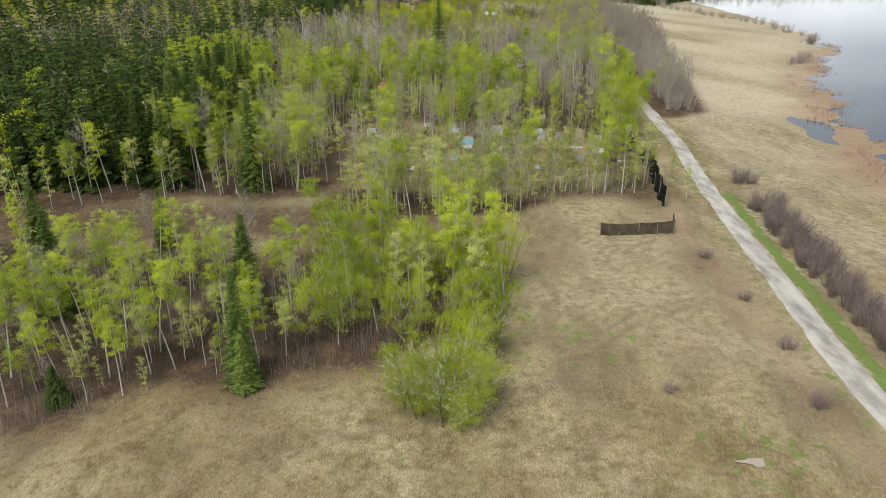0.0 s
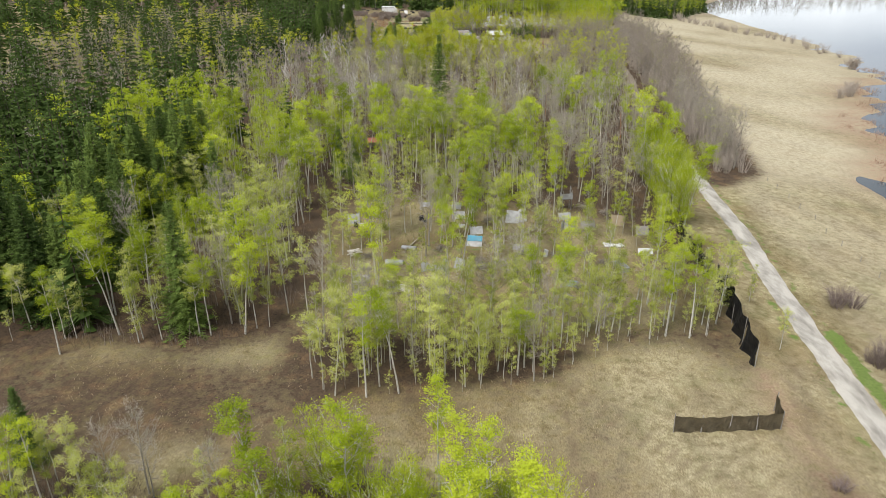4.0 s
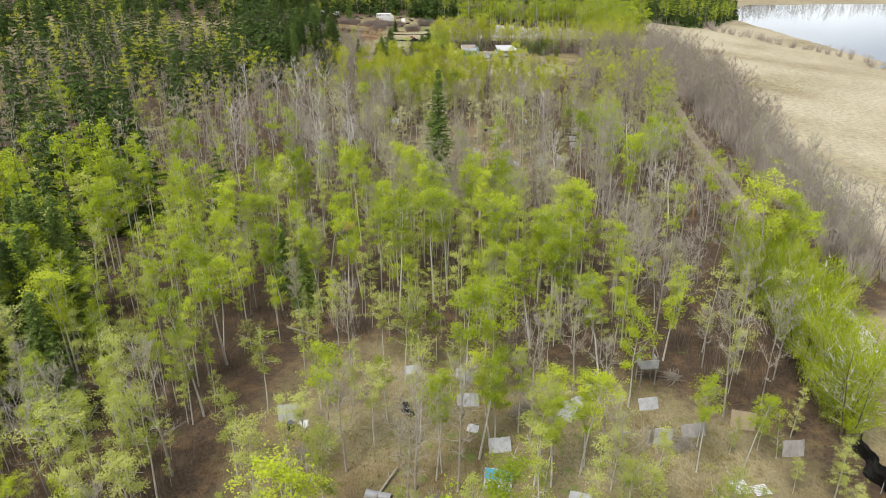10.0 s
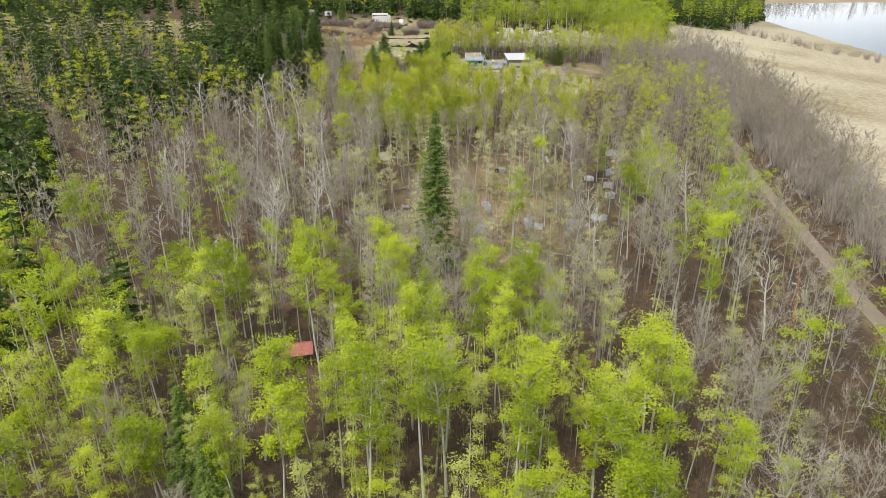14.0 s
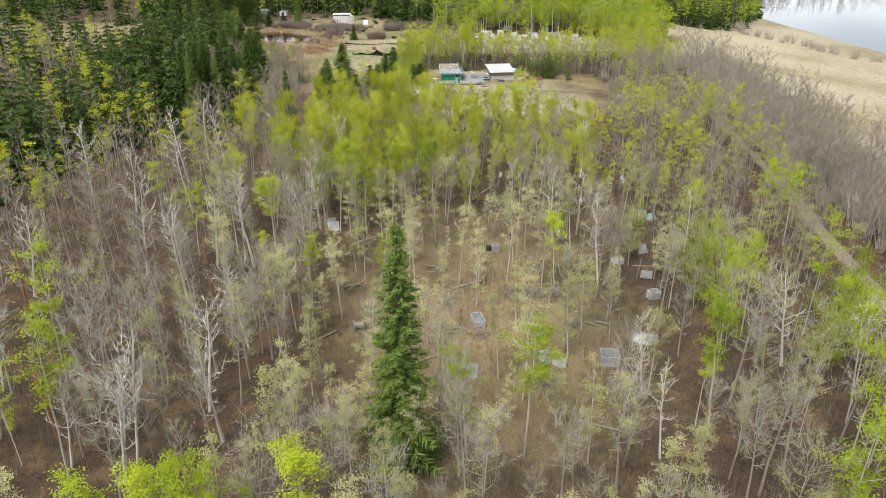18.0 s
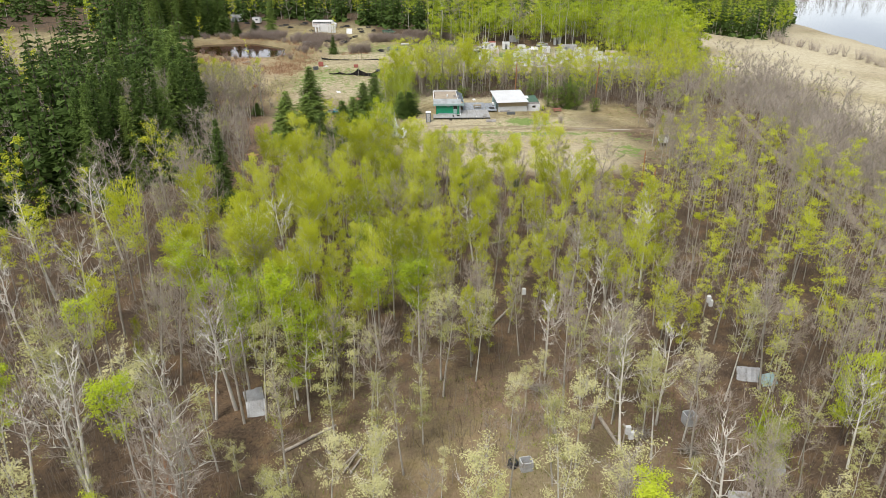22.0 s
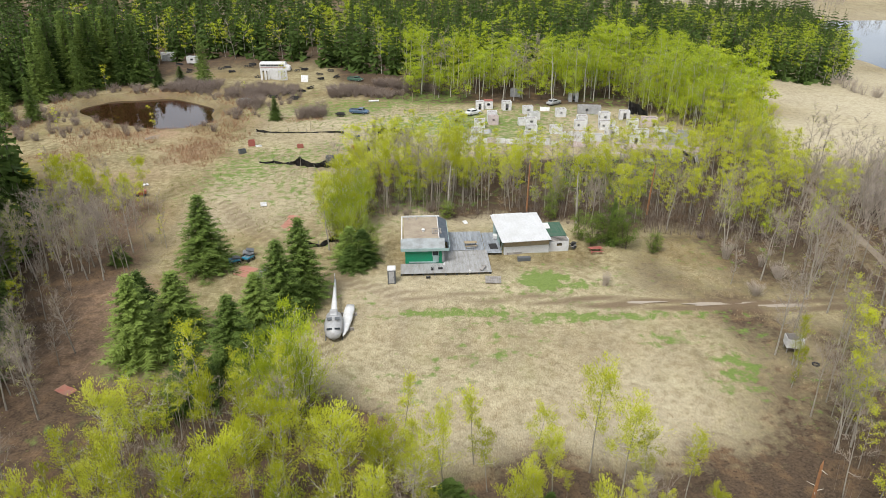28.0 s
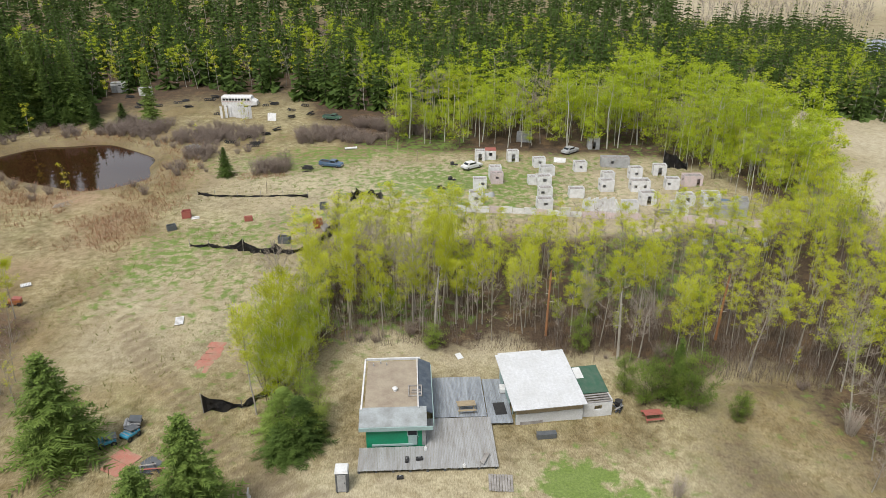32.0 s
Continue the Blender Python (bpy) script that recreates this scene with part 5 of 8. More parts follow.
sprinkle("dry_grass_tufts", "dry straw-coloured grass tufts over the meadow", [[(-75, 25), (36, 25), (36, 104), (-75, 100)], [(-6, 318), (46, 318), (58, 346), (34, 364), (0, 358), (-26, 362)]], 7000, 0.1, 0.42, 0.05, 0.5, M_STRAW, 203, lambda x, y: off_road(x, y) & ~inside(x, y, [(3, 354), (31, 354), (31, 372), (3, 372)]))
M_OLIVE = foliage("olive_grass", (0.1, 0.105, 0.03), (0.17, 0.18, 0.05), (0.26, 0.26, 0.09), 0.2)
sprinkle("olive_grass_tufts", "olive green and straw grass tufts in clearings", [PLAY, [(-12, 206), (18, 208), (34, 240), (30, 262), (-10, 262)], [(-40, 366), (-6, 372), (-6, 402), (10, 410), (66, 410), (70, 440), (10, 450), (-30, 446)]], 5000, 0.15, 0.5, 0.07, 0.5, M_OLIVE, 206, None)
sprinkle("pond_bank_brush", "rusty brown grass and brush on the pond bank", [[(-95, 414), (-46, 404), (-32, 406), (-28, 426), (-30, 440), (-36, 470), (-95, 478)]], 6500, 0.3, 1.3, 0.07, 0.35, M_RUSTBRUSH, 204, lambda x, y: pond_depth(x, y) > 1.12)
RUSTY = ((-39, 415, 10, 13), (-52, 427, 14, 6), (-18, 441, 6, 5))


def rusty_place(x, y):
    """Ragged patches of rust-brown grass near the pond."""
    e = np.min([((x - cx) / rx) ** 2 + ((y - cy) / ry) ** 2 for cx, cy, rx, ry in RUSTY], axis=0)
    return (pond_depth(x, y) > 1.12) & (e + 1.1 * patchy(x, y, 1.5, 65) < 1.15)


sprinkle("rusty_grass", "ragged rust-brown dry grass beside the pond", [[(-70, 398), (-10, 398), (-10, 448), (-70, 448)]], 15000, 0.25, 0.9, 0.07, 0.45, M_RUSTBRUSH, 207, rusty_place, heads=2)
sprinkle("shore_reeds", "pinkish dry reeds along the lake shore", [[(70, 60), (110, 60), (145, 250), (175, 320), (150, 320), (100, 220), (76, 140)]], 9000, 0.5, 1.5, 0.09, 0.25, M_REED, 205, lambda x, y: (x < shore(y) - 0.5) & (x > shore(y) - 11))

# ---- tools for built things ----
def box(bm, cx, cy, cz, sx, sy, sz, turn=None, ch=0.012):
    """A block with chamfered edges, centred at c; turn: a matrix applied afterwards."""
    r = bmesh.ops.create_cube(bm, size=1.0, matrix=Matrix.Translation((cx, cy, cz)) @ Matrix.Diagonal((sx, sy, sz, 1)))
    ch = min(ch, 0.3 * min(sx, sy, sz))
    es = list({e for v in r["verts"] for e in v.link_edges})
    r2 = bmesh.ops.bevel(bm, geom=es, offset=ch, segments=1, affect="EDGES")
    vs = list({v for f in r2["faces"] for v in f.verts})
    if turn is not None:
        bmesh.ops.transform(bm, matrix=turn, verts=vs)
    return vs


def rod(bm, a, b, r0, r1=None, n=6):
    """A round or polygonal bar from a to b."""
    a, b = Vector(a), Vector(b)
    d = b - a
    q = d.to_track_quat("Z", "Y").to_matrix().to_4x4()
    bmesh.ops.create_cone(bm, cap_ends=True, segments=n, radius1=r0, radius2=r0 if r1 is None else r1, depth=d.length, matrix=Matrix.Translation((a + b) / 2) @ q)


def tyre_ring(bm, m, R=0.31, r=0.11, n=14, k=7):
    vs = [[bm.verts.new(m @ Vector(((R + r * math.cos(b)) * math.cos(a), (R + r * math.cos(b)) * math.sin(a), r * 0.9 * math.sin(b)))) for b in (2 * math.pi * j / k for j in range(k))] for a in (2 * math.pi * i / n for i in range(n))]
    for i in range(n):
        for j in range(k):
            bm.faces.new((vs[i][j], vs[(i + 1) % n][j], vs[(i + 1) % n][(j + 1) % k], vs[i][(j + 1) % k]))


def sheet(bm, w, h, thick=0.03, wave=0.0, period=0.2, bend=0.0, nu=12, nv=4, m=None, ragged=0.0, seed=1):
    """A panel in the x-z plane, standing on z=0: corrugated by wave, bowed by bend, with ragged edges; thick both ways."""
    R = random.Random(seed)
    m = m or Matrix()
    front, back = [], []
    for j in range(nv + 1):
        rf, rb = [], []
        for i in range(nu + 1):
            u, v = i / nu - 0.5, j / nv
            x, z = u * w, v * h
            if ragged and (j in (0, nv) or i in (0, nu)):
                x, z = x + R.uniform(-ragged, ragged), z + (R.uniform(-ragged, ragged) if j else 0)
            y = wave * math.sin(2 * math.pi * x / period) + bend * (4 * u * u) + bend * 0.5 * (v - 0.5) ** 2
            rf.append(bm.verts.new(m @ Vector((x, y - thick / 2, z))))
            rb.append(bm.verts.new(m @ Vector((x, y + thick / 2, z))))
        front.append(rf), back.append(rb)
    for j in range(nv):
        for i in range(nu):
            bm.faces.new((front[j][i], front[j][i + 1], front[j + 1][i + 1], front[j + 1][i]))
            bm.faces.new((back[j][i], back[j + 1][i], back[j + 1][i + 1], back[j][i + 1]))
    rim = [(0, i) for i in range(nu)] + [(j, nu) for j in range(nv)] + [(nv, nu - i) for i in range(nu)] + [(nv - j, 0) for j in range(nv)]
    for (j0, i0), (j1, i1) in zip(rim, rim[1:] + rim[:1]):
        bm.faces.new((front[j0][i0], back[j0][i0], back[j1][i1], front[j1][i1]))


def loft(bm, sections, cap=True):
    """Skin through rings of equal length."""
    rings = [[bm.verts.new(p) for p in ring] for ring in sections]
    n = len(rings[0])
    for a, b in zip(rings[:-1], rings[1:]):
        for i in range(n):
            bm.faces.new((a[i], a[(i + 1) % n], b[(i + 1) % n], b[i]))
    if cap:
        bm.faces.new(rings[0][::-1])
        bm.faces.new(rings[-1])


def part(name, bm, mat, parent, label="", soft=False):
    """Links a bmesh as one mesh object under a thing or a part."""
    me = bpy.data.meshes.new(name)
    bmesh.ops.recalc_face_normals(bm, faces=bm.faces[:])
    bm.to_mesh(me)
    bm.free()
    me.materials.append(mat)
    if soft:
        me.polygons.foreach_set("use_smooth", [True] * len(me.polygons))
    ob = new(name, me)
    ob.parent = parent
    if label:
        ob["label"] = label
    return ob


def made(fn, *a, **k):
    bm = bmesh.new()
    fn(bm, *a, **k)
    return bm


def thing(name, label, category, x, y, turn=0.0, z=None, group="", tilt=0.0):
    ob = tagged(new(name), label, category, group)
    ob.empty_display_size = 0.3
    ob.matrix_basis = pose(x, y, gz(x, y) if z is None else z, tilt, 0, turn)
    return ob


T = Matrix.Translation


def RX(a):
    return Matrix.Rotation(radians(a), 4, "X")


def RY(a):
    return Matrix.Rotation(radians(a), 4, "Y")


def RZ(a):
    return Matrix.Rotation(radians(a), 4, "Z")


M_WHITE = weathered("white_paint", (0.76, 0.76, 0.77), (0.5, 0.495, 0.48), 0.6, scale=1.6, amount=0.7)
M_SHEET = weathered("stained_pale_board", (0.52, 0.53, 0.54), (0.29, 0.285, 0.275), 0.65, scale=1.6, amount=0.8)
M_CLEAN = weathered("clean_white_paint", (0.62, 0.63, 0.64), (0.45, 0.45, 0.44), 0.55, scale=0.7, amount=0.5)
M_PINK = weathered("faded_pink_paint", (0.66, 0.54, 0.54), (0.5, 0.45, 0.44), 0.7, scale=1.2, amount=0.7)
M_GREYWOOD = weathered("weathered_wood", (0.36, 0.34, 0.32), (0.17, 0.15, 0.135), 0.85, scale=1.4, amount=0.8, grain=(1, 1, 0.3))
M_DECK = weathered("grey_deck_board", (0.37, 0.375, 0.375), (0.23, 0.215, 0.195), 0.85, scale=0.9, amount=0.75, grain=(3, 0.4, 1))
M_DECKBLUE = weathered("worn_blue_deck_board", (0.33, 0.36, 0.39), (0.17, 0.185, 0.21), 0.85, scale=1.1, amount=0.9, grain=(3, 0.35, 1))
M_LOG = bark("grey_log", (0.36, 0.32, 0.27), (0.17, 0.14, 0.11), 0.6)
M_TAN = weathered("tan_plywood", (0.36, 0.29, 0.185), (0.22, 0.18, 0.13), 0.8, scale=1.8)
M_GREEN = weathered("green_wall_paint", (0.0, 0.235, 0.115), (0.01, 0.16, 0.085), 0.55, scale=0.8, amount=0.5, bumps=0.1)
M_TEAL = weathered("pale_teal_paint", (0.3, 0.42, 0.41), (0.22, 0.28, 0.28), 0.6, scale=1.0)
M_FASCIA = weathered("grey_roof_board", (0.33, 0.36, 0.37), (0.19, 0.195, 0.19), 0.7, scale=0.9, amount=0.8)
M_GRAVELROOF = weathered("tan_gravel_roofing", (0.34, 0.29, 0.22), (0.22, 0.17, 0.13), 0.95, scale=0.8, amount=0.7, bumps=0.6)
M_BLUETAR = weathered("blue_black_roofing", (0.055, 0.075, 0.105), (0.16, 0.18, 0.2), 0.6, scale=1.6, amount=0.6)
M_METAL = weathered("white_metal_roofing", (0.6, 0.61, 0.63), (0.42, 0.42, 0.4), 0.45, scale=0.5, amount=0.4, bumps=0.05)
M_STEEL = weathered("dull_galvanised_steel", (0.45, 0.46, 0.475), (0.27, 0.26, 0.25), 0.6, 0.12, scale=1.2, amount=0.7)
M_GREENROOF = weathered("dark_green_roofing", (0.03, 0.1, 0.06), (0.1, 0.13, 0.1), 0.7, scale=1.5)
M_BLACK = weathered("black_rubber", (0.018, 0.018, 0.02), (0.05, 0.047, 0.044), 0.75, scale=3)
M_NET = weathered("black_shade_net", (0.02, 0.02, 0.022), (0.07, 0.06, 0.048), 0.9, scale=1.0)
M_RED = weathered("faded_red_plastic", (0.36, 0.1, 0.08), (0.26, 0.12, 0.09), 0.6, scale=1.5)
M_SALMON = weathered("faded_red_carpet", (0.42, 0.16, 0.12), (0.36, 0.24, 0.17), 0.95, scale=0.9, amount=0.9)
M_ORANGE = weathered("rusty_orange_paint", (0.36, 0.12, 0.035), (0.2, 0.085, 0.04), 0.7, scale=2)
M_BLUE = weathered("blue_tarpaulin", (0.04, 0.3, 0.46), (0.08, 0.24, 0.33), 0.5, scale=2)
M_NAVY = weathered("dull_blue_car_paint", (0.05, 0.11, 0.2), (0.12, 0.15, 0.19), 0.45, scale=1.5)
M_DARKGREY = weathered("dark_grey_plastic", (0.09, 0.1, 0.11), (0.15, 0.155, 0.16), 0.6, scale=2)
M_PVC = weathered("white_plastic", (0.72, 0.73, 0.74), (0.5, 0.49, 0.46), 0.45, scale=1.5, amount=0.5)
M_DARKGLASS = nodes_of("dark_window_glass")[0]
M_DARKGLASS.node_tree.nodes["Principled BSDF"].inputs["Base Color"].default_value = (0.015, 0.02, 0.024, 1)
M_DARKGLASS.node_tree.nodes["Principled BSDF"].inputs["Roughness"].default_value = 0.12

# ---- the yard: green house, deck, white shed ----
def wall(bm, x0, x1, y, z0, z1, thick, holes, along_x=True):
    """A wall with thickness between two ends; holes (a, b, low, high) go right through."""
    cuts = sorted({x0, x1, *(h[0] for h in holes), *(h[1] for h in holes)})
    for a, b in zip(cuts[:-1], cuts[1:]):
        spans, at = [], z0
        for h in sorted((h for h in holes if h[0] <= a and h[1] >= b), key=lambda h: h[2]):
            if h[2] > at:
                spans.append((at, h[2]))
            at = h[3]
        if at < z1:
            spans.append((at, z1))
        for lo, hi in spans:
            if along_x:
                box(bm, (a + b) / 2, y, (lo + hi) / 2, b - a, thick, hi - lo, ch=0.004)
            else:
                box(bm, y, (a + b) / 2, (lo + hi) / 2, thick, b - a, hi - lo, ch=0.004)


house = thing("green_house", "small flat-roofed house with bright green front wall", "house", 6.15, 359.2, z=0.0)
W, D, H = 5.35, 9.5, 3.1
part("wall", made(wall, 0, W, 0.1, -0.1, H - 0.42, 0.2, [(2.35, 3.05, 2.15, 2.5), (3.75, 4.6, 1.5, 2.35), (4.62, 5.2, 0.5, 2.4)]), M_GREEN, house, "bright green painted front wall")
part("wall", made(wall, 0, W, D - 0.1, -0.1, H, 0.2, []), M_FASCIA, house)
part("wall", made(wall, 0.2, D - 0.2, 0.1, -0.1, H - 0.4, 0.2, [(3, 4.2, 1.2, 2.2)], False), M_SALMON, house, "side wall with dull red siding")
part("wall", made(wall, 0.2, D - 0.2, W - 0.1, -0.1, H - 0.4, 0.2, [(2, 3, 0.5, 2.5), (5, 6.4, 1.2, 2.2)], False), M_TEAL, house)
part("floor_slab", made(box, W / 2, D / 2, 0.1, W - 0.4, D - 0.4, 0.5), M_GREYWOOD, house)
part("lower_trim", made(box, W / 2 - 0.3, -0.05, 0.58, W - 1.6, 0.1, 0.2), M_TEAL, house, "pale teal base board")
part("door_surround", made(box, 4.2, -0.02, 1.0, 0.8, 0.08, 1.0), M_TEAL, house)
for x0, x1, z0, z1 in ((2.35, 3.05, 2.15, 2.5), (3.75, 4.6, 1.5, 2.35)):
    bm = bmesh.new()
    for cx, cz, sx, sz in (((x0 + x1) / 2, z0, x1 - x0, 0.07), ((x0 + x1) / 2, z1, x1 - x0, 0.07), (x0, (z0 + z1) / 2, 0.07, z1 - z0), (x1, (z0 + z1) / 2, 0.07, z1 - z0)):
        box(bm, cx, 0.02, cz, sx, 0.12, sz)
    win = part("window", bm, M_TEAL, house)
    part("pane", made(box, (x0 + x1) / 2, 0.08, (z0 + z1) / 2, x1 - x0 - 0.06, 0.02, z1 - z0 - 0.06), M_DARKGLASS, win)
door = part("door", made(box, 4.91, 0.06, 1.45, 0.56, 0.06, 1.88), M_GREEN, house)
part("handle", made(rod, (4.72, 0.02, 1.4), (4.72, -0.05, 1.4), 0.03), M_STEEL, door)
part("corner_board", made(box, W - 0.12, -0.03, 1.5, 0.34, 0.1, 2.0), M_FASCIA, house)
part("roof", made(box, W / 2 - 0.35, D / 2 + 0.8, H + 0.12, W - 0.35, D - 1.9, 0.24), M_GRAVELROOF, house, "flat tan gravel roof")
bm = bmesh.new()
box(bm, -0.45, D / 2 + 0.9, H + 0.25, 0.16, D - 1.3, 0.22)
box(bm, W / 2 - 0.3, D + 0.28, H + 0.25, W + 0.1, 0.16, 0.24)
box(bm, W - 0.6, D / 2 + 0.9, H + 0.25, 0.1, D - 1.6, 0.2)
part("roof_coping", bm, M_WHITE, house, "white edge of the flat roof")
bm = bmesh.new()
loft(bm, [[(W - 0.5, 1.6, H + 0.3), (W + 0.75, 1.6, H - 0.35), (W + 0.75, 1.6, H - 0.45), (W - 0.5, 1.6, H + 0.1)], [(W - 0.5, D + 0.3, H + 0.3), (W + 0.75, D + 0.3, H - 0.35), (W + 0.75, D + 0.3, H - 0.45), (W - 0.5, D + 0.3, H + 0.1)]])
part("side_roof", bm, M_BLUETAR, house, "dark blue-black sloping roof strip")
bm = bmesh.new()
loft(bm, [[(-0.6, 1.75, H + 0.32), (-0.6, -0.3, H - 0.28), (-0.6, -0.3, H - 0.4), (-0.6, 1.75, H + 0.1)], [(W + 0.15, 1.75, H + 0.32), (W + 0.15, -0.3, H - 0.28), (W + 0.15, -0.3, H - 0.4), (W + 0.15, 1.75, H + 0.1)]])
part("front_roof", bm, M_FASCIA, house, "grey sloping front roof board with dark stains")
part("fascia", made(box, W / 2 + 0.05, -0.36, H - 0.5, W + 1.3, 0.1, 0.42), M_TEAL, house, "pale teal fascia board")
part("fascia", made(box, W + 0.78, D / 2, H - 0.5, 0.08, D - 0.2, 0.36), M_TEAL, house)
bm = bmesh.new()
for cx, cy, sx, sy in ((3.9, 4.2, 0.1, 1.6), (5.1, 4.2, 0.1, 1.6), (4.5, 3.4, 1.3, 0.1), (4.5, 5.0, 1.3, 0.1), (4.6, 3.9, 0.9, 0.12), (4.6, 4.3, 0.8, 0.12)):
    box(bm, cx, cy, H + 0.31, sx, sy, 0.12)
part("roof_hatch", bm, M_GREYWOOD, house, "open wooden hatch frame on the roof")
bm = bmesh.new()
rod(bm, (2.6, 4.4, H + 0.2), (2.6, 4.4, H + 0.5), 0.2, 0.2, 10)
rod(bm, (2.6, 4.4, H + 0.5), (2.6, 4.4, H + 0.66), 0.28, 0.1, 10)
part("roof_vent", bm, M_PVC, house, "white round roof vent")
for vx, vy in ((0.4, 8.6), (1.1, 9.0), (1.7, 8.7)):
    part("vent_pipe", made(rod, (vx, vy, H + 0.2), (vx, vy, H + 0.5), 0.06, 0.06, 8), M_STEEL, house)

shed = thing("white_shed", "long white shed with bright white metal roof", "shed", 20.2, 362.0, 6, z=0.0)
part("wall", made(wall, 0, 6.6, 0.08, -0.1, 1.25, 0.16, []), M_CLEAN, shed)
part("wall_band", made(wall, 0, 6.6, 0.1, 1.25, 2.2, 0.12, []), M_TAN, shed, "weathered tan plywood band under the eave")
part("wall", made(wall, 0, 6.6, 7.1, -0.1, 3.0, 0.16, []), M_CLEAN, shed)
part("wall", made(wall, 3.0, 7.1, 0.08, -0.1, 2.6, 0.16, [(4.5, 5.5, 0.0, 2.0)], False), M_TEAL, shed)
part("wall", made(wall, 0.2, 7.1, 6.5, -0.1, 2.4, 0.16, [], False), M_CLEAN, shed)
part("skirt_board", made(box, 1.5, -0.06, 0.2, 2.2, 0.06, 0.4), M_GREYWOOD, shed)
for py in (0.4, 1.7):
    part("post", made(rod, (0.1, py, 0), (0.1, py, 2.3), 0.07, 0.07, 6), M_TEAL, shed, "teal porch post")
bm = bmesh.new()
sheet(bm, 7.2, 8.2, 0.04, 0.012, 0.45, 0.0, 48, 6, T((3.1, -0.75, 2.32)) @ RX(-83.5))
part("roof", bm, M_METAL, shed, "bright white ribbed metal roof")
part("ridge_cap", made(box, 2.2, 7.5, 3.12, 4.6, 0.7, 0.08), M_CLEAN, shed)
for i in range(9):
    part("roof_seam", made(box, -0.1 + i * 0.8, 3.35, 2.80, 0.05, 8.0, 0.05, T((0, 3.35, 2.8)) @ RX(6.5) @ T((0, -3.35, -2.8))), M_METAL, shed)

annex = thing("shed_annex", "low annex with dark green roof and white walls", "shed", 26.9, 363.0, 6, z=0.0)
part("wall", made(wall, 0, 2.9, 0.08, -0.1, 1.5, 0.14, [(1.1, 1.9, 0.7, 1.2)]), M_CLEAN, annex)
part("wall", made(wall, 0.1, 5.2, 2.85, -0.1, 1.7, 0.14, [], False), M_CLEAN, annex)
part("wall", made(wall, 0, 2.9, 5.2, -0.1, 2.1, 0.14, []), M_GREYWOOD, annex)
part("roof", made(sheet, 2.7, 3.9, 0.05, 0.01, 0.3, 0, 16, 4, T((1.6, 1.3, 1.75)) @ RX(-82)), M_GREENROOF, annex, "dark green roofing")
part("roof_patch", made(box, 0.7, 4.2, 2.22, 0.8, 1.6, 0.04, T((0, 4.2, 2.22)) @ RX(8) @ T((0, -4.2, -2.22))), M_PVC, annex, "pale patch on the green roof")
for i in range(4):
    part("roof_slat", made(box, 1.5, 0.1 + 0.32 * i, 1.62 + 0.04 * i, 2.6, 0.2, 0.05), M_GREYWOOD, annex)
lean = thing("scrap_heap", "heap of black scrap and boards beside the annex", "scrap", 30.6, 364.3)
for i in range(7):
    part("board", made(box, random.uniform(-0.5, 0.5), random.uniform(-1.2, 0.6), 0.15 + 0.09 * i, random.uniform(0.5, 1.3), 0.16, 0.06, RZ(random.uniform(-70, 70))), random.choice([M_GREYWOOD, M_DARKGREY, M_BLACK]), lean)
part("bin", made(rod, (0.2, 0.3, 0), (0.2, 0.3, 0.75), 0.32, 0.36, 12), M_BLACK, lean)


def shelf_block(x, y, name, label, size, mat, turn=0.0, category="box"):
    ob = thing(name, label, category, x, y, turn)
    part("body", made(box, 0, 0, size[2] / 2, *size, ch=0.03), mat, ob)
    part("lid", made(box, 0, 0, size[2] + 0.03, size[0] * 1.03, size[1] * 1.05, 0.06, ch=0.02), mat, ob)
    return ob


potty = thing("portable_toilet", "grey portable toilet with white roof on dry grass", "toilet", 4.35, 354.6)
part("cabin", made(box, 0, 0, 1.02, 1.05, 1.1, 2.0, ch=0.03), M_DARKGREY, potty)
bm = bmesh.new()
loft(bm, [[(-0.58, -0.6, 2.04), (0.58, -0.6, 2.04), (0.58, 0.6, 2.04), (-0.58, 0.6, 2.04)], [(-0.5, -0.5, 2.22), (0.5, -0.5, 2.22), (0.5, 0.5, 2.22), (-0.5, 0.5, 2.22)]])
part("roof", bm, M_PVC, potty, "white moulded roof")
pd = part("door", made(box, 0, -0.57, 1.0, 0.72, 0.04, 1.75, ch=0.015), M_STEEL, potty)
part("handle", made(box, 0.26, -0.61, 1.05, 0.06, 0.05, 0.16), M_BLACK, pd)
for sx in (-0.4, 0.4):
    part("skid", made(box, sx, 0, 0.02, 0.12, 1.2, 0.1), M_BLACK, potty)
shelf_block(22.8, 360.2, "steel_tank", "long grey steel tank lying on the grass", (1.8, 0.55, 0.5), M_DARKGREY, 4, "tank")


def picnic_table(x, y, mat, label, turn=0, z=None):
    ob = thing("picnic_table", label, "table", x, y, turn, z)
    for i in range(4):
        part("plank", made(box, 0, -0.3 + 0.2 * i, 0.74, 1.8, 0.18, 0.05), mat, ob)
    for s in (-1, 1):
        part("bench_plank", made(box, 0, s * 0.7, 0.45, 1.8, 0.26, 0.05), mat, ob)
        part("leg_frame", made(rod, (s * 0.7, -0.6, 0), (s * 0.7, 0.3, 0.72), 0.045, 0.045, 4), mat, ob)
        part("leg_frame", made(rod, (s * 0.7, 0.6, 0), (s * 0.7, -0.3, 0.72), 0.045, 0.045, 4), mat, ob)
    return ob


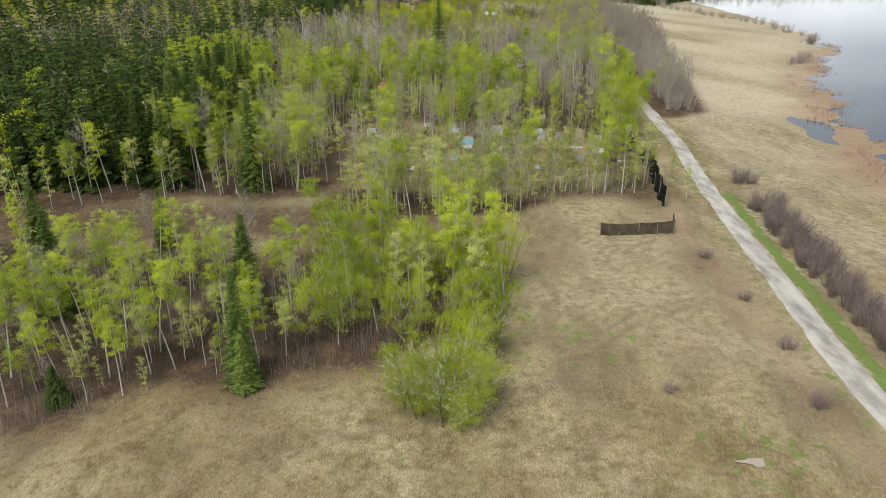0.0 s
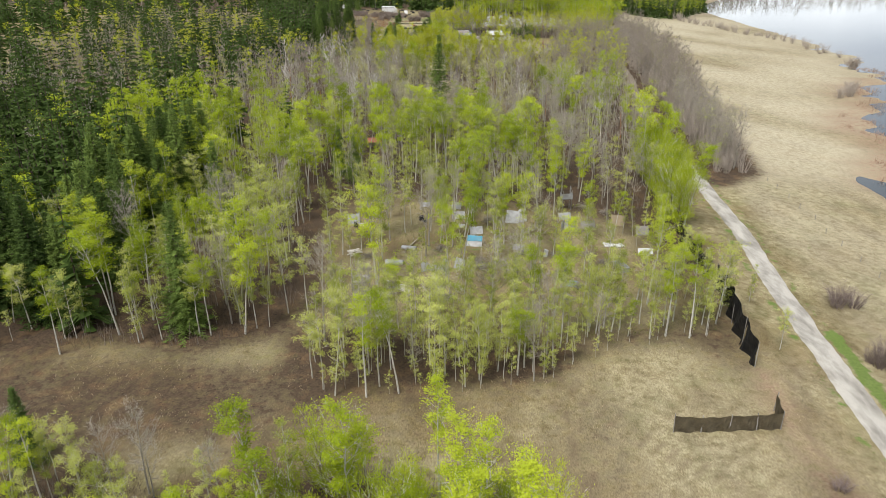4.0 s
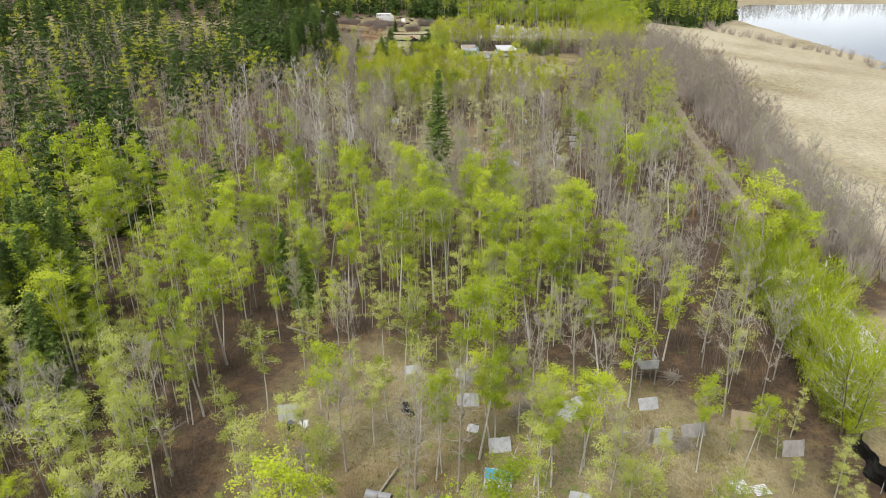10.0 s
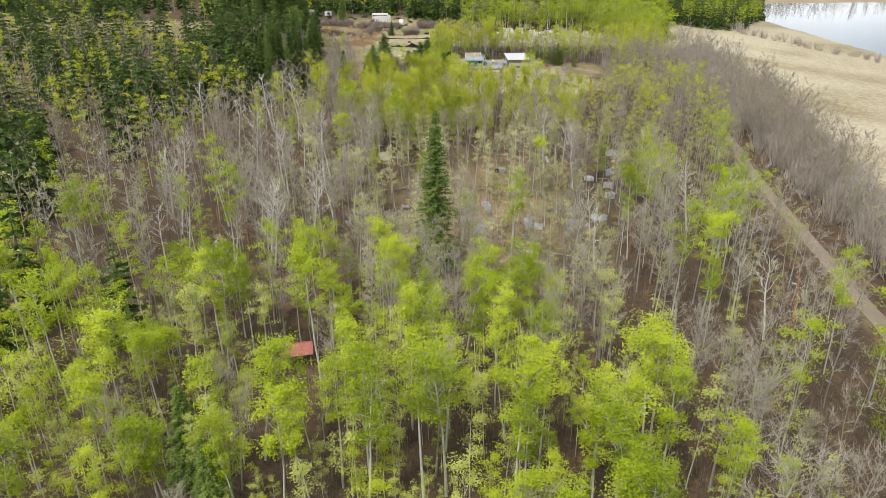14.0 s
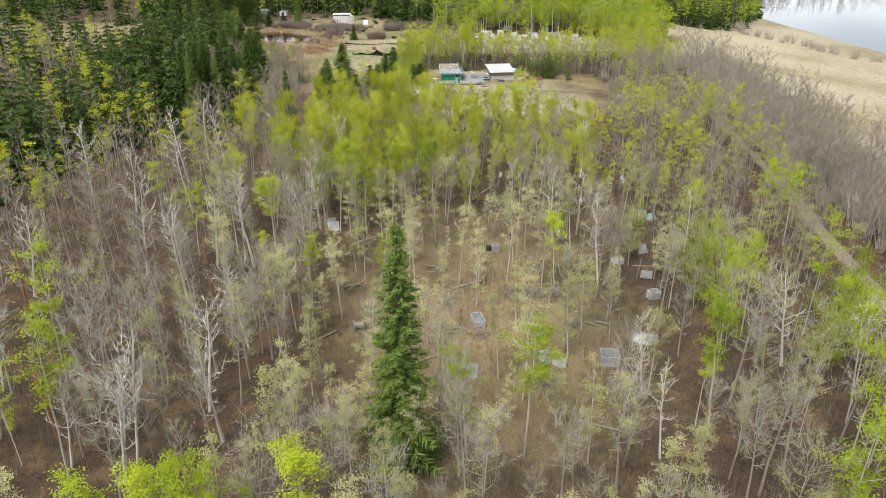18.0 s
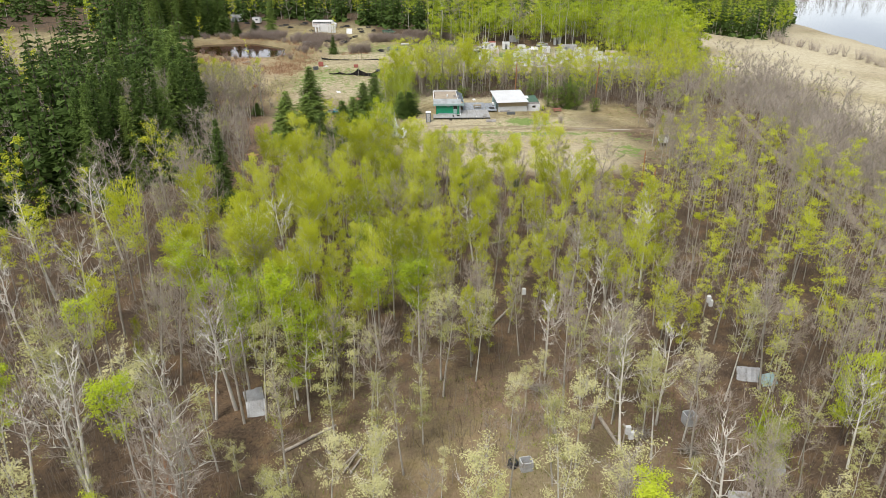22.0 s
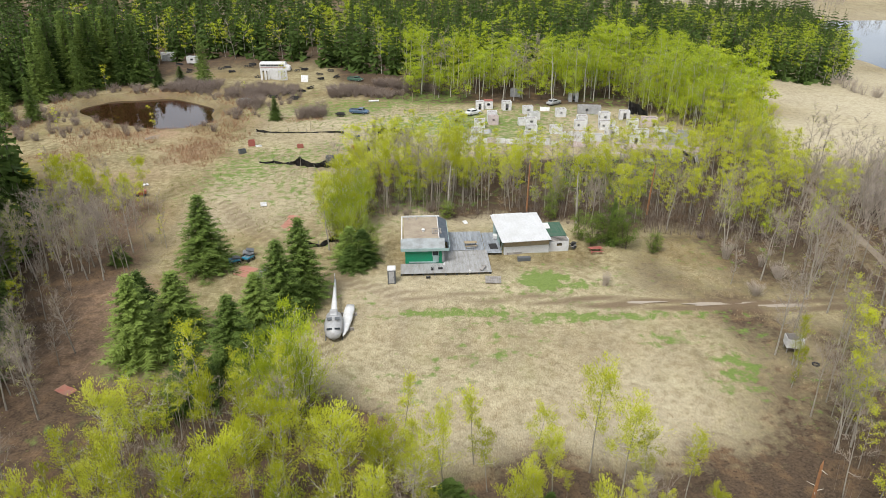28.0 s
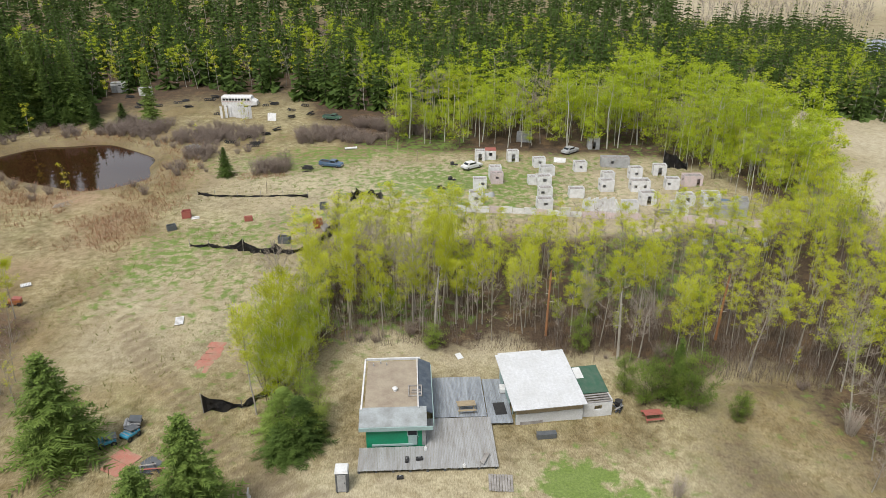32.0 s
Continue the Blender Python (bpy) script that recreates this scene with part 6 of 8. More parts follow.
picnic_table(33.6, 362.6, M_RED, "faded red wooden picnic table on dry grass", 5)
picnic_table(15.6, 364.1, M_TAN, "pale wooden picnic table on the deck", 3, 0.47)
mat_ob = thing("rubber_mat", "dark rubber mat lying on the deck", "mat", 18.9, 364.1, 4, 0.475)
part("mat", made(box, 0, 0, 0.015, 1.15, 1.9, 0.03), M_BLACK, mat_ob)
for x, y, t in ((9.8, 357.1, 88), (10.9, 357.2, 5), (9.2, 355.4, 3)):
    c = thing("black_case", "small black case standing on grey deck boards", "case", x, y, t, 0.47 if y > 356 else None)
    part("body", made(box, 0, 0, 0.14, 0.6, 0.3, 0.28, ch=0.03), M_BLACK, c)
    part("handle", made(box, 0, 0, 0.31, 0.2, 0.05, 0.06), M_STEEL, c)
for x, y in ((11.5, 358.5), (14.8, 356.1)):
    c = thing("white_jug", "white plastic jug standing on the deck", "jug", x, y, 20, 0.47)
    part("body", made(rod, (0, 0, 0), (0, 0, 0.26), 0.15, 0.13, 10), M_PVC, c)
    part("cap", made(rod, (0, 0, 0.26), (0, 0, 0.36), 0.06, 0.05, 8), M_PVC, c)
c = thing("fallen_bench", "weathered board seat leaning on the deck", "bench", 16.6, 356.9, 65, 0.47)
part("seat", made(box, 0, 0, 0.3, 1.5, 0.35, 0.06, RX(20)), M_GREYWOOD, c)
for s in (-0.5, 0.5):
    part("leg", made(box, s, 0.05, 0.16, 0.08, 0.3, 0.3), M_GREYWOOD, c)
c = thing("white_tub", "white washing tub by the shed door", "tub", 19.5, 366.9, 0, 0.47)
part("basin", made(box, 0, 0, 0.35, 0.6, 0.9, 0.5, ch=0.06), M_PVC, c)
part("stand", made(box, 0, 0, 0.07, 0.5, 0.8, 0.12), M_GREYWOOD, c)
c = thing("fallen_signboard", "white board lying on the ground behind the deck", "board", 15.6, 374.2, 25)
part("panel", made(box, 0, 0, 0.12, 0.7, 0.9, 0.06, RX(12)), M_PVC, c)
c = thing("plank_platform", "small low platform of pale planks", "platform", 17.8, 354.3, -5)
for i in range(9):
    part("plank", made(box, -0.95 + 0.235 * i, random.uniform(-0.05, 0.05), 0.14, 0.2, 2.0, 0.06), M_GREYWOOD, c)
for yy in (-0.7, 0.7):
    part("joist", made(box, 0, yy, 0.05, 2.0, 0.1, 0.12), M_GREYWOOD, c)


# helicopter hulk and white hull beside it
heli = thing("helicopter_hulk", "stripped grey helicopter cabin with long tail boom", "helicopter", -2.1, 342.3, 4)
ring = lambda y, w, h, z, k=10: [(w * math.cos(2 * math.pi * i / k), y, z + h * math.sin(2 * math.pi * i / k)) for i in range(k)]
part("cabin", made(loft, [ring(-2.3, 0.35, 0.3, 0.75), ring(-1.9, 0.85, 0.6, 0.85), ring(-1.0, 1.08, 0.85, 1.0), ring(0.4, 1.1, 0.95, 1.1), ring(1.5, 0.95, 0.85, 1.2), ring(2.2, 0.4, 0.4, 1.4)]), M_STEEL, heli, "dull grey cabin shell", True)
part("tail_boom", made(loft, [ring(2.0, 0.42, 0.4, 1.45, 8), ring(5.5, 0.26, 0.24, 1.6, 8), ring(9.8, 0.13, 0.12, 1.75, 8)]), M_CLEAN, heli, "long tapering pale tail boom", True)
part("tail_fin", made(box, 0, 9.4, 2.2, 0.08, 0.7, 1.1, ch=0.03), M_STEEL, heli)
for s in (-1, 1):
    part("window_opening", made(box, s * 0.45, -1.55, 1.4, 0.6, 0.5, 0.2, T((s * 0.45, -1.55, 1.4)) @ RX(-42) @ T((-s * 0.45, 1.55, -1.4))), M_DARKGLASS, heli)
    part("roof_panel", made(box, s * 0.45, -0.2, 1.98, 0.55, 0.6, 0.05), M_DARKGREY, heli)
    part("skid", made(rod, (s * 0.95, -1.8, 0.08), (s * 0.95, 1.8, 0.08), 0.06), M_DARKGREY, heli)
    for yy in (-0.9, 0.9):
        part("strut", made(rod, (s * 0.95, yy, 0.08), (s * 0.5, yy, 0.6), 0.05), M_DARKGREY, heli)
part("engine_cover", made(box, 0, 1.1, 2.0, 0.9, 1.3, 0.35, ch=0.1), M_STEEL, heli)
hull = thing("white_hull", "white pointed boat hull lying beside the helicopter", "boat", -0.75, 344.3, -3)
hr = lambda y, w, h: [(-w, y, 0.45), (-w * 0.9, y, 0.45 + h * 0.7), (0, y, 0.45 + h), (w * 0.9, y, 0.45 + h * 0.7), (w, y, 0.45), (0, y, 0.38)]
part("hull", made(loft, [hr(-3.6, 0.05, 0.1), hr(-2.4, 0.4, 0.3), hr(0, 0.62, 0.4), hr(2.4, 0.62, 0.4), hr(3.3, 0.5, 0.3)]), M_PVC, hull, "", True)
for yy in (-1.6, 1.8):
    part("trestle", made(box, 0, yy, 0.2, 1.9, 0.12, 0.42), M_GREYWOOD, hull)
crate = thing("raised_crate", "white open crate raised on posts at the wood's edge", "crate", 49.3, 336.4, -12)
part("front", made(box, 0, -0.7, 1.25, 1.7, 0.06, 1.1), M_WHITE, crate)
part("back", made(box, 0, 0.7, 1.25, 1.7, 0.06, 1.1), M_GREYWOOD, crate)
for s in (-1, 1):
    part("side", made(box, s * 0.85, 0, 1.25, 0.06, 1.4, 1.1), M_WHITE, crate)
    for yy in (-0.6, 0.6):
        part("post", made(rod, (s * 0.75, yy, 0), (s * 0.75, yy, 0.8), 0.06, 0.06, 5), M_GREYWOOD, crate)
part("base", made(box, 0, 0, 0.72, 1.7, 1.4, 0.06), M_DARKGREY, crate)


c = thing("tyre_stack", "single old black tyre on the grass", "tyres", 50.4, 333.4)
part("tyre", made(tyre_ring, T((0, 0, 0.1))), M_BLACK, c, "", True)
# parked wrecks and scrap by the track
def tipped_cart(x, y, turn, mat, label):
    ob = thing("utility_cart", label, "cart", x, y, turn)
    part("bed", made(box, 0, 0, 0.55, 1.5, 1.1, 0.28, ch=0.05), mat, ob)
    part("cover", made(box, 0.1, 0, 0.95, 1.1, 1.0, 0.08, RY(12)), M_DARKGREY, ob)
    for sx in (-0.5, 0.5):
        for sy in (-0.55, 0.55):
            part("wheel", made(tyre_ring, T((sx, sy, 0.28)) @ RX(90), 0.2, 0.08, 12, 6), M_BLACK, ob)
    for i in range(4):
        part("rib", made(box, -0.5 + 0.33 * i, 0, 0.72, 0.06, 1.1, 0.1), M_STEEL, ob)
    return ob


tipped_cart(-17.6, 361.0, 25, M_BLUE, "blue utility cart with grey cover on dry grass")
tipped_cart(-15.9, 362.0, 60, M_BLUE, "small blue trailer with ribbed bed")
tipped_cart(-16.2, 363.6, 10, M_STEEL, "grey frame trailer beside blue carts")


def carpet(name, x, y, w, d, turn, mat, label, category="carpet"):
    ob = thing(name, label, category, x, y, turn)
    n = max(1, int(d / 1.2))
    for i in range(n):
        part("strip", made(sheet, w * random.uniform(0.85, 1.05), d / n * 0.94, 0.03, 0.015, 0.9, 0.0, 8, 3, T((random.uniform(-0.15, 0.15), -d / 2 + i * d / n, 0.05)) @ RX(-90), 0.08, i), mat, ob)
    return ob


carpet("red_carpet", -12.1, 375.6, 1.9, 6.2, -8, M_SALMON, "row of faded red mats on the grass")
carpet("red_carpet", -15.6, 358.6, 2.6, 3.0, -30, M_SALMON, "torn faded red tarpaulin on the ground", "tarpaulin")
carpet("black_tarp", -13.0, 357.8, 1.8, 2.6, -35, M_DARKGREY, "crumpled dark tarpaulin with boards", "tarpaulin")
scrap = thing("scrap_boards", "pile of boards and dark scrap on red tarpaulin", "scrap", -12.6, 357.2, -30)
for i in range(6):
    part("board", made(box, random.uniform(-0.4, 0.4), random.uniform(-0.6, 0.6), 0.12 + 0.07 * i, random.uniform(1.0, 2.2), 0.15, 0.05, RZ(random.uniform(-40, 40))), random.choice([M_GREYWOOD, M_RED, M_BLACK]), scrap)
def pallet(x, y, turn, label="white slatted pallet lying on the grass", size=(1.0, 2.0), mat=None):
    ob = thing("pallet", label, "pallet", x, y, turn)
    n = 7
    for i in range(n):
        part("slat", made(box, 0, -size[1] / 2 + size[1] * (i + 0.5) / n, 0.16, size[0], size[1] / n * 0.72, 0.03), mat or M_WHITE, ob)
    for s in (-0.45, 0, 0.45):
        part("runner", made(box, s * size[0], 0, 0.08, 0.08, size[1], 0.14), mat or M_GREYWOOD, ob)
    return ob


pallet(-17.7, 383.6, 12)
pallet(-40.7, 393.8, -60, "small white pallet in brown grass", (1.0, 1.3))
junk = thing("orange_machine", "rusty orange machine frame among scrap", "machine", -39.4, 388.4, 10)
part("frame", made(box, 0, 0, 0.5, 1.6, 0.9, 0.6, ch=0.05), M_ORANGE, junk)
part("deck", made(box, 0.2, 0, 0.95, 1.0, 0.8, 0.2, RY(10)), M_RED, junk)
for s in (-0.6, 0.6):
    part("wheel", made(tyre_ring, T((s, -0.5, 0.25)) @ RX(90), 0.18, 0.08, 12, 6), M_BLACK, junk)
pole = thing("timber_pole", "leaning grey timber pole beside the poplars", "pole", -5.1, 373.5, 0)
part("shaft", made(rod, (0, 0, 0), (0.3, 0.2, 4.2), 0.11, 0.08, 7), M_GREYWOOD, pole)
part("crossbar", made(rod, (-0.3, 0.1, 3.2), (0.7, 0.1, 3.3), 0.05, 0.05, 5), M_GREYWOOD, pole)


# ---- black shade netting on posts ----
def net_fence(posts, heights, label, sag=0.25, loose=0.12, seed=3, mat=None):
    """Netting hung from post to post; heights: its top at each post. Every panel is a part."""
    R = random.Random(seed)
    x0, y0 = posts[0]
    ob = thing("net_fence", label, "fence", x0, y0)
    base = Vector((x0, y0, gz(x0, y0)))
    for (x, y), h in zip(posts, heights):
        z = gz(x, y)
        part("post", made(rod, Vector((x, y, z - 0.2)) - base, Vector((x + R.uniform(-0.12, 0.12), y + R.uniform(-0.12, 0.12), z + max(h, 0.9) + 0.25)) - base, 0.05, 0.04, 5), M_GREYWOOD, ob)
    for k in range(len(posts) - 1):
        (ax, ay), (bx, by) = posts[k], posts[k + 1]
        d = Vector((bx - ax, by - ay, 0))
        side_v = Vector((-d.y, d.x, 0)).normalized()
        bm = bmesh.new()
        nu, nv, grid = 10, 5, []
        for i in range(nu + 1):
            u = i / nu
            x, y = ax + d.x * u, ay + d.y * u
            top = heights[k] + (heights[k + 1] - heights[k]) * u - sag * 4 * u * (1 - u)
            col = []
            for j in range(nv + 1):
                v = j / nv
                off = loose * math.sin(u * 9 + k * 2 + v * 3) * (1 - 0.5 * v) + 0.3 * loose * R.uniform(-1, 1)
                col.append(bm.verts.new(Vector((x, y, gz(x, y) + 0.02 + max(top, 0.1) * v)) + side_v * off - base))
            grid.append(col)
        faces = [bm.faces.new((grid[i][j], grid[i + 1][j], grid[i + 1][j + 1], grid[i][j + 1])) for i in range(nu) for j in range(nv)]
        bmesh.ops.solidify(bm, geom=faces, thickness=0.025)
        part("net_panel", bm, mat or M_NET, ob)
    return ob


net_fence([(21.6, 88.8), (24.2, 88.8), (26.8, 88.8), (29.4, 88.8), (31.7, 88.9), (32.4, 92.0)], [1.9, 1.7, 1.75, 1.7, 1.95, 2.0], "brown-black shade-net wall on wooden posts in the meadow", 0.06, mat=weathered("straw_brown_net", (0.2, 0.165, 0.105), (0.09, 0.075, 0.05), 0.9, scale=1.2))
net_fence([(33.6, 99.6), (33.9, 104), (34.6, 109), (35.6, 114), (36.0, 119)], [3.0, 3.7, 3.9, 3.7, 3.1], "sagging black shade netting along the play field", 0.2, 0.3, 4)
net_fence([(36.4, 121.6), (36.1, 127), (36.2, 132), (36.8, 137)], [2.6, 3.0, 2.8, 2.4], "torn black netting hanging beside trees", 0.5, 0.5, 5)
net_fence([(39.0, 141), (39.4, 146), (40.0, 150)], [2.2, 2.5, 2.0], "black netting between trees by the road", 0.4, 0.5, 6)
net_fence([(-10.0, 365.2), (-6.5, 366.0), (-4.0, 368.0), (-3.0, 371.0)], [2.2, 0.5, 1.4, 1.8], "drooping black netting on a post by the yard", 0.15, 0.3, 7)
net_fence([(-22.5, 405.7), (-19.5, 405.2), (-16.4, 404.6), (-14.2, 403.6), (-11.4, 402.5), (-9.2, 402.4), (-6.8, 402.2), (-3.6, 404.2), (-2.2, 408), (-1.2, 413)], [0.5, 0.7, 0.5, 2.0, 0.9, 1.6, 0.6, 1.4, 1.8, 1.6], "collapsing black netting across the far field", 0.3, 0.3, 8)
net_fence([(-27.4, 428.5), (-24, 427.4), (-20, 427.2), (-16, 427.0), (-12, 426.8), (-7.5, 426.2)], [0.7, 0.35, 0.3, 0.25, 0.25, 0.6], "low black netting lying along the field", 0.05, 0.3, 9)
net_fence([(0.4, 423.5), (0.9, 426.5), (3.6, 427.2), (5.4, 424.6)], [1.9, 1.6, 1.0, 1.8], "black netting hung on poles near trees", 0.8, 0.4, 10)

# weathered timbers, low netting and a red mat beside the spruce row
for x0, y0, x1, y1, w in ((-9.7, 340.2, -7.0, 345.6, 0.22), (-9.0, 340.0, -6.6, 345.0, 0.18), (-10.6, 337.0, -9.6, 339.6, 0.2), (-14.2, 336.6, -15.0, 331.4, 0.2)):
    beam = thing("timber_beam", "long weathered brown timber lying beside spruces", "timber", x0, y0)
    zb = gz(x0, y0)
    part("beam", made(rod, (0, 0, w * 0.5), (x1 - x0, y1 - y0, gz(x1, y1) - zb + w * 0.5), w * 0.6, w * 0.55, 6), M_BROWNTWIG, beam)
net_fence([(-15.6, 327.0), (-15.0, 330.0), (-14.6, 333.4), (-14.4, 337.6)], [0.45, 0.2, 0.35, 0.25], "low black netting collapsed beside the trail", 0.05, 0.35, 21)
carpet("red_carpet", -28.5, 332.8, 1.4, 2.2, 60, M_SALMON, "small faded red mat on brown litter")

# ---- paintball props in the woods ----
def leaning_sheet(x, y, w, h, turn, lean_deg, mat, label, wave=0.02, bend=0.1, props=2, name="leaning_sheet"):
    """A metal or plywood sheet propped at a slant on sticks."""
    ob = thing(name, label, "barricade", x, y, turn)
    part("panel", made(sheet, w, h, 0.03, wave, 0.22, bend, 14, 4, RX(-lean_deg), 0.04, int(x * 10)), mat, ob)
    top = h * math.cos(radians(lean_deg))
    back = h * math.sin(radians(lean_deg))
    for i in range(props):
        px = (i - (props - 1) / 2) * w * 0.6
        part("prop", made(rod, (px, back + 0.5, 0), (px, back * 0.92, top * 0.95), 0.04, 0.03, 5), M_LOG, ob)
    return ob


def log_pile(x, y, turn, n, label, length=2.6, mat=None):
    ob = thing("log_pile", label, "logs", x, y, turn)
    R = random.Random(int(x * 7 + y))
    for i in range(n):
        z = 0.1 + 0.75 * (i / n) * R.uniform(0.6, 1.0)
        a = R.uniform(-22, 22)
        l = length * R.uniform(0.6, 1.1)
        m = T((R.uniform(-0.3, 0.3), R.uniform(-0.7, 0.7) * (1 - 0.5 * i / n), z)) @ RZ(a) @ RY(R.uniform(-9, 9))
        part("log", made(rod, m @ Vector((-l / 2, 0, 0)), m @ Vector((l / 2, 0, 0)), R.uniform(0.06, 0.11), R.uniform(0.04, 0.08), 6), mat or M_LOG, ob)
    return ob


def brush_pile(x, y, label="tangled heap of dead grey branches", n=60, size=1.3):
    R = np.random.RandomState(int(abs(x * 13 + y * 7)))
    ob = thing("brush_pile", label, "branches", x, y)
    g = Geo()
    for k in range(n):
        a, r = R.uniform(0, 6.28), R.uniform(0, 0.7) * size
        c = np.array([math.cos(a) * r, math.sin(a) * r, R.uniform(0.08, 0.55) * size * (1 - r / size * 0.7)])
        d = R.normal(size=3) * np.array([1, 1, 0.35])
        d = d / np.linalg.norm(d) * R.uniform(0.4, 0.9) * size
        g.tube([c - d, c + R.normal(size=3) * 0.06, c + d], [0.03, 0.025, 0.008], 3, 0)
    v, t, mi = g.arrays()
    v[:, 2] = np.maximum(v[:, 2], 0.02)
    p = new("branch_tangle", mesh_from("branch_tangle", v, t, [M_LOG]))
    p.parent = ob
    p["kind"] = "stuff"
    return ob


def tyre_stack(x, y, n, turn=0, label="stack of old black tyres"):
    ob = thing("tyre_stack", label, "tyres", x, y, turn)
    R = random.Random(int(x * 11 + y))
    for i in range(n):
        part("tyre", made(tyre_ring, T((R.uniform(-0.06, 0.06), R.uniform(-0.06, 0.06), 0.11 + 0.2 * i)) @ RX(R.uniform(-5, 5))), M_BLACK, ob, "", True)
    return ob


def tyre_row(x, y, n, turn, label="row of old black tyres set upright in the ground"):
    ob = thing("tyre_row", label, "tyres", x, y, turn)
    R = random.Random(int(x * 11 + y))
    for i in range(n):
        part("tyre", made(tyre_ring, T(((i - n / 2) * 0.5, R.uniform(-0.3, 0.3), 0.3)) @ RZ(R.uniform(-40, 40)) @ RX(R.uniform(30, 95))), M_BLACK, ob, "", True)
    return ob


def open_crate(x, y, w, d, h, turn, mat, label, inner=None, category="crate", name="open_crate"):
    """An open-topped box with four thick walls."""
    ob = thing(name, label, category, x, y, turn)
    for sx in (-1, 1):
        part("side", made(box, sx * w / 2, 0, h / 2, 0.09, d, h * random.uniform(0.92, 1.0)), mat, ob)
    for sy in (-1, 1):
        part("end", made(box, 0, sy * d / 2, h / 2, w - 0.1, 0.09, h * random.uniform(0.92, 1.0)), mat, ob)
    part("base", made(box, 0, 0, 0.05, w - 0.1, d - 0.1, 0.1), inner or M_DARKGREY, ob)
    return ob


def cable_spool(x, y, r, w, turn, label="grey wooden cable spool on its side"):
    ob = thing("cable_spool", label, "spool", x, y, turn)
    for s in (-1, 1):
        part("flange", made(rod, (s * w / 2 - 0.03, 0, r), (s * w / 2 + 0.03, 0, r), r, r, 18), M_GREYWOOD, ob)
    part("drum", made(rod, (-w / 2, 0, r), (w / 2, 0, r), r * 0.55, r * 0.55, 14), M_GREYWOOD, ob)
    return ob


def culvert(x, y, r, l, turn, mat, label):
    ob = thing("half_pipe", label, "barricade", x, y, turn)
    bm = bmesh.new()
    outer, inner = [], []
    n, k = 12, 24
    for j in range(k + 1):
        xx = (j / k - 0.5) * l
        rr = r + 0.02 * math.sin(j * math.pi / 1.0 * 0.9)
        outer.append([bm.verts.new((xx, rr * math.cos(math.pi * i / n), rr * math.sin(math.pi * i / n))) for i in range(n + 1)])
        inner.append([bm.verts.new((xx, (rr - 0.04) * math.cos(math.pi * i / n), (rr - 0.04) * math.sin(math.pi * i / n))) for i in range(n + 1)])
    for j in range(k):
        for i in range(n):
            bm.faces.new((outer[j][i], outer[j][i + 1], outer[j + 1][i + 1], outer[j + 1][i]))
            bm.faces.new((inner[j][i], inner[j + 1][i], inner[j + 1][i + 1], inner[j][i + 1]))
        for i in (0, n):
            bm.faces.new((outer[j][i], inner[j][i], inner[j + 1][i], outer[j + 1][i]))
    for j in (0, k):
        for i in range(n):
            bm.faces.new((outer[j][i], outer[j][i + 1], inner[j][i + 1], inner[j][i]))
    part("shell", bm, mat, ob, "", True)
    for s in (-0.4, 0.4):
        part("chock", made(box, s * l, -r - 0.05, 0.08, 0.5, 0.12, 0.14), M_LOG, ob)
    return ob


# first play field
tarp = leaning_sheet(4.5, 132.2, 2.3, 1.7, -10, 32, M_SHEET, "slanting board half bright blue and half white on sticks", 0.0, 0.02, 3, "blue_board")
part("blue_half", made(box, 0, 0, 0, 2.28, 0.04, 0.84, T((0, 0.62, 1.1)) @ RX(-32)), M_BLUE, tarp, "bright blue upper half")
for x, y, w, h, t, l, mat, lab, wv in (
        (-14.6, 140.9, 1.9, 1.7, 12, 28, M_STEEL, "dented corrugated steel sheet propped upright", 0.03),
        (1.9, 123.9, 1.6, 1.6, -35, 25, M_STEEL, "grey metal sheet propped beside an aspen", 0.02),
        (5.1, 136.8, 2.0, 1.3, 8, 38, M_SHEET, "white sheet slanting against aspen trunks", 0.0),
        (2.6, 139.6, 1.1, 0.8, -20, 62, M_SHEET, "small white panel lying at a slant", 0.0),
        (2.4, 143.5, 2.1, 1.3, 3, 40, M_STEEL, "pale corrugated panel on short posts", 0.02),
        (2.0, 147.9, 1.7, 1.2, -12, 30, M_SHEET, "white plywood panel among trees", 0.0),
        (-3.2, 149.0, 1.8, 1.0, 10, 55, M_STEEL, "low grey sheet at the field's edge", 0.02),
        (11.0, 141.2, 2.3, 2.1, -18, 22, M_SHEET, "large white sheet hanging beside aspens", 0.0),
        (12.9, 141.6, 1.4, 2.2, 28, 12, M_CLEAN, "white upright sheet tied to a tree", 0.0),
        (20.0, 143.0, 2.0, 1.2, 10, 35, M_STEEL, "curved pale metal sheet on the ground", 0.0),
        (29.6, 129.1, 2.2, 1.1, -4, 50, M_CLEAN, "white triangular sheet low on the ground", 0.0),
        (27.8, 140.0, 2.2, 1.8, -14, 15, M_TAN, "tan plywood barricade under trees", 0.0),
        (31.0, 136.4, 2.0, 1.5, 4, 20, M_GREYWOOD, "grey board barricade at the field's edge", 0.0),
        (23.0, 138.8, 2.4, 1.3, 12, 30, M_GREYWOOD, "weathered plank screen under aspens", 0.0)):
    leaning_sheet(x, y, w, h, t, l, mat, lab, wv, 0.06, 2)
c = thing("black_barrel", "black plastic barrel beside a steel sheet", "barrel", -14.2, 139.7)
part("barrel", made(rod, (0, 0, 0), (0, 0, 0.85), 0.29, 0.29, 14), M_BLACK, c)
part("rim", made(rod, (0, 0, 0.82), (0, 0, 0.88), 0.31, 0.31, 14), M_DARKGREY, c)
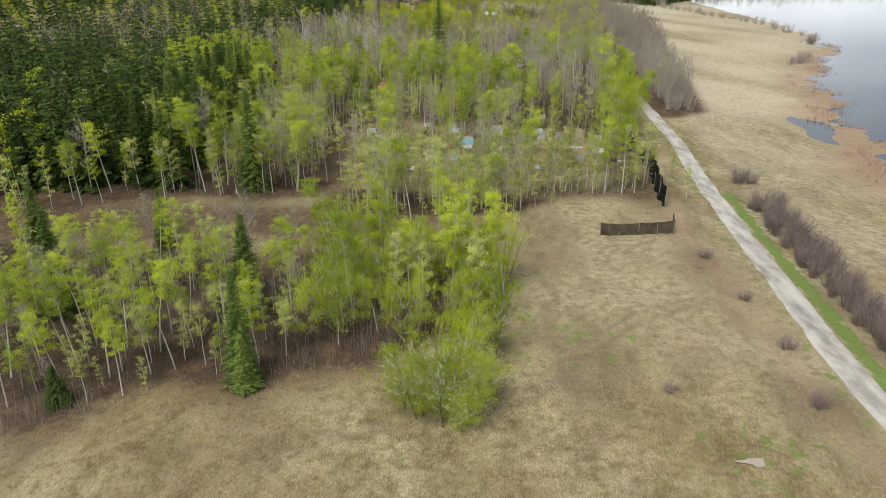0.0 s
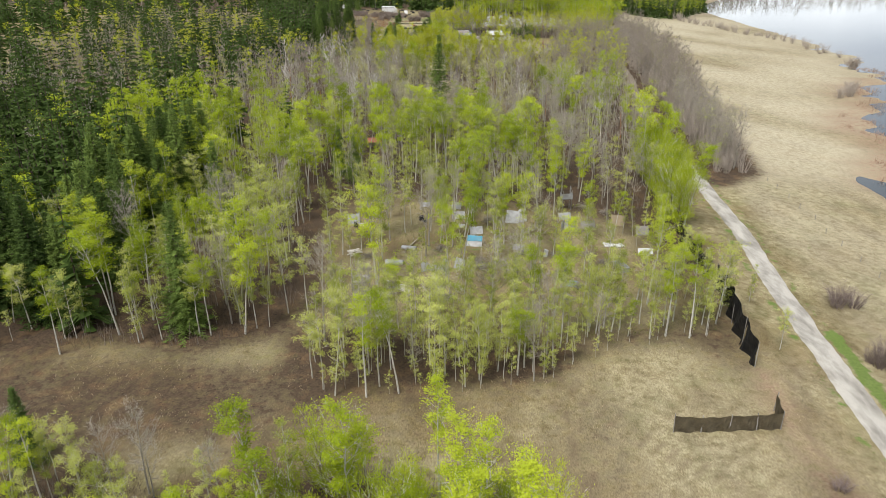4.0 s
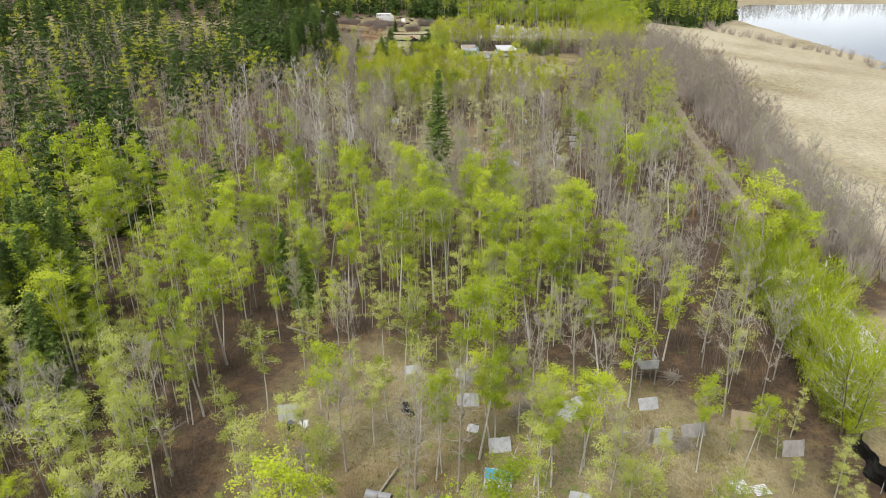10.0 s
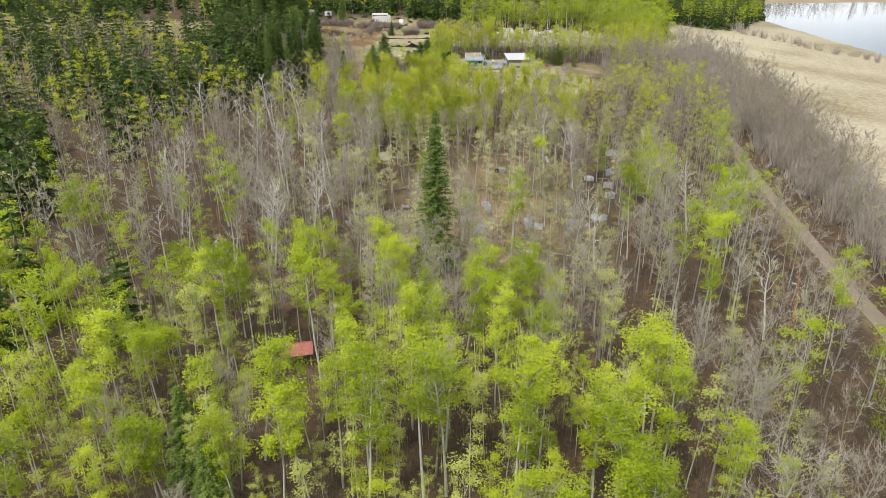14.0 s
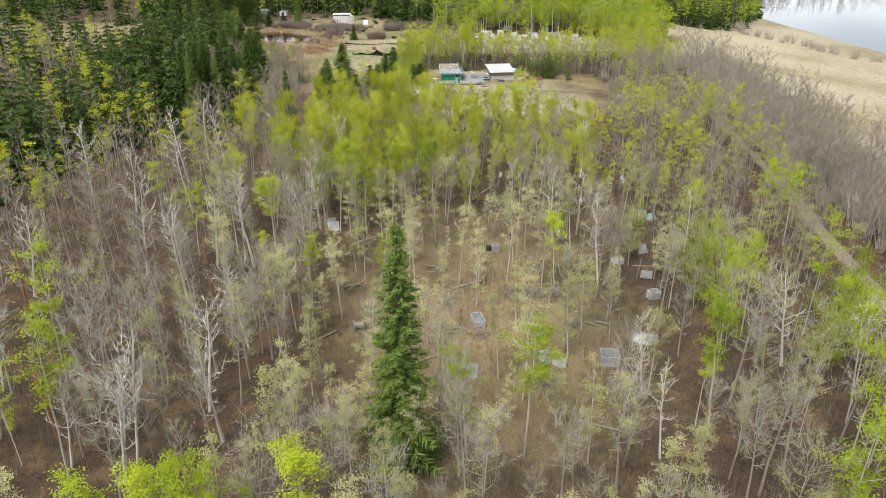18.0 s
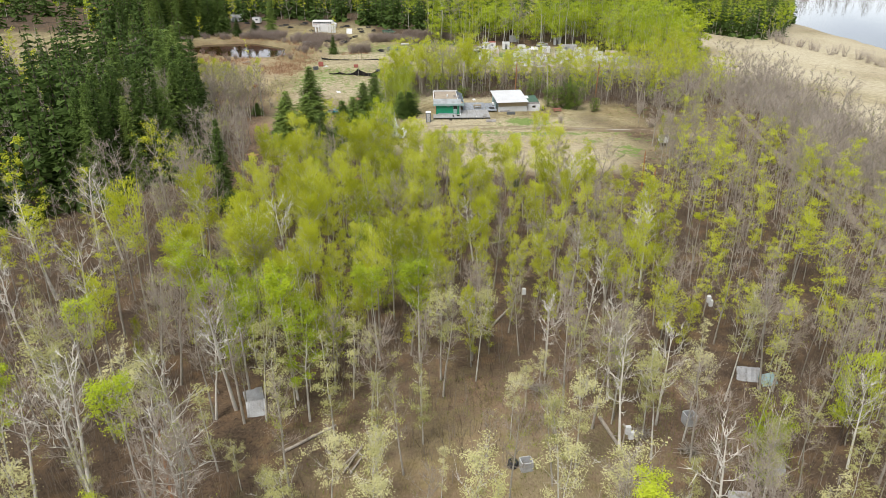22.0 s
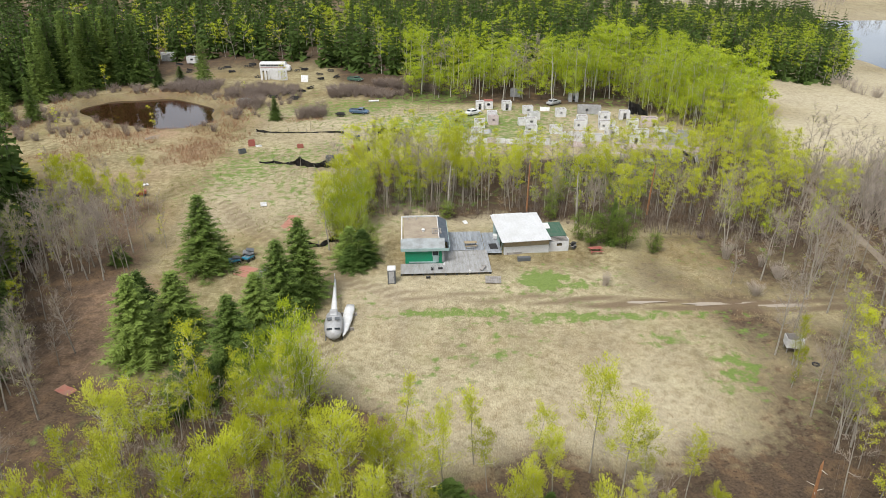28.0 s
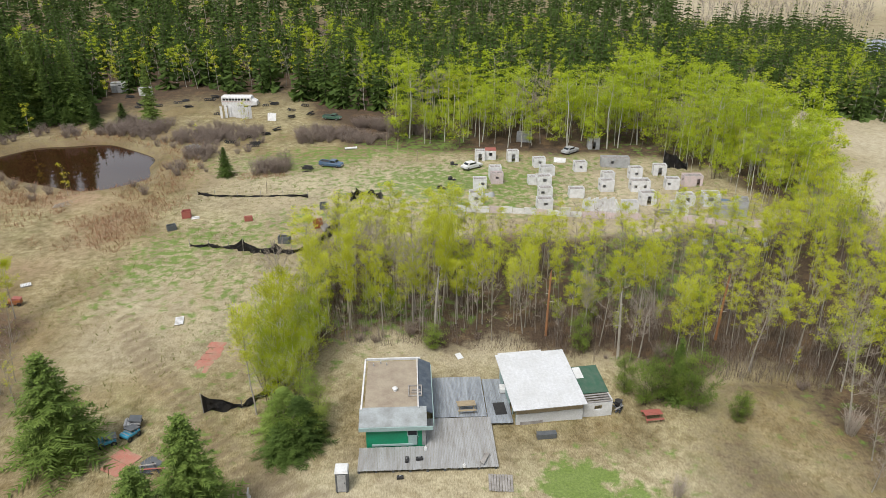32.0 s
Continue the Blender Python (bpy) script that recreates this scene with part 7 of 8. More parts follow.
c = thing("plastic_scraps", "torn white and yellow plastic scraps on the grass", "scrap", -12.8, 140.0, 30)
part("white_scrap", made(sheet, 0.9, 1.1, 0.03, 0.05, 0.5, 0.1, 6, 4, RX(-80), 0.15), M_CLEAN, c)
part("yellow_scrap", made(box, -0.6, 0, 0.1, 0.2, 0.8, 0.1, RZ(20)), M_TAN, c)
tyre_stack(-3.7, 142.8, 4)
tyre_stack(-3.2, 142.2, 1, 0, "single old black tyre on the grass")
culvert(-5.3, 131.4, 0.42, 2.2, -14, M_STEEL, "corrugated grey half pipe on the ground")
c = thing("fallen_log", "bleached log lying across the grass", "log", -4.7, 132.4, 62)
part("trunk", made(rod, (-2.3, 0, 0.14), (2.1, 0.2, 0.5), 0.13, 0.08, 7), M_LOG, c)
part("branch_stub", made(rod, (0.6, 0.1, 0.3), (1.1, 0.6, 0.8), 0.05, 0.03, 5), M_LOG, c)
culvert(-7.1, 126.0, 0.55, 2.6, -6, M_STEEL, "rusty grey metal culvert half on dry grass")
z = thing("zigzag_wall", "zigzag barricade of pale pointed panels", "barricade", -1.4, 123.4, -5)
for i, (px, py, a, hh) in enumerate(((-1.3, 0, 25, 1.3), (-0.4, 0.35, -15, 0.9), (0.6, 0.2, 5, 0.9), (1.3, 0.0, -55, 2.0), (1.9, -0.4, 60, 1.7))):
    part("panel", made(sheet, 1.1, hh, 0.04, 0, 1, 0.02, 5, 3, T((px, py, 0)) @ RZ(a) @ RX(-8), 0.1, i), M_STEEL, z)
log_pile(5.5, 124.1, 20, 9, "heap of grey scrap wood and metal", 1.6)
c = open_crate(24.8, 124.2, 1.0, 2.6, 0.8, 18, M_STEEL, "long dented steel trough on the ground", M_STEEL, "trough", "steel_trough")
pallet(24.7, 132.4, 5, "pale pallet propped beside a twin", (1.4, 1.6))
pallet(26.3, 132.1, 12, "weathered pallet near an aspen", (1.4, 1.2))
screen = thing("window_screen", "upright plywood screen with a square hole", "barricade", 19.7, 137.7, -4)
part("board", made(wall, -0.8, 0.8, 0, 0, 1.8, 0.05, [(-0.3, 0.25, 0.95, 1.45)]), M_SHEET, screen)
part("wing", made(sheet, 0.9, 1.6, 0.04, 0, 1, 0.1, 5, 3, T((-0.95, 0.3, 0)) @ RZ(60)), M_STEEL, screen)
brush_pile(21.5, 137.6)
log_pile(12.0, 129.2, -10, 22, "pile of grey planks and posts", 2.2, M_GREYWOOD)
leaning_sheet(11.0, 130.4, 1.8, 1.0, -15, 45, M_STEEL, "pale sheet lying over scrap wood", 0.02)
c = thing("white_barrel", "white drum standing beside brush", "barrel", 14.7, 128.4)
part("barrel", made(rod, (0, 0, 0), (0.15, 0, 1.0), 0.32, 0.32, 14), M_CLEAN, c)
part("rim", made(rod, (0.13, 0, 0.96), (0.16, 0, 1.04), 0.34, 0.34, 14), M_CLEAN, c)
log_pile(-6.2, 117.8, -28, 34, "large pile of bleached grey poles", 3.2, M_DEADWHITE)
brush_pile(-6.2, 117.6, "tangled bleached branches over a pole pile", 70, 1.7)
log_pile(31.1, 122.7, 15, 9, "black and white scrap beside netting", 1.6, M_BLACK)
leaning_sheet(31.6, 122.2, 1.3, 0.7, -10, 60, M_SHEET, "pale board lying over black scrap", 0.0)
leaning_sheet(16.8, 118.9, 1.9, 0.9, -12, 48, M_TEAL, "faded teal sheet leaning by a pole", 0.02)
log_pile(18.0, 118.2, -50, 7, "grey broken boards beside a teal sheet", 1.8, M_GREYWOOD)
log_pile(15.7, 115.3, -20, 6, "short weathered planks on leaf litter", 1.7, M_GREYWOOD)
brush_pile(22.9, 125.8, n=60)
brush_pile(0.0, 114.9, n=60)
log_pile(-13.1, 129.3, 35, 8, "crossed bleached poles in brush", 2.0, M_DEADWHITE)
log_pile(20.2, 120.8, 70, 5, "dark broken stump wood", 1.2)
log_pile(-8.0, 123.0, 40, 6, "small heap of bleached branches", 1.8)
for x, y in ((8.2, 143), (7.8, 151), (-12.5, 136), (16.5, 128.6), (20.8, 128.6), (-11, 128), (23.5, 148), (5, 126.5), (27, 146), (-0.5, 130.5)):
    brush_pile(x, y, n=46)
log_pile(8.6, 135.5, 75, 2, "two thin fallen logs", 3.4)
tower = thing("watch_tower", "small raised wooden lookout tower among aspens", "tower", 20.7, 147.6, 6)
for sx in (-0.75, 0.75):
    for sy in (-0.6, 0.6):
        part("post", made(rod, (sx, sy, -0.1), (sx, sy, 3.9 if sy > 0 else 3.4), 0.08, 0.07, 6), M_GREYWOOD, tower)
part("platform", made(box, 0, 0, 2.0, 1.8, 1.5, 0.1), M_GREYWOOD, tower)
part("front_panel", made(box, 0, -0.7, 2.5, 1.8, 0.05, 1.0), M_SHEET, tower)
for s in (-1, 1):
    part("side_panel", made(box, s * 0.88, 0, 2.45, 0.05, 1.3, 0.85), M_SHEET, tower)
    part("top_rail", made(rod, (s * 0.8, -0.6, 3.35), (s * 0.8, 0.6, 3.8), 0.04, 0.04, 5), M_GREYWOOD, tower)
for i in range(5):
    part("rung", made(rod, (-0.5, 0.75, 0.35 + 0.38 * i), (0.1, 0.75, 0.35 + 0.38 * i), 0.03, 0.03, 5), M_GREYWOOD, tower)
stand = thing("stair_platform", "raised wooden platform with stairs and rail", "platform", -10.8, 116.6, 8)
part("deck", made(box, 0, 0, 2.3, 2.4, 2.2, 0.12), M_GREYWOOD, stand)
for sx in (-1.1, 1.1):
    for sy in (-1, 1):
        part("post", made(rod, (sx, sy, -0.1), (sx, sy, 3.3), 0.08, 0.08, 6), M_GREYWOOD, stand)
    part("rail", made(rod, (sx, -1, 3.2), (sx, 1, 3.2), 0.05, 0.05, 5), M_GREYWOOD, stand)
    part("stringer", made(box, -0.5 + sx * 0.45, -2.4, 1.15, 0.06, 3.6, 0.2, T((0, -2.4, 1.15)) @ RX(40) @ T((0, 2.4, -1.15))), M_GREYWOOD, stand)
part("rail", made(rod, (-1.1, 1, 3.2), (1.1, 1, 3.2), 0.05, 0.05, 5), M_GREYWOOD, stand)
for i in range(10):
    part("step", made(box, -0.5, -1.15 - 0.27 * i, 2.15 - 0.225 * i, 0.95, 0.26, 0.05), M_GREYWOOD, stand)
part("hand_rail", made(rod, (-1.0, -1.1, 3.2), (-1.0, -3.7, 1.0), 0.04, 0.04, 5), M_GREYWOOD, stand)

# red-roofed shelter in the lime woods
hut = thing("red_roof_shelter", "small shelter with faded red roof among trees", "shelter", -15.3, 185.5, 12)
for sx in (-1.3, 1.3):
    for sy in (-1.0, 1.0):
        part("post", made(rod, (sx, sy, -0.1), (sx, sy, 1.9), 0.07, 0.07, 6), M_LOG, hut)
for s in (-1, 1):
    part("roof_slope", made(sheet, 3.2, 1.55, 0.04, 0.02, 0.25, 0.0, 16, 3, T((0, s * 1.35, 1.75)) @ RZ(180 if s > 0 else 0) @ RX(-62)), M_RED, hut, "faded red roof sheet")
part("back_wall", made(box, 0, 1.0, 0.85, 2.6, 0.06, 1.5), M_GREYWOOD, hut)

# second play field
open_crate(6.5, 230.4, 1.15, 2.0, 0.85, 12, M_SHEET, "white concrete trough open at the top", M_GREYWOOD, "trough", "concrete_trough")
cable_spool(-6.6, 229.8, 0.6, 1.0, 15)
leaning_sheet(4.9, 220.3, 1.6, 1.5, -12, 25, M_STEEL, "grey plywood panel standing in brown bracken", 0.0)
leaning_sheet(13.0, 222.2, 1.7, 1.8, 35, 14, M_SHEET, "bent pale sheet standing on end", 0.0, 0.35)
leaning_sheet(13.9, 222.0, 1.5, 1.0, -30, 18, M_SHEET, "low white sheet beside a bent panel", 0.0, 0.2)
open_crate(19.3, 222.8, 1.8, 1.6, 1.2, -10, M_STEEL, "open grey crate with dark inside")
open_crate(10.4, 249.6, 0.9, 0.8, 0.9, 10, M_SHEET, "small white box beside a tyre")
tyre_stack(9.4, 249.9, 3)
frame_ob = thing("pole_barricade", "rough frame of poles with hanging panels", "frame", 14.4, 236.4, 4)
for sx in (-2.0, 0, 2.0):
    part("post", made(rod, (sx, 0, -0.1), (sx, 0.1, 1.9), 0.07, 0.06, 6), M_LOG, frame_ob)
    part("panel", made(box, sx * 0.9, -0.1, 0.75, 0.9, 0.06, 1.2), random.choice([M_GREYWOOD, M_STEEL]), frame_ob)
for zz in (1.1, 1.75):
    part("crossbar", made(rod, (-2.2, 0.05, zz), (2.2, 0.05, zz), 0.05, 0.04, 6), M_LOG, frame_ob)
open_crate(12.2, 236.1, 0.7, 0.6, 0.7, 8, M_SHEET, "small white box by a pole frame")
brush_pile(11.0, 237.2)
open_crate(27.8, 235.9, 1.3, 1.0, 1.0, 15, M_SHEET, "white box with dark side beside poles")
frame2 = thing("pole_barricade", "pole frame with white panels between trees", "frame", 28.8, 240.6, -14)
for sx in (-1.6, 1.6):
    part("post", made(rod, (sx, 0, -0.1), (sx + 0.3, 0, 2.8), 0.08, 0.06, 6), M_LOG, frame2)
part("crossbar", made(rod, (-2.3, 0, 1.7), (2.5, 0.1, 2.0), 0.06, 0.05, 6), M_LOG, frame2)
part("panel", made(box, -0.5, -0.1, 0.7, 1.4, 0.06, 1.1), M_SHEET, frame2)
leaning_sheet(30.3, 248.2, 1.4, 1.3, 20, 30, M_SHEET, "white panel leaning among bare trees", 0.0)
leaning_sheet(25.9, 245, 1.7, 1.2, -8, 50, M_SHEET, "pale rounded panel low on the ground", 0.0, 0.3)
open_crate(25.2, 254.5, 0.9, 0.9, 1.1, 10, M_SHEET, "upright white box beneath bare trees")
cable_spool(-13.0, 235.4, 0.7, 0.7, 40, "dark weathered cable spool in brush")
leaning_sheet(-12.2, 256.6, 1.6, 1.4, 14, 35, M_STEEL, "grey panel propped in the thicket", 0.02)
leaning_sheet(24.0, 225.8, 2.6, 1.4, -10, 55, M_STEEL, "grey tarpaulin sheet over brush", 0.0, 0.3)
for x, y, n in ((18.5, 251.2, 2), (13.4, 274.8, 1), (21.7, 265.6, 2), (24.2, 262.4, 1), (-14.5, 276, 1), (33, 272, 2)):
    ob = thing("box_post", "white plastic target box fixed on a pole", "post", x, y)
    part("pole", made(rod, (0, 0, -0.1), (0.05, 0, 2.6), 0.07, 0.06, 6), M_LOG, ob)
    for i in range(n):
        part("target_box", made(box, 0.25 + 0.3 * i, -0.1, 2.3 - 0.5 * i, 0.42, 0.36, 0.75, ch=0.04), M_CLEAN, ob)
for x, y, t, n in ((3.6, 228.7, 20, 3), (11.2, 236.8, -30, 4), (-3.5, 251, 50, 3), (17.5, 243, 70, 3), (20, 230, -40, 2), (2, 244, 10, 3), (13, 292, 30, 4), (9, 270, -50, 3), (24, 276, 60, 3), (-8, 240, 35, 3)):
    log_pile(x, y, t, n, "fallen dead logs on the forest floor", 3.0)
leaning_sheet(33.0, 260.2, 2.2, 1.4, -10, 40, M_STEEL, "blue-grey metal sheets under bare trees", 0.03)
leaning_sheet(34.9, 259.6, 1.8, 1.2, 18, 50, M_TEAL, "pale teal metal sheet on the ground", 0.03)
leaning_sheet(-12.8, 258.8, 1.7, 1.2, 25, 40, M_STEEL, "grey panel at the field's edge", 0.0)
for x, y, n, t in ((24.1, 304.2, 3, 0), (29.2, 305.7, 5, 8), (26.2, 305.9, 3, 30)):
    tyre_row(x, y, n, t)
c = thing("rusty_drum", "rusty brown drum at the clearing's edge", "drum", 31.3, 307.6)
part("drum", made(rod, (0, 0, 0), (0.1, 0, 0.9), 0.3, 0.3, 14), M_ORANGE, c)
part("rim", made(rod, (0.09, 0, 0.86), (0.11, 0, 0.94), 0.32, 0.32, 14), M_ORANGE, c)
for x, y in ((25, 303), (28, 302), (8.5, 311.8), (14, 311), (20, 309), (3, 297), (18, 297), (23, 296), (30, 300)):
    brush_pile(x, y, "brown heap of dead brush and roots", 50, 1.6)
tyre_stack(-6.2, 345.5, 2)
tyre_row(-12.6, 331.8, 6, 60)
# fallen logs and debris in the second field and the woods
for x0, y0, x1, y1, w in ((17.7, 255.5, 18.8, 249.6, 0.17), (19.5, 254.4, 20.4, 251.6, 0.12), (30.1, 252.9, 31.4, 248.8, 0.13), (13.5, 259.4, 10.4, 261.2, 0.14), (8.6, 142.6, 12.0, 140.8, 0.1), (-2.0, 222.0, 2.6, 224.8, 0.15),
                          (4.0, 238.5, 8.5, 241.0, 0.13), (22.5, 239.0, 25.0, 243.5, 0.14), (-12.6, 226.0, -9.0, 229.6, 0.15), (14.2, 213.5, 18.4, 211.6, 0.12), (-18.5, 158.5, -14.0, 156.4, 0.13), (9.8, 271, 12.6, 275.5, 0.15), (-9, 252, -5.2, 255.4, 0.14)):
    c = thing("fallen_log", "grey weathered log lying on brown litter", "log", x0, y0)
    dz = gz(x1, y1) - gz(x0, y0)
    part("trunk", made(rod, (0, 0, w), (x1 - x0, y1 - y0, dz + w * 0.8), w, w * 0.7, 7), M_LOG, c)
    part("branch_stub", made(rod, ((x1 - x0) * 0.4, (y1 - y0) * 0.4, w), ((x1 - x0) * 0.5 + 0.4, (y1 - y0) * 0.5 - 0.3, w + 0.55), 0.05, 0.02, 5), M_LOG, c)
for x, y, sz in ((20.6, 253.0, 1.2), (8.6, 145.6, 1.2), (7.4, 142.2, 1.3), (20.8, 137.2, 1.0), (13.2, 259.6, 1.3), (6.8, 228.0, 0.9), (17, 230, 1.0), (-4, 236, 1.1), (12, 219, 1.0), (24, 251, 1.1)):
    brush_pile(x, y, "tangled heap of grey and rusty dead branches", 50, sz)
# broken dead trees
M_RUSTBARK = bark("rusty_dead_bark", (0.34, 0.16, 0.07), (0.13, 0.075, 0.045), 0.5)
for i, (x, y, h, rust) in enumerate(((18.6, 195.4, 6.5, 1), (41.1, 195.6, 6, 1), (16.4, 186.6, 8, 0), (3.8, 162.7, 5, 1), (-29, 194.8, 8, 0), (-20, 194.8, 6.5, 1), (-43, 232, 9, 1), (-31, 212.5, 7, 1), (-24, 236, 8, 1), (-20, 222, 7, 0), (-16, 246, 7, 1), (-27.9, 214, 6, 1), (26, 214, 6, 1), (34, 222, 5, 0), (24, 186, 7, 0), (5, 291, 6, 1), (38, 312, 6, 1), (36, 301, 7, 1), (-18, 270, 6, 1), (26, 378, 8, 1), (45.5, 376.4, 8, 1), (33.1, 373, 8, 0), (13, 378, 8, 0))):
    ob = thing("snag_tree", "broken dead tree with rust-brown bark" if rust else "grey standing dead tree with broken stubs", "tree", x, y)
    R = random.Random(i)
    tx, ty = R.uniform(-0.5, 0.5), R.uniform(-0.5, 0.5)
    g = Geo()
    g.tube([(0, 0, -0.2), (tx * 0.4, ty * 0.5, h * 0.5), (tx, ty, h)], [0.17, 0.14, 0.1], 7, 0)
    g.tube([(tx, ty, h - 0.05), (tx + 0.05, ty, h + 0.5)], [0.1, 0.01], 5, 0)
    v, t, mi = g.arrays()
    p = new("trunk", mesh_from("snag", v, t, [M_RUSTBARK if rust else M_GREYBARK], smooth_faces=True))
    p.parent = ob
    for k in range(5):
        a, zz = R.uniform(0, 6.28), h * R.uniform(0.4, 0.95)
        q = Vector((tx * zz / h, ty * zz / h, zz))
        part("stub", made(rod, q, q + Vector((math.cos(a) * 0.7, math.sin(a) * 0.7, R.uniform(-0.1, 0.6))), 0.04, 0.012, 4), M_GREYTWIG, ob)
# marker posts and puddles in the meadow
M_PUDDLE = nodes_of("puddle_water")[0]
M_PUDDLE.node_tree.nodes["Principled BSDF"].inputs["Base Color"].default_value = (0.33, 0.28, 0.22, 1)
M_PUDDLE.node_tree.nodes["Principled BSDF"].inputs["Roughness"].default_value = 0.22
for i, (x, y, rx, ry) in enumerate(((24.6, 43.2, 1.3, 0.5), (45, 346.9, 4.2, 0.35), (54, 346.2, 5, 0.4), (36, 347.6, 2.4, 0.3))):
    R = random.Random(i)
    n = 26
    ph = [R.uniform(0, 6.28) for _ in range(3)]
    zc = sum(gz(x + rx * 0.6 * math.cos(a), y + ry * 0.6 * math.sin(a)) for a in (0, 1.57, 3.14, 4.71)) / 4 + 0.03
    bm = bmesh.new()
    vs = []
    for k in range(n):
        a = 2 * math.pi * k / n
        f = 1 + 0.22 * math.sin(3 * a + ph[0]) + 0.15 * math.sin(5 * a + ph[1]) + 0.1 * math.sin(8 * a + ph[2])
        vs.append(bm.verts.new((x + rx * f * math.cos(a), y + ry * f * math.sin(a), zc)))
    bm.faces.new(vs)
    me = bpy.data.meshes.new("puddle")
    bm.to_mesh(me)
    bm.free()
    me.materials.append(M_PUDDLE)
    tagged(new("puddle", me), "shallow puddle reflecting the pale sky", "water", kind="structure")

# ---- the plywood village ----
def hut_box(x, y, w, d, h, turn, mat, label, holes=((-0.35, 0.35, 0.9, 1.5),), roof=True, name="plywood_hut"):
    """A small plywood hut: four walls with real openings, and a roof of grey boards below the rim or none."""
    ob = thing(name, label, "hut", x, y, turn, group="huts of the plywood village")
    fit = [(max(a, -w / 2 + 0.15), min(b, w / 2 - 0.15), lo, min(hi, h - 0.2)) for a, b, lo, hi in holes]
    part("front_wall", made(wall, -w / 2, w / 2, -d / 2, -0.05, h, 0.06, fit), mat, ob)
    part("back_wall", made(wall, -w / 2, w / 2, d / 2, -0.05, h * 0.97, 0.06, []), mat, ob)
    part("side_wall", made(wall, -d / 2 + 0.03, d / 2 - 0.03, -w / 2, -0.05, h * 0.98, 0.06, [(-0.3, 0.3, 0.9, 1.4)] if d > 1.6 else [], False), mat, ob)
    part("side_wall", made(wall, -d / 2 + 0.03, d / 2 - 0.03, w / 2, -0.05, h * 0.98, 0.06, [], False), mat, ob)
    if roof:
        n = max(4, int(w / 0.45))
        for i in range(n):
            part("roof_board", made(box, -w / 2 + w * (i + 0.5) / n, 0, h - 0.28 - 0.05 * (i % 2), w / n * 0.86, d - 0.1, 0.04), M_GREYWOOD, ob)
    else:
        for s in (-0.25, 0.25):
            part("brace", made(box, 0, s * d, h - 0.2, w - 0.1, 0.08, 0.08), M_GREYWOOD, ob)
    return ob


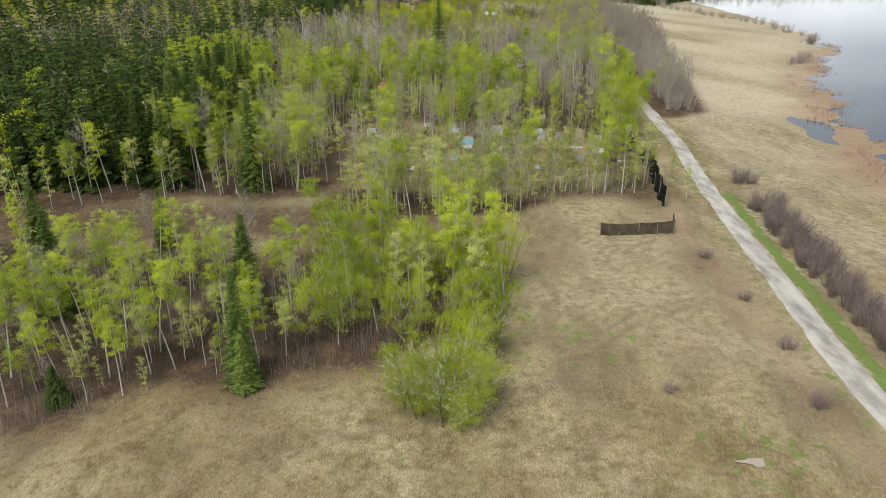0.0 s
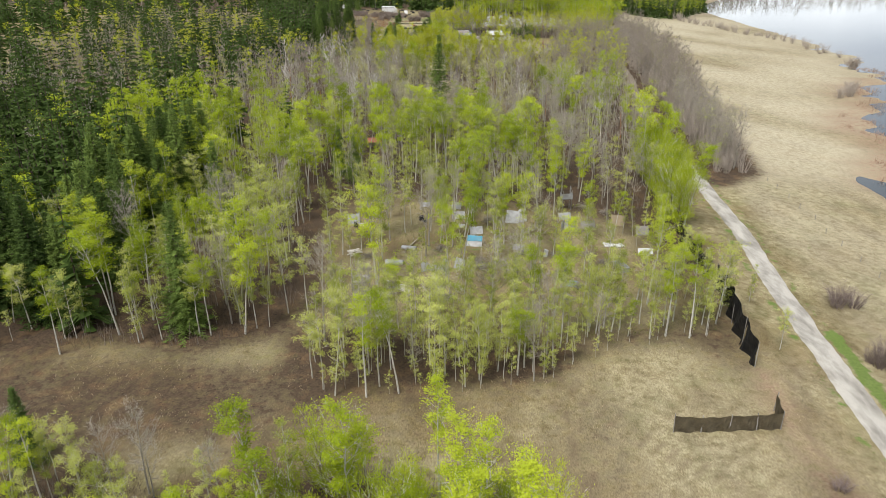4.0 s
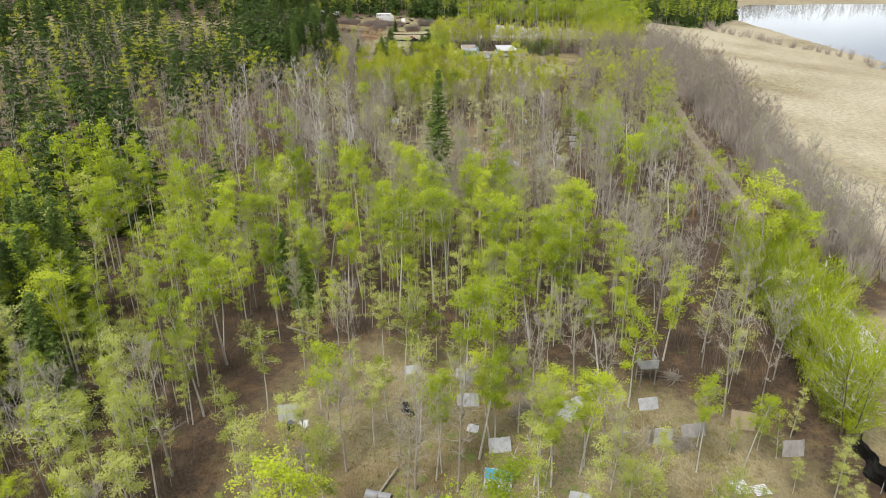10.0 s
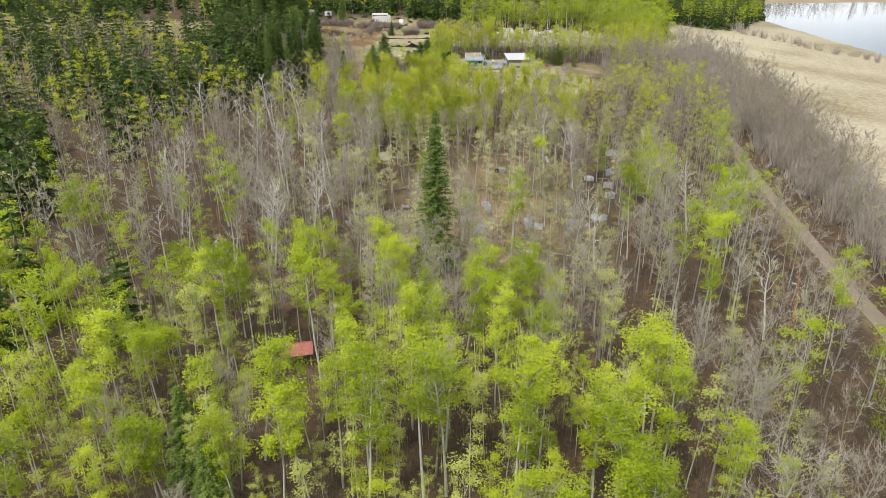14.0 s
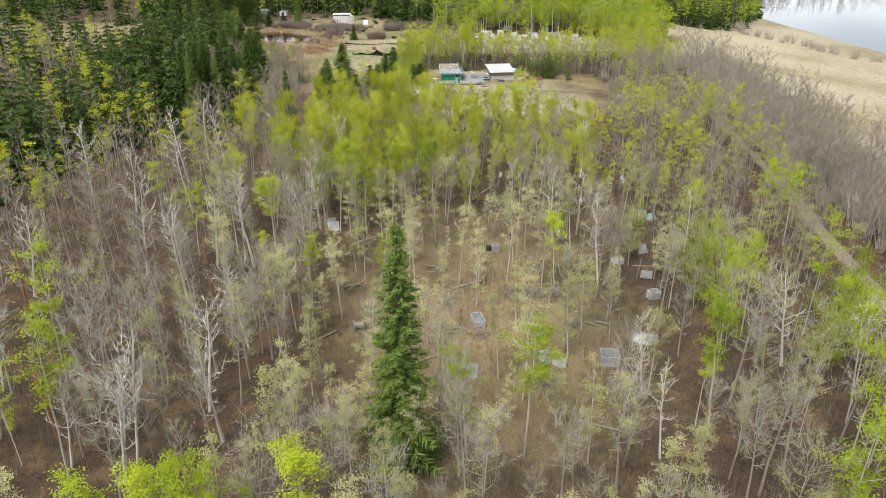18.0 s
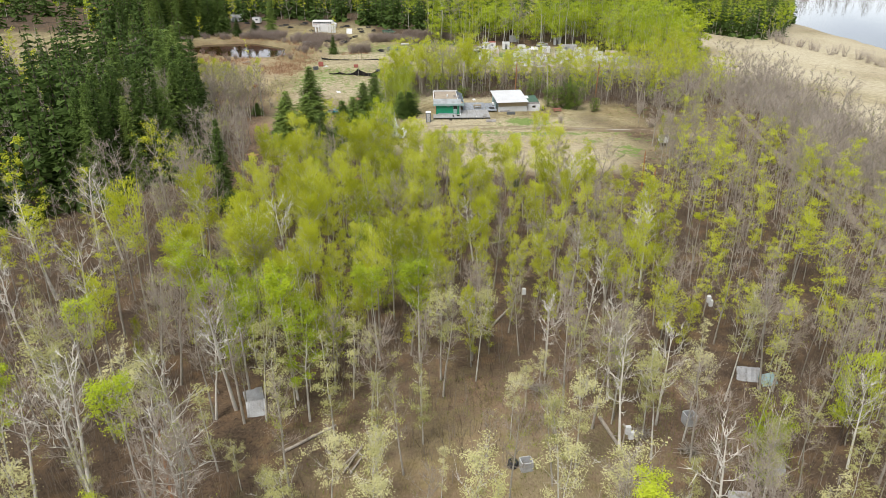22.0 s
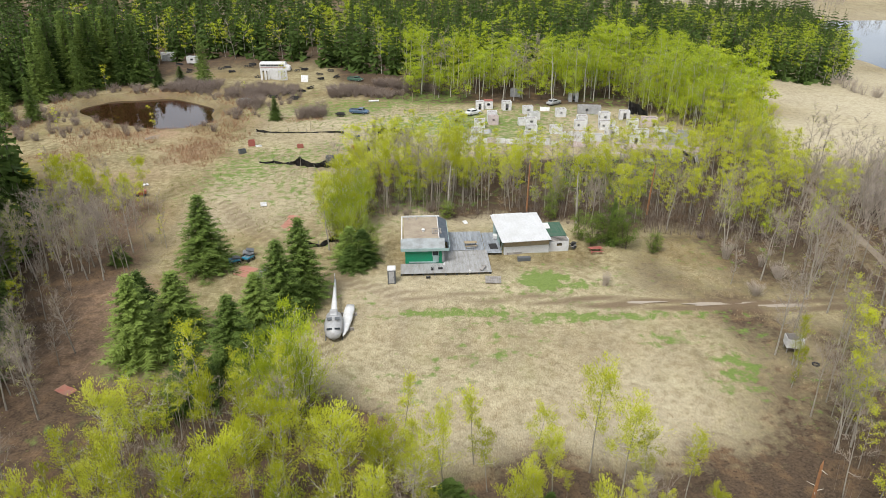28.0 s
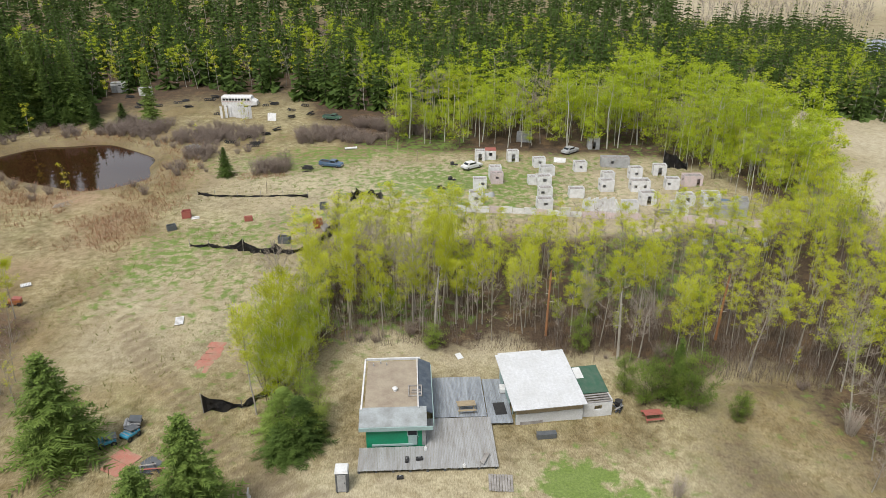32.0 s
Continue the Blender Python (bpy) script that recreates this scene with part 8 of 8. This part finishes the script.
WHT = "weathered white plywood hut with a small window"
DOOR = ((-0.35, 0.35, 0.0, 1.6),)
hut_box(25.0, 447.2, 2.0, 2.2, 2.1, -3, M_WHITE, "white plywood hut with a doorway", DOOR)
lt = hut_box(27.2, 447.8, 2.2, 2.2, 2.0, -3, M_WHITE, "white hut topped with faded red boards")
part("red_roof", made(box, 0, 0, 2.02, 2.3, 2.3, 0.06), M_RED, lt, "faded red roof panel")
for x, y, w, d, h, t, mat, lab, holes, roof in (
        (31.6, 446.0, 2.2, 2.0, 2.2, 2, M_WHITE, "white plywood hut with a dark doorway", DOOR, True),
        (26.8, 433.0, 2.2, 1.6, 2.1, 2, M_PINK, "faded pink plywood hut with a window", ((-0.3, 0.2, 0.9, 1.4),), True),
        (26.7, 435.2, 2.2, 1.8, 2.5, 2, M_WHITE, WHT, ((-0.35, 0.35, 0.9, 1.5),), True),
        (23.3, 430.0, 2.4, 2.0, 1.9, -3, M_WHITE, WHT, ((0.2, 0.8, 0.8, 1.3),), True),
        (21.9, 422.6, 2.3, 2.0, 2.1, 0, M_WHITE, WHT, ((-0.35, 0.35, 0.7, 1.3),), True),
        (36.3, 441.9, 2.3, 1.8, 1.9, 4, M_WHITE, WHT, ((-0.3, 0.3, 0.8, 1.3),), True),
        (43.9, 439.0, 2.3, 1.9, 2.0, 4, M_WHITE, WHT, ((-0.3, 0.2, 0.8, 1.3),), True),
        (37.0, 437.0, 2.6, 2.0, 1.8, 8, M_WHITE, "white hut walls with grey inside", ((-0.35, 0.35, 0.9, 1.4),), False),
        (35.3, 431.2, 2.6, 2.0, 1.9, 3, M_WHITE, WHT, ((-0.35, 0.35, 0.9, 1.4),), True),
        (33.2, 431.8, 1.4, 1.6, 1.6, 3, M_WHITE, "small white hut against a larger one", (), True),
        (34.4, 424.7, 2.3, 1.9, 1.9, 3, M_WHITE, WHT, ((-0.9, -0.3, 0.8, 1.3),), True),
        (33.2, 418.8, 2.5, 2.0, 2.0, 3, M_WHITE, WHT, ((-0.35, 0.35, 0.9, 1.4),), True),
        (39.9, 424.4, 2.6, 1.9, 1.7, -2, M_WHITE, "low white hut of plank walls", (), True),
        (51.5, 441.4, 5.5, 2.2, 2.0, -6, M_STEEL, "long grey plank hut at the wood's edge", ((-1.0, -0.4, 0.8, 1.4),), True),
        (50.4, 454.6, 2.4, 2.2, 2.4, -5, M_STEEL, "grey hut standing under trees", DOOR, True),
        (36.2, 460.4, 3.2, 2.4, 2.0, -12, M_STEEL, "grey open hut under aspens", (), False),
        (53.2, 433.6, 2.3, 1.9, 2.3, 2, M_WHITE, WHT, ((-0.3, 0.3, 0.9, 1.4),), True),
        (47.6, 432.2, 2.2, 1.9, 2.0, 3, M_WHITE, WHT, ((-0.8, -0.3, 0.8, 1.3),), True),
        (46.0, 427.2, 2.4, 1.9, 2.1, 3, M_WHITE, WHT, ((-0.9, -0.4, 0.8, 1.3),), True),
        (52.2, 427.4, 3.4, 2.2, 2.1, -2, M_WHITE, "wide white hut with two windows", ((-1.2, -0.7, 0.8, 1.3), (0.5, 1.0, 0.8, 1.3)), True),
        (47.4, 417.2, 2.5, 1.9, 1.9, 0, M_WHITE, "white plank hut without windows", (), False),
        (51.4, 420.4, 2.6, 2.0, 2.2, 2, M_WHITE, "white hut with a dark doorway", DOOR, True),
        (58.8, 436.2, 2.4, 1.9, 2.1, -8, M_WHITE, "white hut with an open doorway", DOOR, True),
        (58.3, 427.9, 2.4, 2.0, 2.1, -6, M_WHITE, WHT, ((-0.9, -0.4, 0.9, 1.4),), True),
        (62.9, 430.0, 3.4, 2.0, 2.1, -2, M_PINK, "faded pink hut with grey side", ((0.6, 1.2, 0.0, 1.5),), True),
        (57.8, 419.6, 2.7, 2.0, 2.1, 2, M_WHITE, "white hut with a doorway behind the fence", DOOR, True),
        (55.0, 415.0, 2.6, 2.0, 2.2, -2, M_WHITE, "white hut just behind the plank fence", DOOR, True),
        (52.6, 414.6, 1.8, 1.4, 1.0, -2, M_GREYWOOD, "low grey shed behind the fence", (), True),
        (62.0, 419.2, 2.8, 2.4, 2.2, -6, M_WHITE, "white hut beside a dark blue car", ((-0.8, 0.2, 0.9, 1.6),), True),
        (62.5, 414.0, 3.2, 2.4, 2.3, -4, M_STEEL, "grey hut with an opening at the fence", ((0.6, 1.2, 0.2, 1.6),), True),
        (65.3, 415.0, 2.2, 3.0, 2.6, -20, M_STEEL, "tall grey hut of bare sheets", (), False)):
    hut_box(x, y, w, d, h, t, mat, lab, holes, roof)
fort = thing("plank_fort", "large white fort of upright planks with uneven tops", "hut", 42.2, 415.6, 0)
for i in range(13):
    part("plank", made(box, -2.7 + 0.45 * i, 1.5, 1.0 + 0.1 * (i % 3), 0.42, 0.05, 2.2 + 0.2 * (i % 3)), M_WHITE, fort)
for i in range(10):
    part("plank", made(box, -2.5 + 0.55 * i, -0.9, 0.6, 0.5, 0.05, 1.3), M_WHITE, fort)
for s in (-2.75, 2.75):
    for i in range(5):
        part("plank", made(box, s, -0.7 + 0.5 * i, 0.85, 0.05, 0.46, 1.9 + 0.15 * (i % 2)), M_WHITE, fort)
fence = thing("plank_fence", "long fence of faded white and pink plywood panels", "fence", 18.0, 418.0, 0)
F = [(18.0, 418.3), (27.5, 416.8), (35, 415.0), (49.5, 412.8), (66.5, 408.7)]
fp = along(F, 1.8)
for i, ((ax, ay), (bx, by)) in enumerate(zip(fp[:-1], fp[1:])):
    a = math.degrees(math.atan2(by - ay, bx - ax))
    hgt = 1.25 + 0.12 * math.sin(i * 2.3) + (0.4 if i == 9 else 0)
    part("panel", made(box, (ax + bx) / 2 - 18.0, (ay + by) / 2 - 418.0, hgt / 2, math.hypot(bx - ax, by - ay) * 0.97, 0.05, hgt, T(((ax + bx) / 2 - 18.0, (ay + by) / 2 - 418.0, 0)) @ RZ(a) @ RX(random.uniform(-3, 3)) @ T((18.0 - (ax + bx) / 2, 418.0 - (ay + by) / 2, 0))), M_PINK if i > 11 or i % 4 == 3 else M_WHITE, fence)
for x, y, h in ((65.5, 411, 3.4), (68.5, 418, 3.2), (67.5, 424.5, 3.6), (66.6, 432, 3.4), (44.3, 409, 2.0), (2.0, 420, 3.0), (5.5, 457, 2.8), (8, 454.5, 2.6), (69.5, 404, 3.2), (12, 446, 2.4), (-15.2, 428.6, 2.2)):
    ob = thing("net_pole", "bare wooden pole standing in the grass", "pole", x, y)
    part("shaft", made(rod, (0, 0, -0.1), (0.15, 0.05, h), 0.09, 0.07, 7), M_TAN, ob)
    part("collar", made(rod, (0.12, 0.04, h * 0.8), (0.13, 0.045, h * 0.84), 0.11, 0.11, 7), M_GREYWOOD, ob)
leaning_sheet(59.4, 404.8, 1.0, 2.2, 60, 10, M_WHITE, "bent white panel standing before the fence", 0.0, 0.2)
leaning_sheet(60.6, 403.2, 2.0, 0.9, -6, 12, M_WHITE, "low white panel before the fence", 0.0, 0.05)
leaning_sheet(49.4, 407.0, 2.4, 0.9, 20, 25, M_PINK, "pinkish curved panel lying in grass", 0.0, 0.4)
leaning_sheet(54.0, 402.8, 2.2, 0.8, -12, 35, M_STEEL, "grey panel lying in grass", 0.0, 0.2)
leaning_sheet(41.0, 444.3, 2.4, 1.0, -14, 20, M_WHITE, "long bent white panel near the trees", 0.0, 0.2)
leaning_sheet(25.0, 424.5, 2.0, 1.0, 30, 30, M_STEEL, "grey panel folded on the grass", 0.0, 0.5)
leaning_sheet(63.6, 401.4, 1.2, 1.6, 40, 20, M_WHITE, "white panel beside black netting", 0.0)
net_fence([(62.6, 407.4), (63.3, 405.6), (64.0, 403.6), (63.0, 402.0)], [1.2, 0.6, 1.0, 1.2], "black netting fallen at the fence end", 0.3, 0.4, 11)
net_fence([(61.0, 440.5), (63.2, 440.0), (65.5, 439.0)], [3.6, 2.8, 1.2], "black netting hung between trees", 0.5, 0.4, 12)
for x, y in ((19.1, 443.9), (18.1, 434.1), (15.9, 429.8)):
    tyre_stack(x, y, 3)
    tyre_stack(x + 0.75, y - 0.2, 1, 0, "single old black tyre on the grass")


# ---- vehicles ----
def car(x, y, turn, paint, label, pickup=False, length=4.4, z=None, name="old_car", category="car"):
    ob = thing(name, label, category, x, y, turn, z)
    L, Wd = length / 2, 0.84
    sec = lambda px, w, lo, hi: [(px, -w, lo), (px, -w, hi - 0.12), (px, -w * 0.9, hi), (px, w * 0.9, hi), (px, w, hi - 0.12), (px, w, lo)]
    part("body", made(loft, [sec(-L, Wd * 0.9, 0.45, 0.8), sec(-L + 0.15, Wd, 0.35, 0.88), sec(-L * 0.3, Wd, 0.3, 0.92), sec(L * 0.35, Wd, 0.3, 0.93), sec(L - 0.2, Wd, 0.35, 0.85), sec(L, Wd * 0.9, 0.45, 0.72)]), paint, ob)
    a, b = (-0.1, 1.25) if pickup else (-1.35, 0.75)
    cab = part("cabin", made(loft, [sec(a - 0.25, 0.76, 0.9, 0.95), sec(a + 0.1, 0.68, 0.9, 1.42), sec(b - 0.35, 0.68, 0.9, 1.42), sec(b + 0.25, 0.76, 0.9, 0.95)]), paint, ob)
    part("windscreen", made(box, b - 0.02, 0, 1.2, 0.03, 1.2, 0.45, T((b - 0.02, 0, 1.2)) @ RY(-48) @ T((-b + 0.02, 0, -1.2))), M_DARKGLASS, cab)
    part("rear_window", made(box, a - 0.06, 0, 1.2, 0.03, 1.15, 0.42, T((a - 0.06, 0, 1.2)) @ RY(36) @ T((-a + 0.06, 0, -1.2))), M_DARKGLASS, cab)
    for s in (-1, 1):
        part("side_window", made(box, (a + b) / 2, s * 0.735, 1.18, (b - a) * 0.75, 0.03, 0.34, T((0, s * 0.735, 1.18)) @ RX(-s * 10) @ T((0, -s * 0.735, -1.18))), M_DARKGLASS, cab)
        part("headlight", made(box, L - 0.02, s * 0.6, 0.66, 0.06, 0.26, 0.14, ch=0.03), M_PVC, ob)
        for wx in (-L * 0.62, L * 0.62):
            wheel = part("wheel", made(tyre_ring, T((wx, s * 0.78, 0.31)) @ RX(90), 0.22, 0.1, 14, 6), M_BLACK, ob, "", True)
            part("rim", made(rod, (wx, s * 0.74, 0.31), (wx, s * 0.84, 0.31), 0.15, 0.12, 10), M_STEEL, wheel)
    if pickup:
        part("bed", made(box, -L * 0.55, 0, 0.935, L * 0.8, 1.35, 0.06), M_BLACK, ob, "dark open cargo bed")
        for s in (-1, 1):
            part("bed_side", made(box, -L * 0.55, s * 0.76, 1.0, L * 0.85, 0.1, 0.18), paint, ob)
        part("tailgate", made(box, -L + 0.02, 0, 0.95, 0.08, 1.5, 0.2), paint, ob)
    part("bumper", made(box, L + 0.02, 0, 0.48, 0.12, 1.5, 0.16, ch=0.04), M_STEEL, ob)
    part("bumper", made(box, -L - 0.02, 0, 0.5, 0.12, 1.5, 0.16, ch=0.04), M_STEEL, ob)
    return ob


car(-5.2, 444.4, -18, M_NAVY, "dull blue pickup wreck standing in grass", True, 4.8, name="old_pickup")
car(22.8, 441.4, 35, M_PVC, "old white car parked by the huts")
car(63.6, 416.9, 70, M_NAVY, "dark blue car wreck between huts", True, 4.2, name="old_pickup")
car(44.7, 451.5, 40, M_STEEL, "grey car wreck beneath aspens")
car(-8.6, 482.5, -20, M_GREENROOF, "dark green truck wreck at the wood's edge", True, 4.6, name="old_pickup")
log_pile(-9.6, 441, 10, 8, "heap of dark scrap beside a pickup", 1.6, M_BLACK)
pipe = thing("white_pipe", "white plastic pipe lying on grass", "pipe", -2.1, 456, 12)
part("pipe", made(rod, (-1.3, 0, 0.25), (1.3, 0, 0.25), 0.25, 0.25, 14), M_PVC, pipe)
part("collar", made(rod, (1.1, 0, 0.25), (1.32, 0, 0.25), 0.28, 0.28, 14), M_PVC, pipe)
bus = thing("old_bus", "old white bus wreck with dark windows", "bus", -34.6, 498.2, -4)
bs = lambda px, w, lo, hi: [(px, -w, lo), (px, -w, hi - 0.3), (px, -w * 0.8, hi), (px, w * 0.8, hi), (px, w, hi - 0.3), (px, w, lo)]
part("body", made(loft, [bs(-4.6, 1.2, 0.5, 2.7), bs(-4.4, 1.25, 0.45, 2.9), bs(3.4, 1.25, 0.45, 2.9), bs(3.6, 1.2, 0.5, 2.2), bs(4.8, 1.1, 0.5, 1.6)]), M_WHITE, bus)
for i in range(9):
    part("window", made(box, -3.9 + 0.82 * i, -1.25, 2.05, 0.66, 0.05, 0.55), M_DARKGLASS, bus)
part("stripe", made(box, -0.5, -1.27, 1.45, 7.8, 0.03, 0.12), M_RED, bus)
for wx in (-3.2, 3.2):
    for s in (-1, 1):
        part("wheel", made(tyre_ring, T((wx, s * 1.1, 0.45)) @ RX(90), 0.33, 0.14, 14, 6), M_BLACK, bus)
ring_ob = thing("tank_ring", "round grey metal stock tank in dry grass", "tank", -35.5, 455.6)
for i in range(20):
    a = 2 * math.pi * i / 20
    part("stave", made(box, 0, 0, 0.6, 0.06, 0.46, 1.3 + 0.1 * (i % 2), T((1.5 * math.cos(a), 1.5 * math.sin(a), 0)) @ RZ(math.degrees(a))), M_STEEL, ring_ob)
part("band", made(tyre_ring, T((0, 0, 0.9)), 1.54, 0.04, 24, 5), M_STEEL, ring_ob)
wallr = thing("panel_wall", "curving wall of tall pale upright panels", "barricade", -33.8, 485.0)
for i in range(10):
    a = i / 9
    part("panel", made(box, -2.6 + 6.8 * a, 1.2 * math.sin(a * 5), 1.5, 0.78, 0.06, 3.1 + 0.4 * (i % 2), T((-2.6 + 6.8 * a, 0, 0)) @ RZ(-30 + 60 * a) @ T((2.6 - 6.8 * a, 0, 0))), M_WHITE, wallr)
leaning_sheet(-23.5, 481.8, 2.2, 2.0, -10, 20, M_WHITE, "pair of pale panels standing in grass", 0.0)
leaning_sheet(-73.5, 517, 4.2, 2.0, 0, 10, M_STEEL, "grey trailer side beneath the far spruces", 0.02)
for x, y, n in ((-25.4, 500, 4), (-44, 505, 6), (-25.9, 466, 4), (-23.2, 458.4, 5), (-29, 462, 5), (-52, 502, 4), (-56, 499, 3), (-20, 492, 4), (-17, 497, 4), (-61, 497, 3), (-38, 489, 4), (-27.5, 497.5, 3), (-31, 500.5, 5)):
    tyre_row(x, y, n, random.uniform(-20, 20), "heap of old black tyres in grass")
for x, y, n, t in ((-67.5, 509.5, 12, 10), (-61.6, 500, 10, -20), (-51, 504.6, 14, 15), (-43.6, 508.3, 12, 0), (-48, 497, 12, 30), (-25.9, 499.4, 12, -15), (-18.9, 484.5, 16, 20), (-14.5, 488, 9, 60), (-27.7, 469.2, 18, 5), (-22.6, 468.9, 14, -10), (-23.3, 460, 18, 12), (-20.5, 472, 9, 40), (-9.6, 442.6, 16, -25)):
    log_pile(x, y, t, n, "low heap of black hose and scrap in grass", 2.2, M_BLACK)
for x, y, t, w in ((-74.4, 520.8, 4, 4.6), (-64, 512, -12, 3.2)):
    shed_ob = thing("white_trailer", "small white trailer body beneath far spruces", "trailer", x, y, t)
    part("body", made(box, 0, 0, 1.3, w, 2.1, 2.1, ch=0.12), M_WHITE, shed_ob)
    part("roof", made(box, 0, 0, 2.4, w + 0.1, 2.2, 0.12, ch=0.05), M_STEEL, shed_ob)
    part("window", made(box, 0.3, -1.06, 1.6, 0.9, 0.04, 0.6), M_DARKGLASS, shed_ob)
    for sx in (-0.6, 0.6):
        part("wheel", made(tyre_ring, T((sx, -0.9, 0.32)) @ RX(90), 0.22, 0.1, 12, 6), M_BLACK, shed_ob)
# field barricades beyond the pond track
for x, y, w, d, h, t, mat, lab in ((-26.2, 417.4, 1.3, 1.2, 1.2, 10, M_RED, "faded red box bunker in the field"), (-15.8, 415.6, 1.2, 0.4, 0.9, 6, M_RED, "small red board bunker"), (-4.2, 412.4, 1.3, 1.2, 1.3, 15, M_ORANGE, "rusty orange box bunker"), (-4.2, 420.4, 1.1, 0.9, 1.1, 5, M_DARKGREY, "dark box bunker with posts"), (-8.6, 406.6, 1.7, 1.0, 1.1, -8, M_DARKGREY, "dark box bunker near netting"), (-27.1, 412.2, 1.3, 0.9, 0.9, 30, M_DARKGREY, "tipped dark box in the field")):
    open_crate(x, y, w, d, h, t, mat, lab, M_BLACK, "bunker", "box_bunker")
c = thing("white_scrap", "flat white scrap lying near a red box", "scrap", -24.6, 416.6, 20)
part("sheet", made(sheet, 1.3, 0.9, 0.03, 0.0, 1, 0.05, 5, 3, T((0, 0, 0.06)) @ RX(-84), 0.08), M_PVC, c)
part("batten", made(box, 0, 0.4, 0.12, 1.2, 0.08, 0.06), M_GREYWOOD, c)
leaning_sheet(-2.5, 411, 1.8, 1.2, 60, 40, M_GREYWOOD, "grey board leaning by the netting", 0.0)
c = thing("bleached_branches", "bleached fallen branches by the pond bank", "branches", -49, 424, 10)
for i in range(5):
    part("branch", made(rod, (-1.5, 0.3 * i - 0.6, 0.15), (1.6, 0.8 * i - 1.6, 0.6), 0.07, 0.02, 5), M_LOG, c)
for i in range(14):
    y = 100 + 5.5 * i
    x = 62 + 0.05 * (y - 100)
    ob = thing("field_post", "short grey fence post in the lakeside field", "post", x + random.uniform(-0.3, 0.3), y, group="old field posts")
    part("shaft", made(rod, (0, 0, -0.1), (random.uniform(-0.1, 0.1), 0, 0.9), 0.06, 0.05, 6), M_GREYWOOD, ob)
    part("top", made(rod, (0, 0, 0.88), (0, 0, 0.94), 0.065, 0.03, 6), M_GREYWOOD, ob)

# ---- the deck, plank by plank ----
def plank_mesh(w, l, mat):
    bm = bmesh.new()
    box(bm, 0, 0, 0, w, l, 0.035, ch=0.006)
    me = bpy.data.meshes.new("plank")
    bm.to_mesh(me)
    bm.free()
    me.materials.append(mat)
    return me


deck = thing("wooden_deck", "large worn grey wooden deck around the house", "deck", 5.5, 356.0, z=0.0)
for x0, n, y0, l, mat in ((5.5, 41, 356.0, 3.0, M_DECK), (11.45, 44, 356.0, 6.9, M_DECK), (12.3, 36, 363.0, 6.6, M_DECKBLUE), (17.6, 16, 361.9, 7.2, M_DECKBLUE)):
    me = plank_mesh(0.135, l, mat)
    for i in range(n):
        p = new("plank", me)
        p.parent = deck
        p.location = (x0 - 5.5 + 0.145 * i + 0.07, y0 - 356.0 + l / 2 + random.uniform(-0.03, 0.03), 0.45 + random.uniform(-0.006, 0.006))
        p.rotation_euler = (0, random.uniform(-0.02, 0.02), random.uniform(-0.002, 0.002))
for x0, x1, y in ((5.5, 17.85, 356.3), (5.5, 17.85, 358.7), (11.5, 17.85, 361.2), (12.3, 20, 363.6), (12.3, 20, 366.2), (12.3, 20, 368.8)):
    part("joist", made(box, (x0 + x1) / 2 - 5.5, y - 356.0, 0.36, x1 - x0, 0.09, 0.14), M_GREYWOOD, deck)
for i in range(9):
    part("footing", made(box, 0.1 + 1.5 * i, 0.25, 0.15, 0.2, 0.2, 0.32), M_DARKGREY, deck)
for x, y in ((12.6, 369.3), (17.2, 369.3), (19.8, 368.8), (17.8, 361.5), (19.8, 362.2)):
    part("footing", made(box, x - 5.5, y - 356, 0.15, 0.2, 0.2, 0.32), M_DARKGREY, deck)
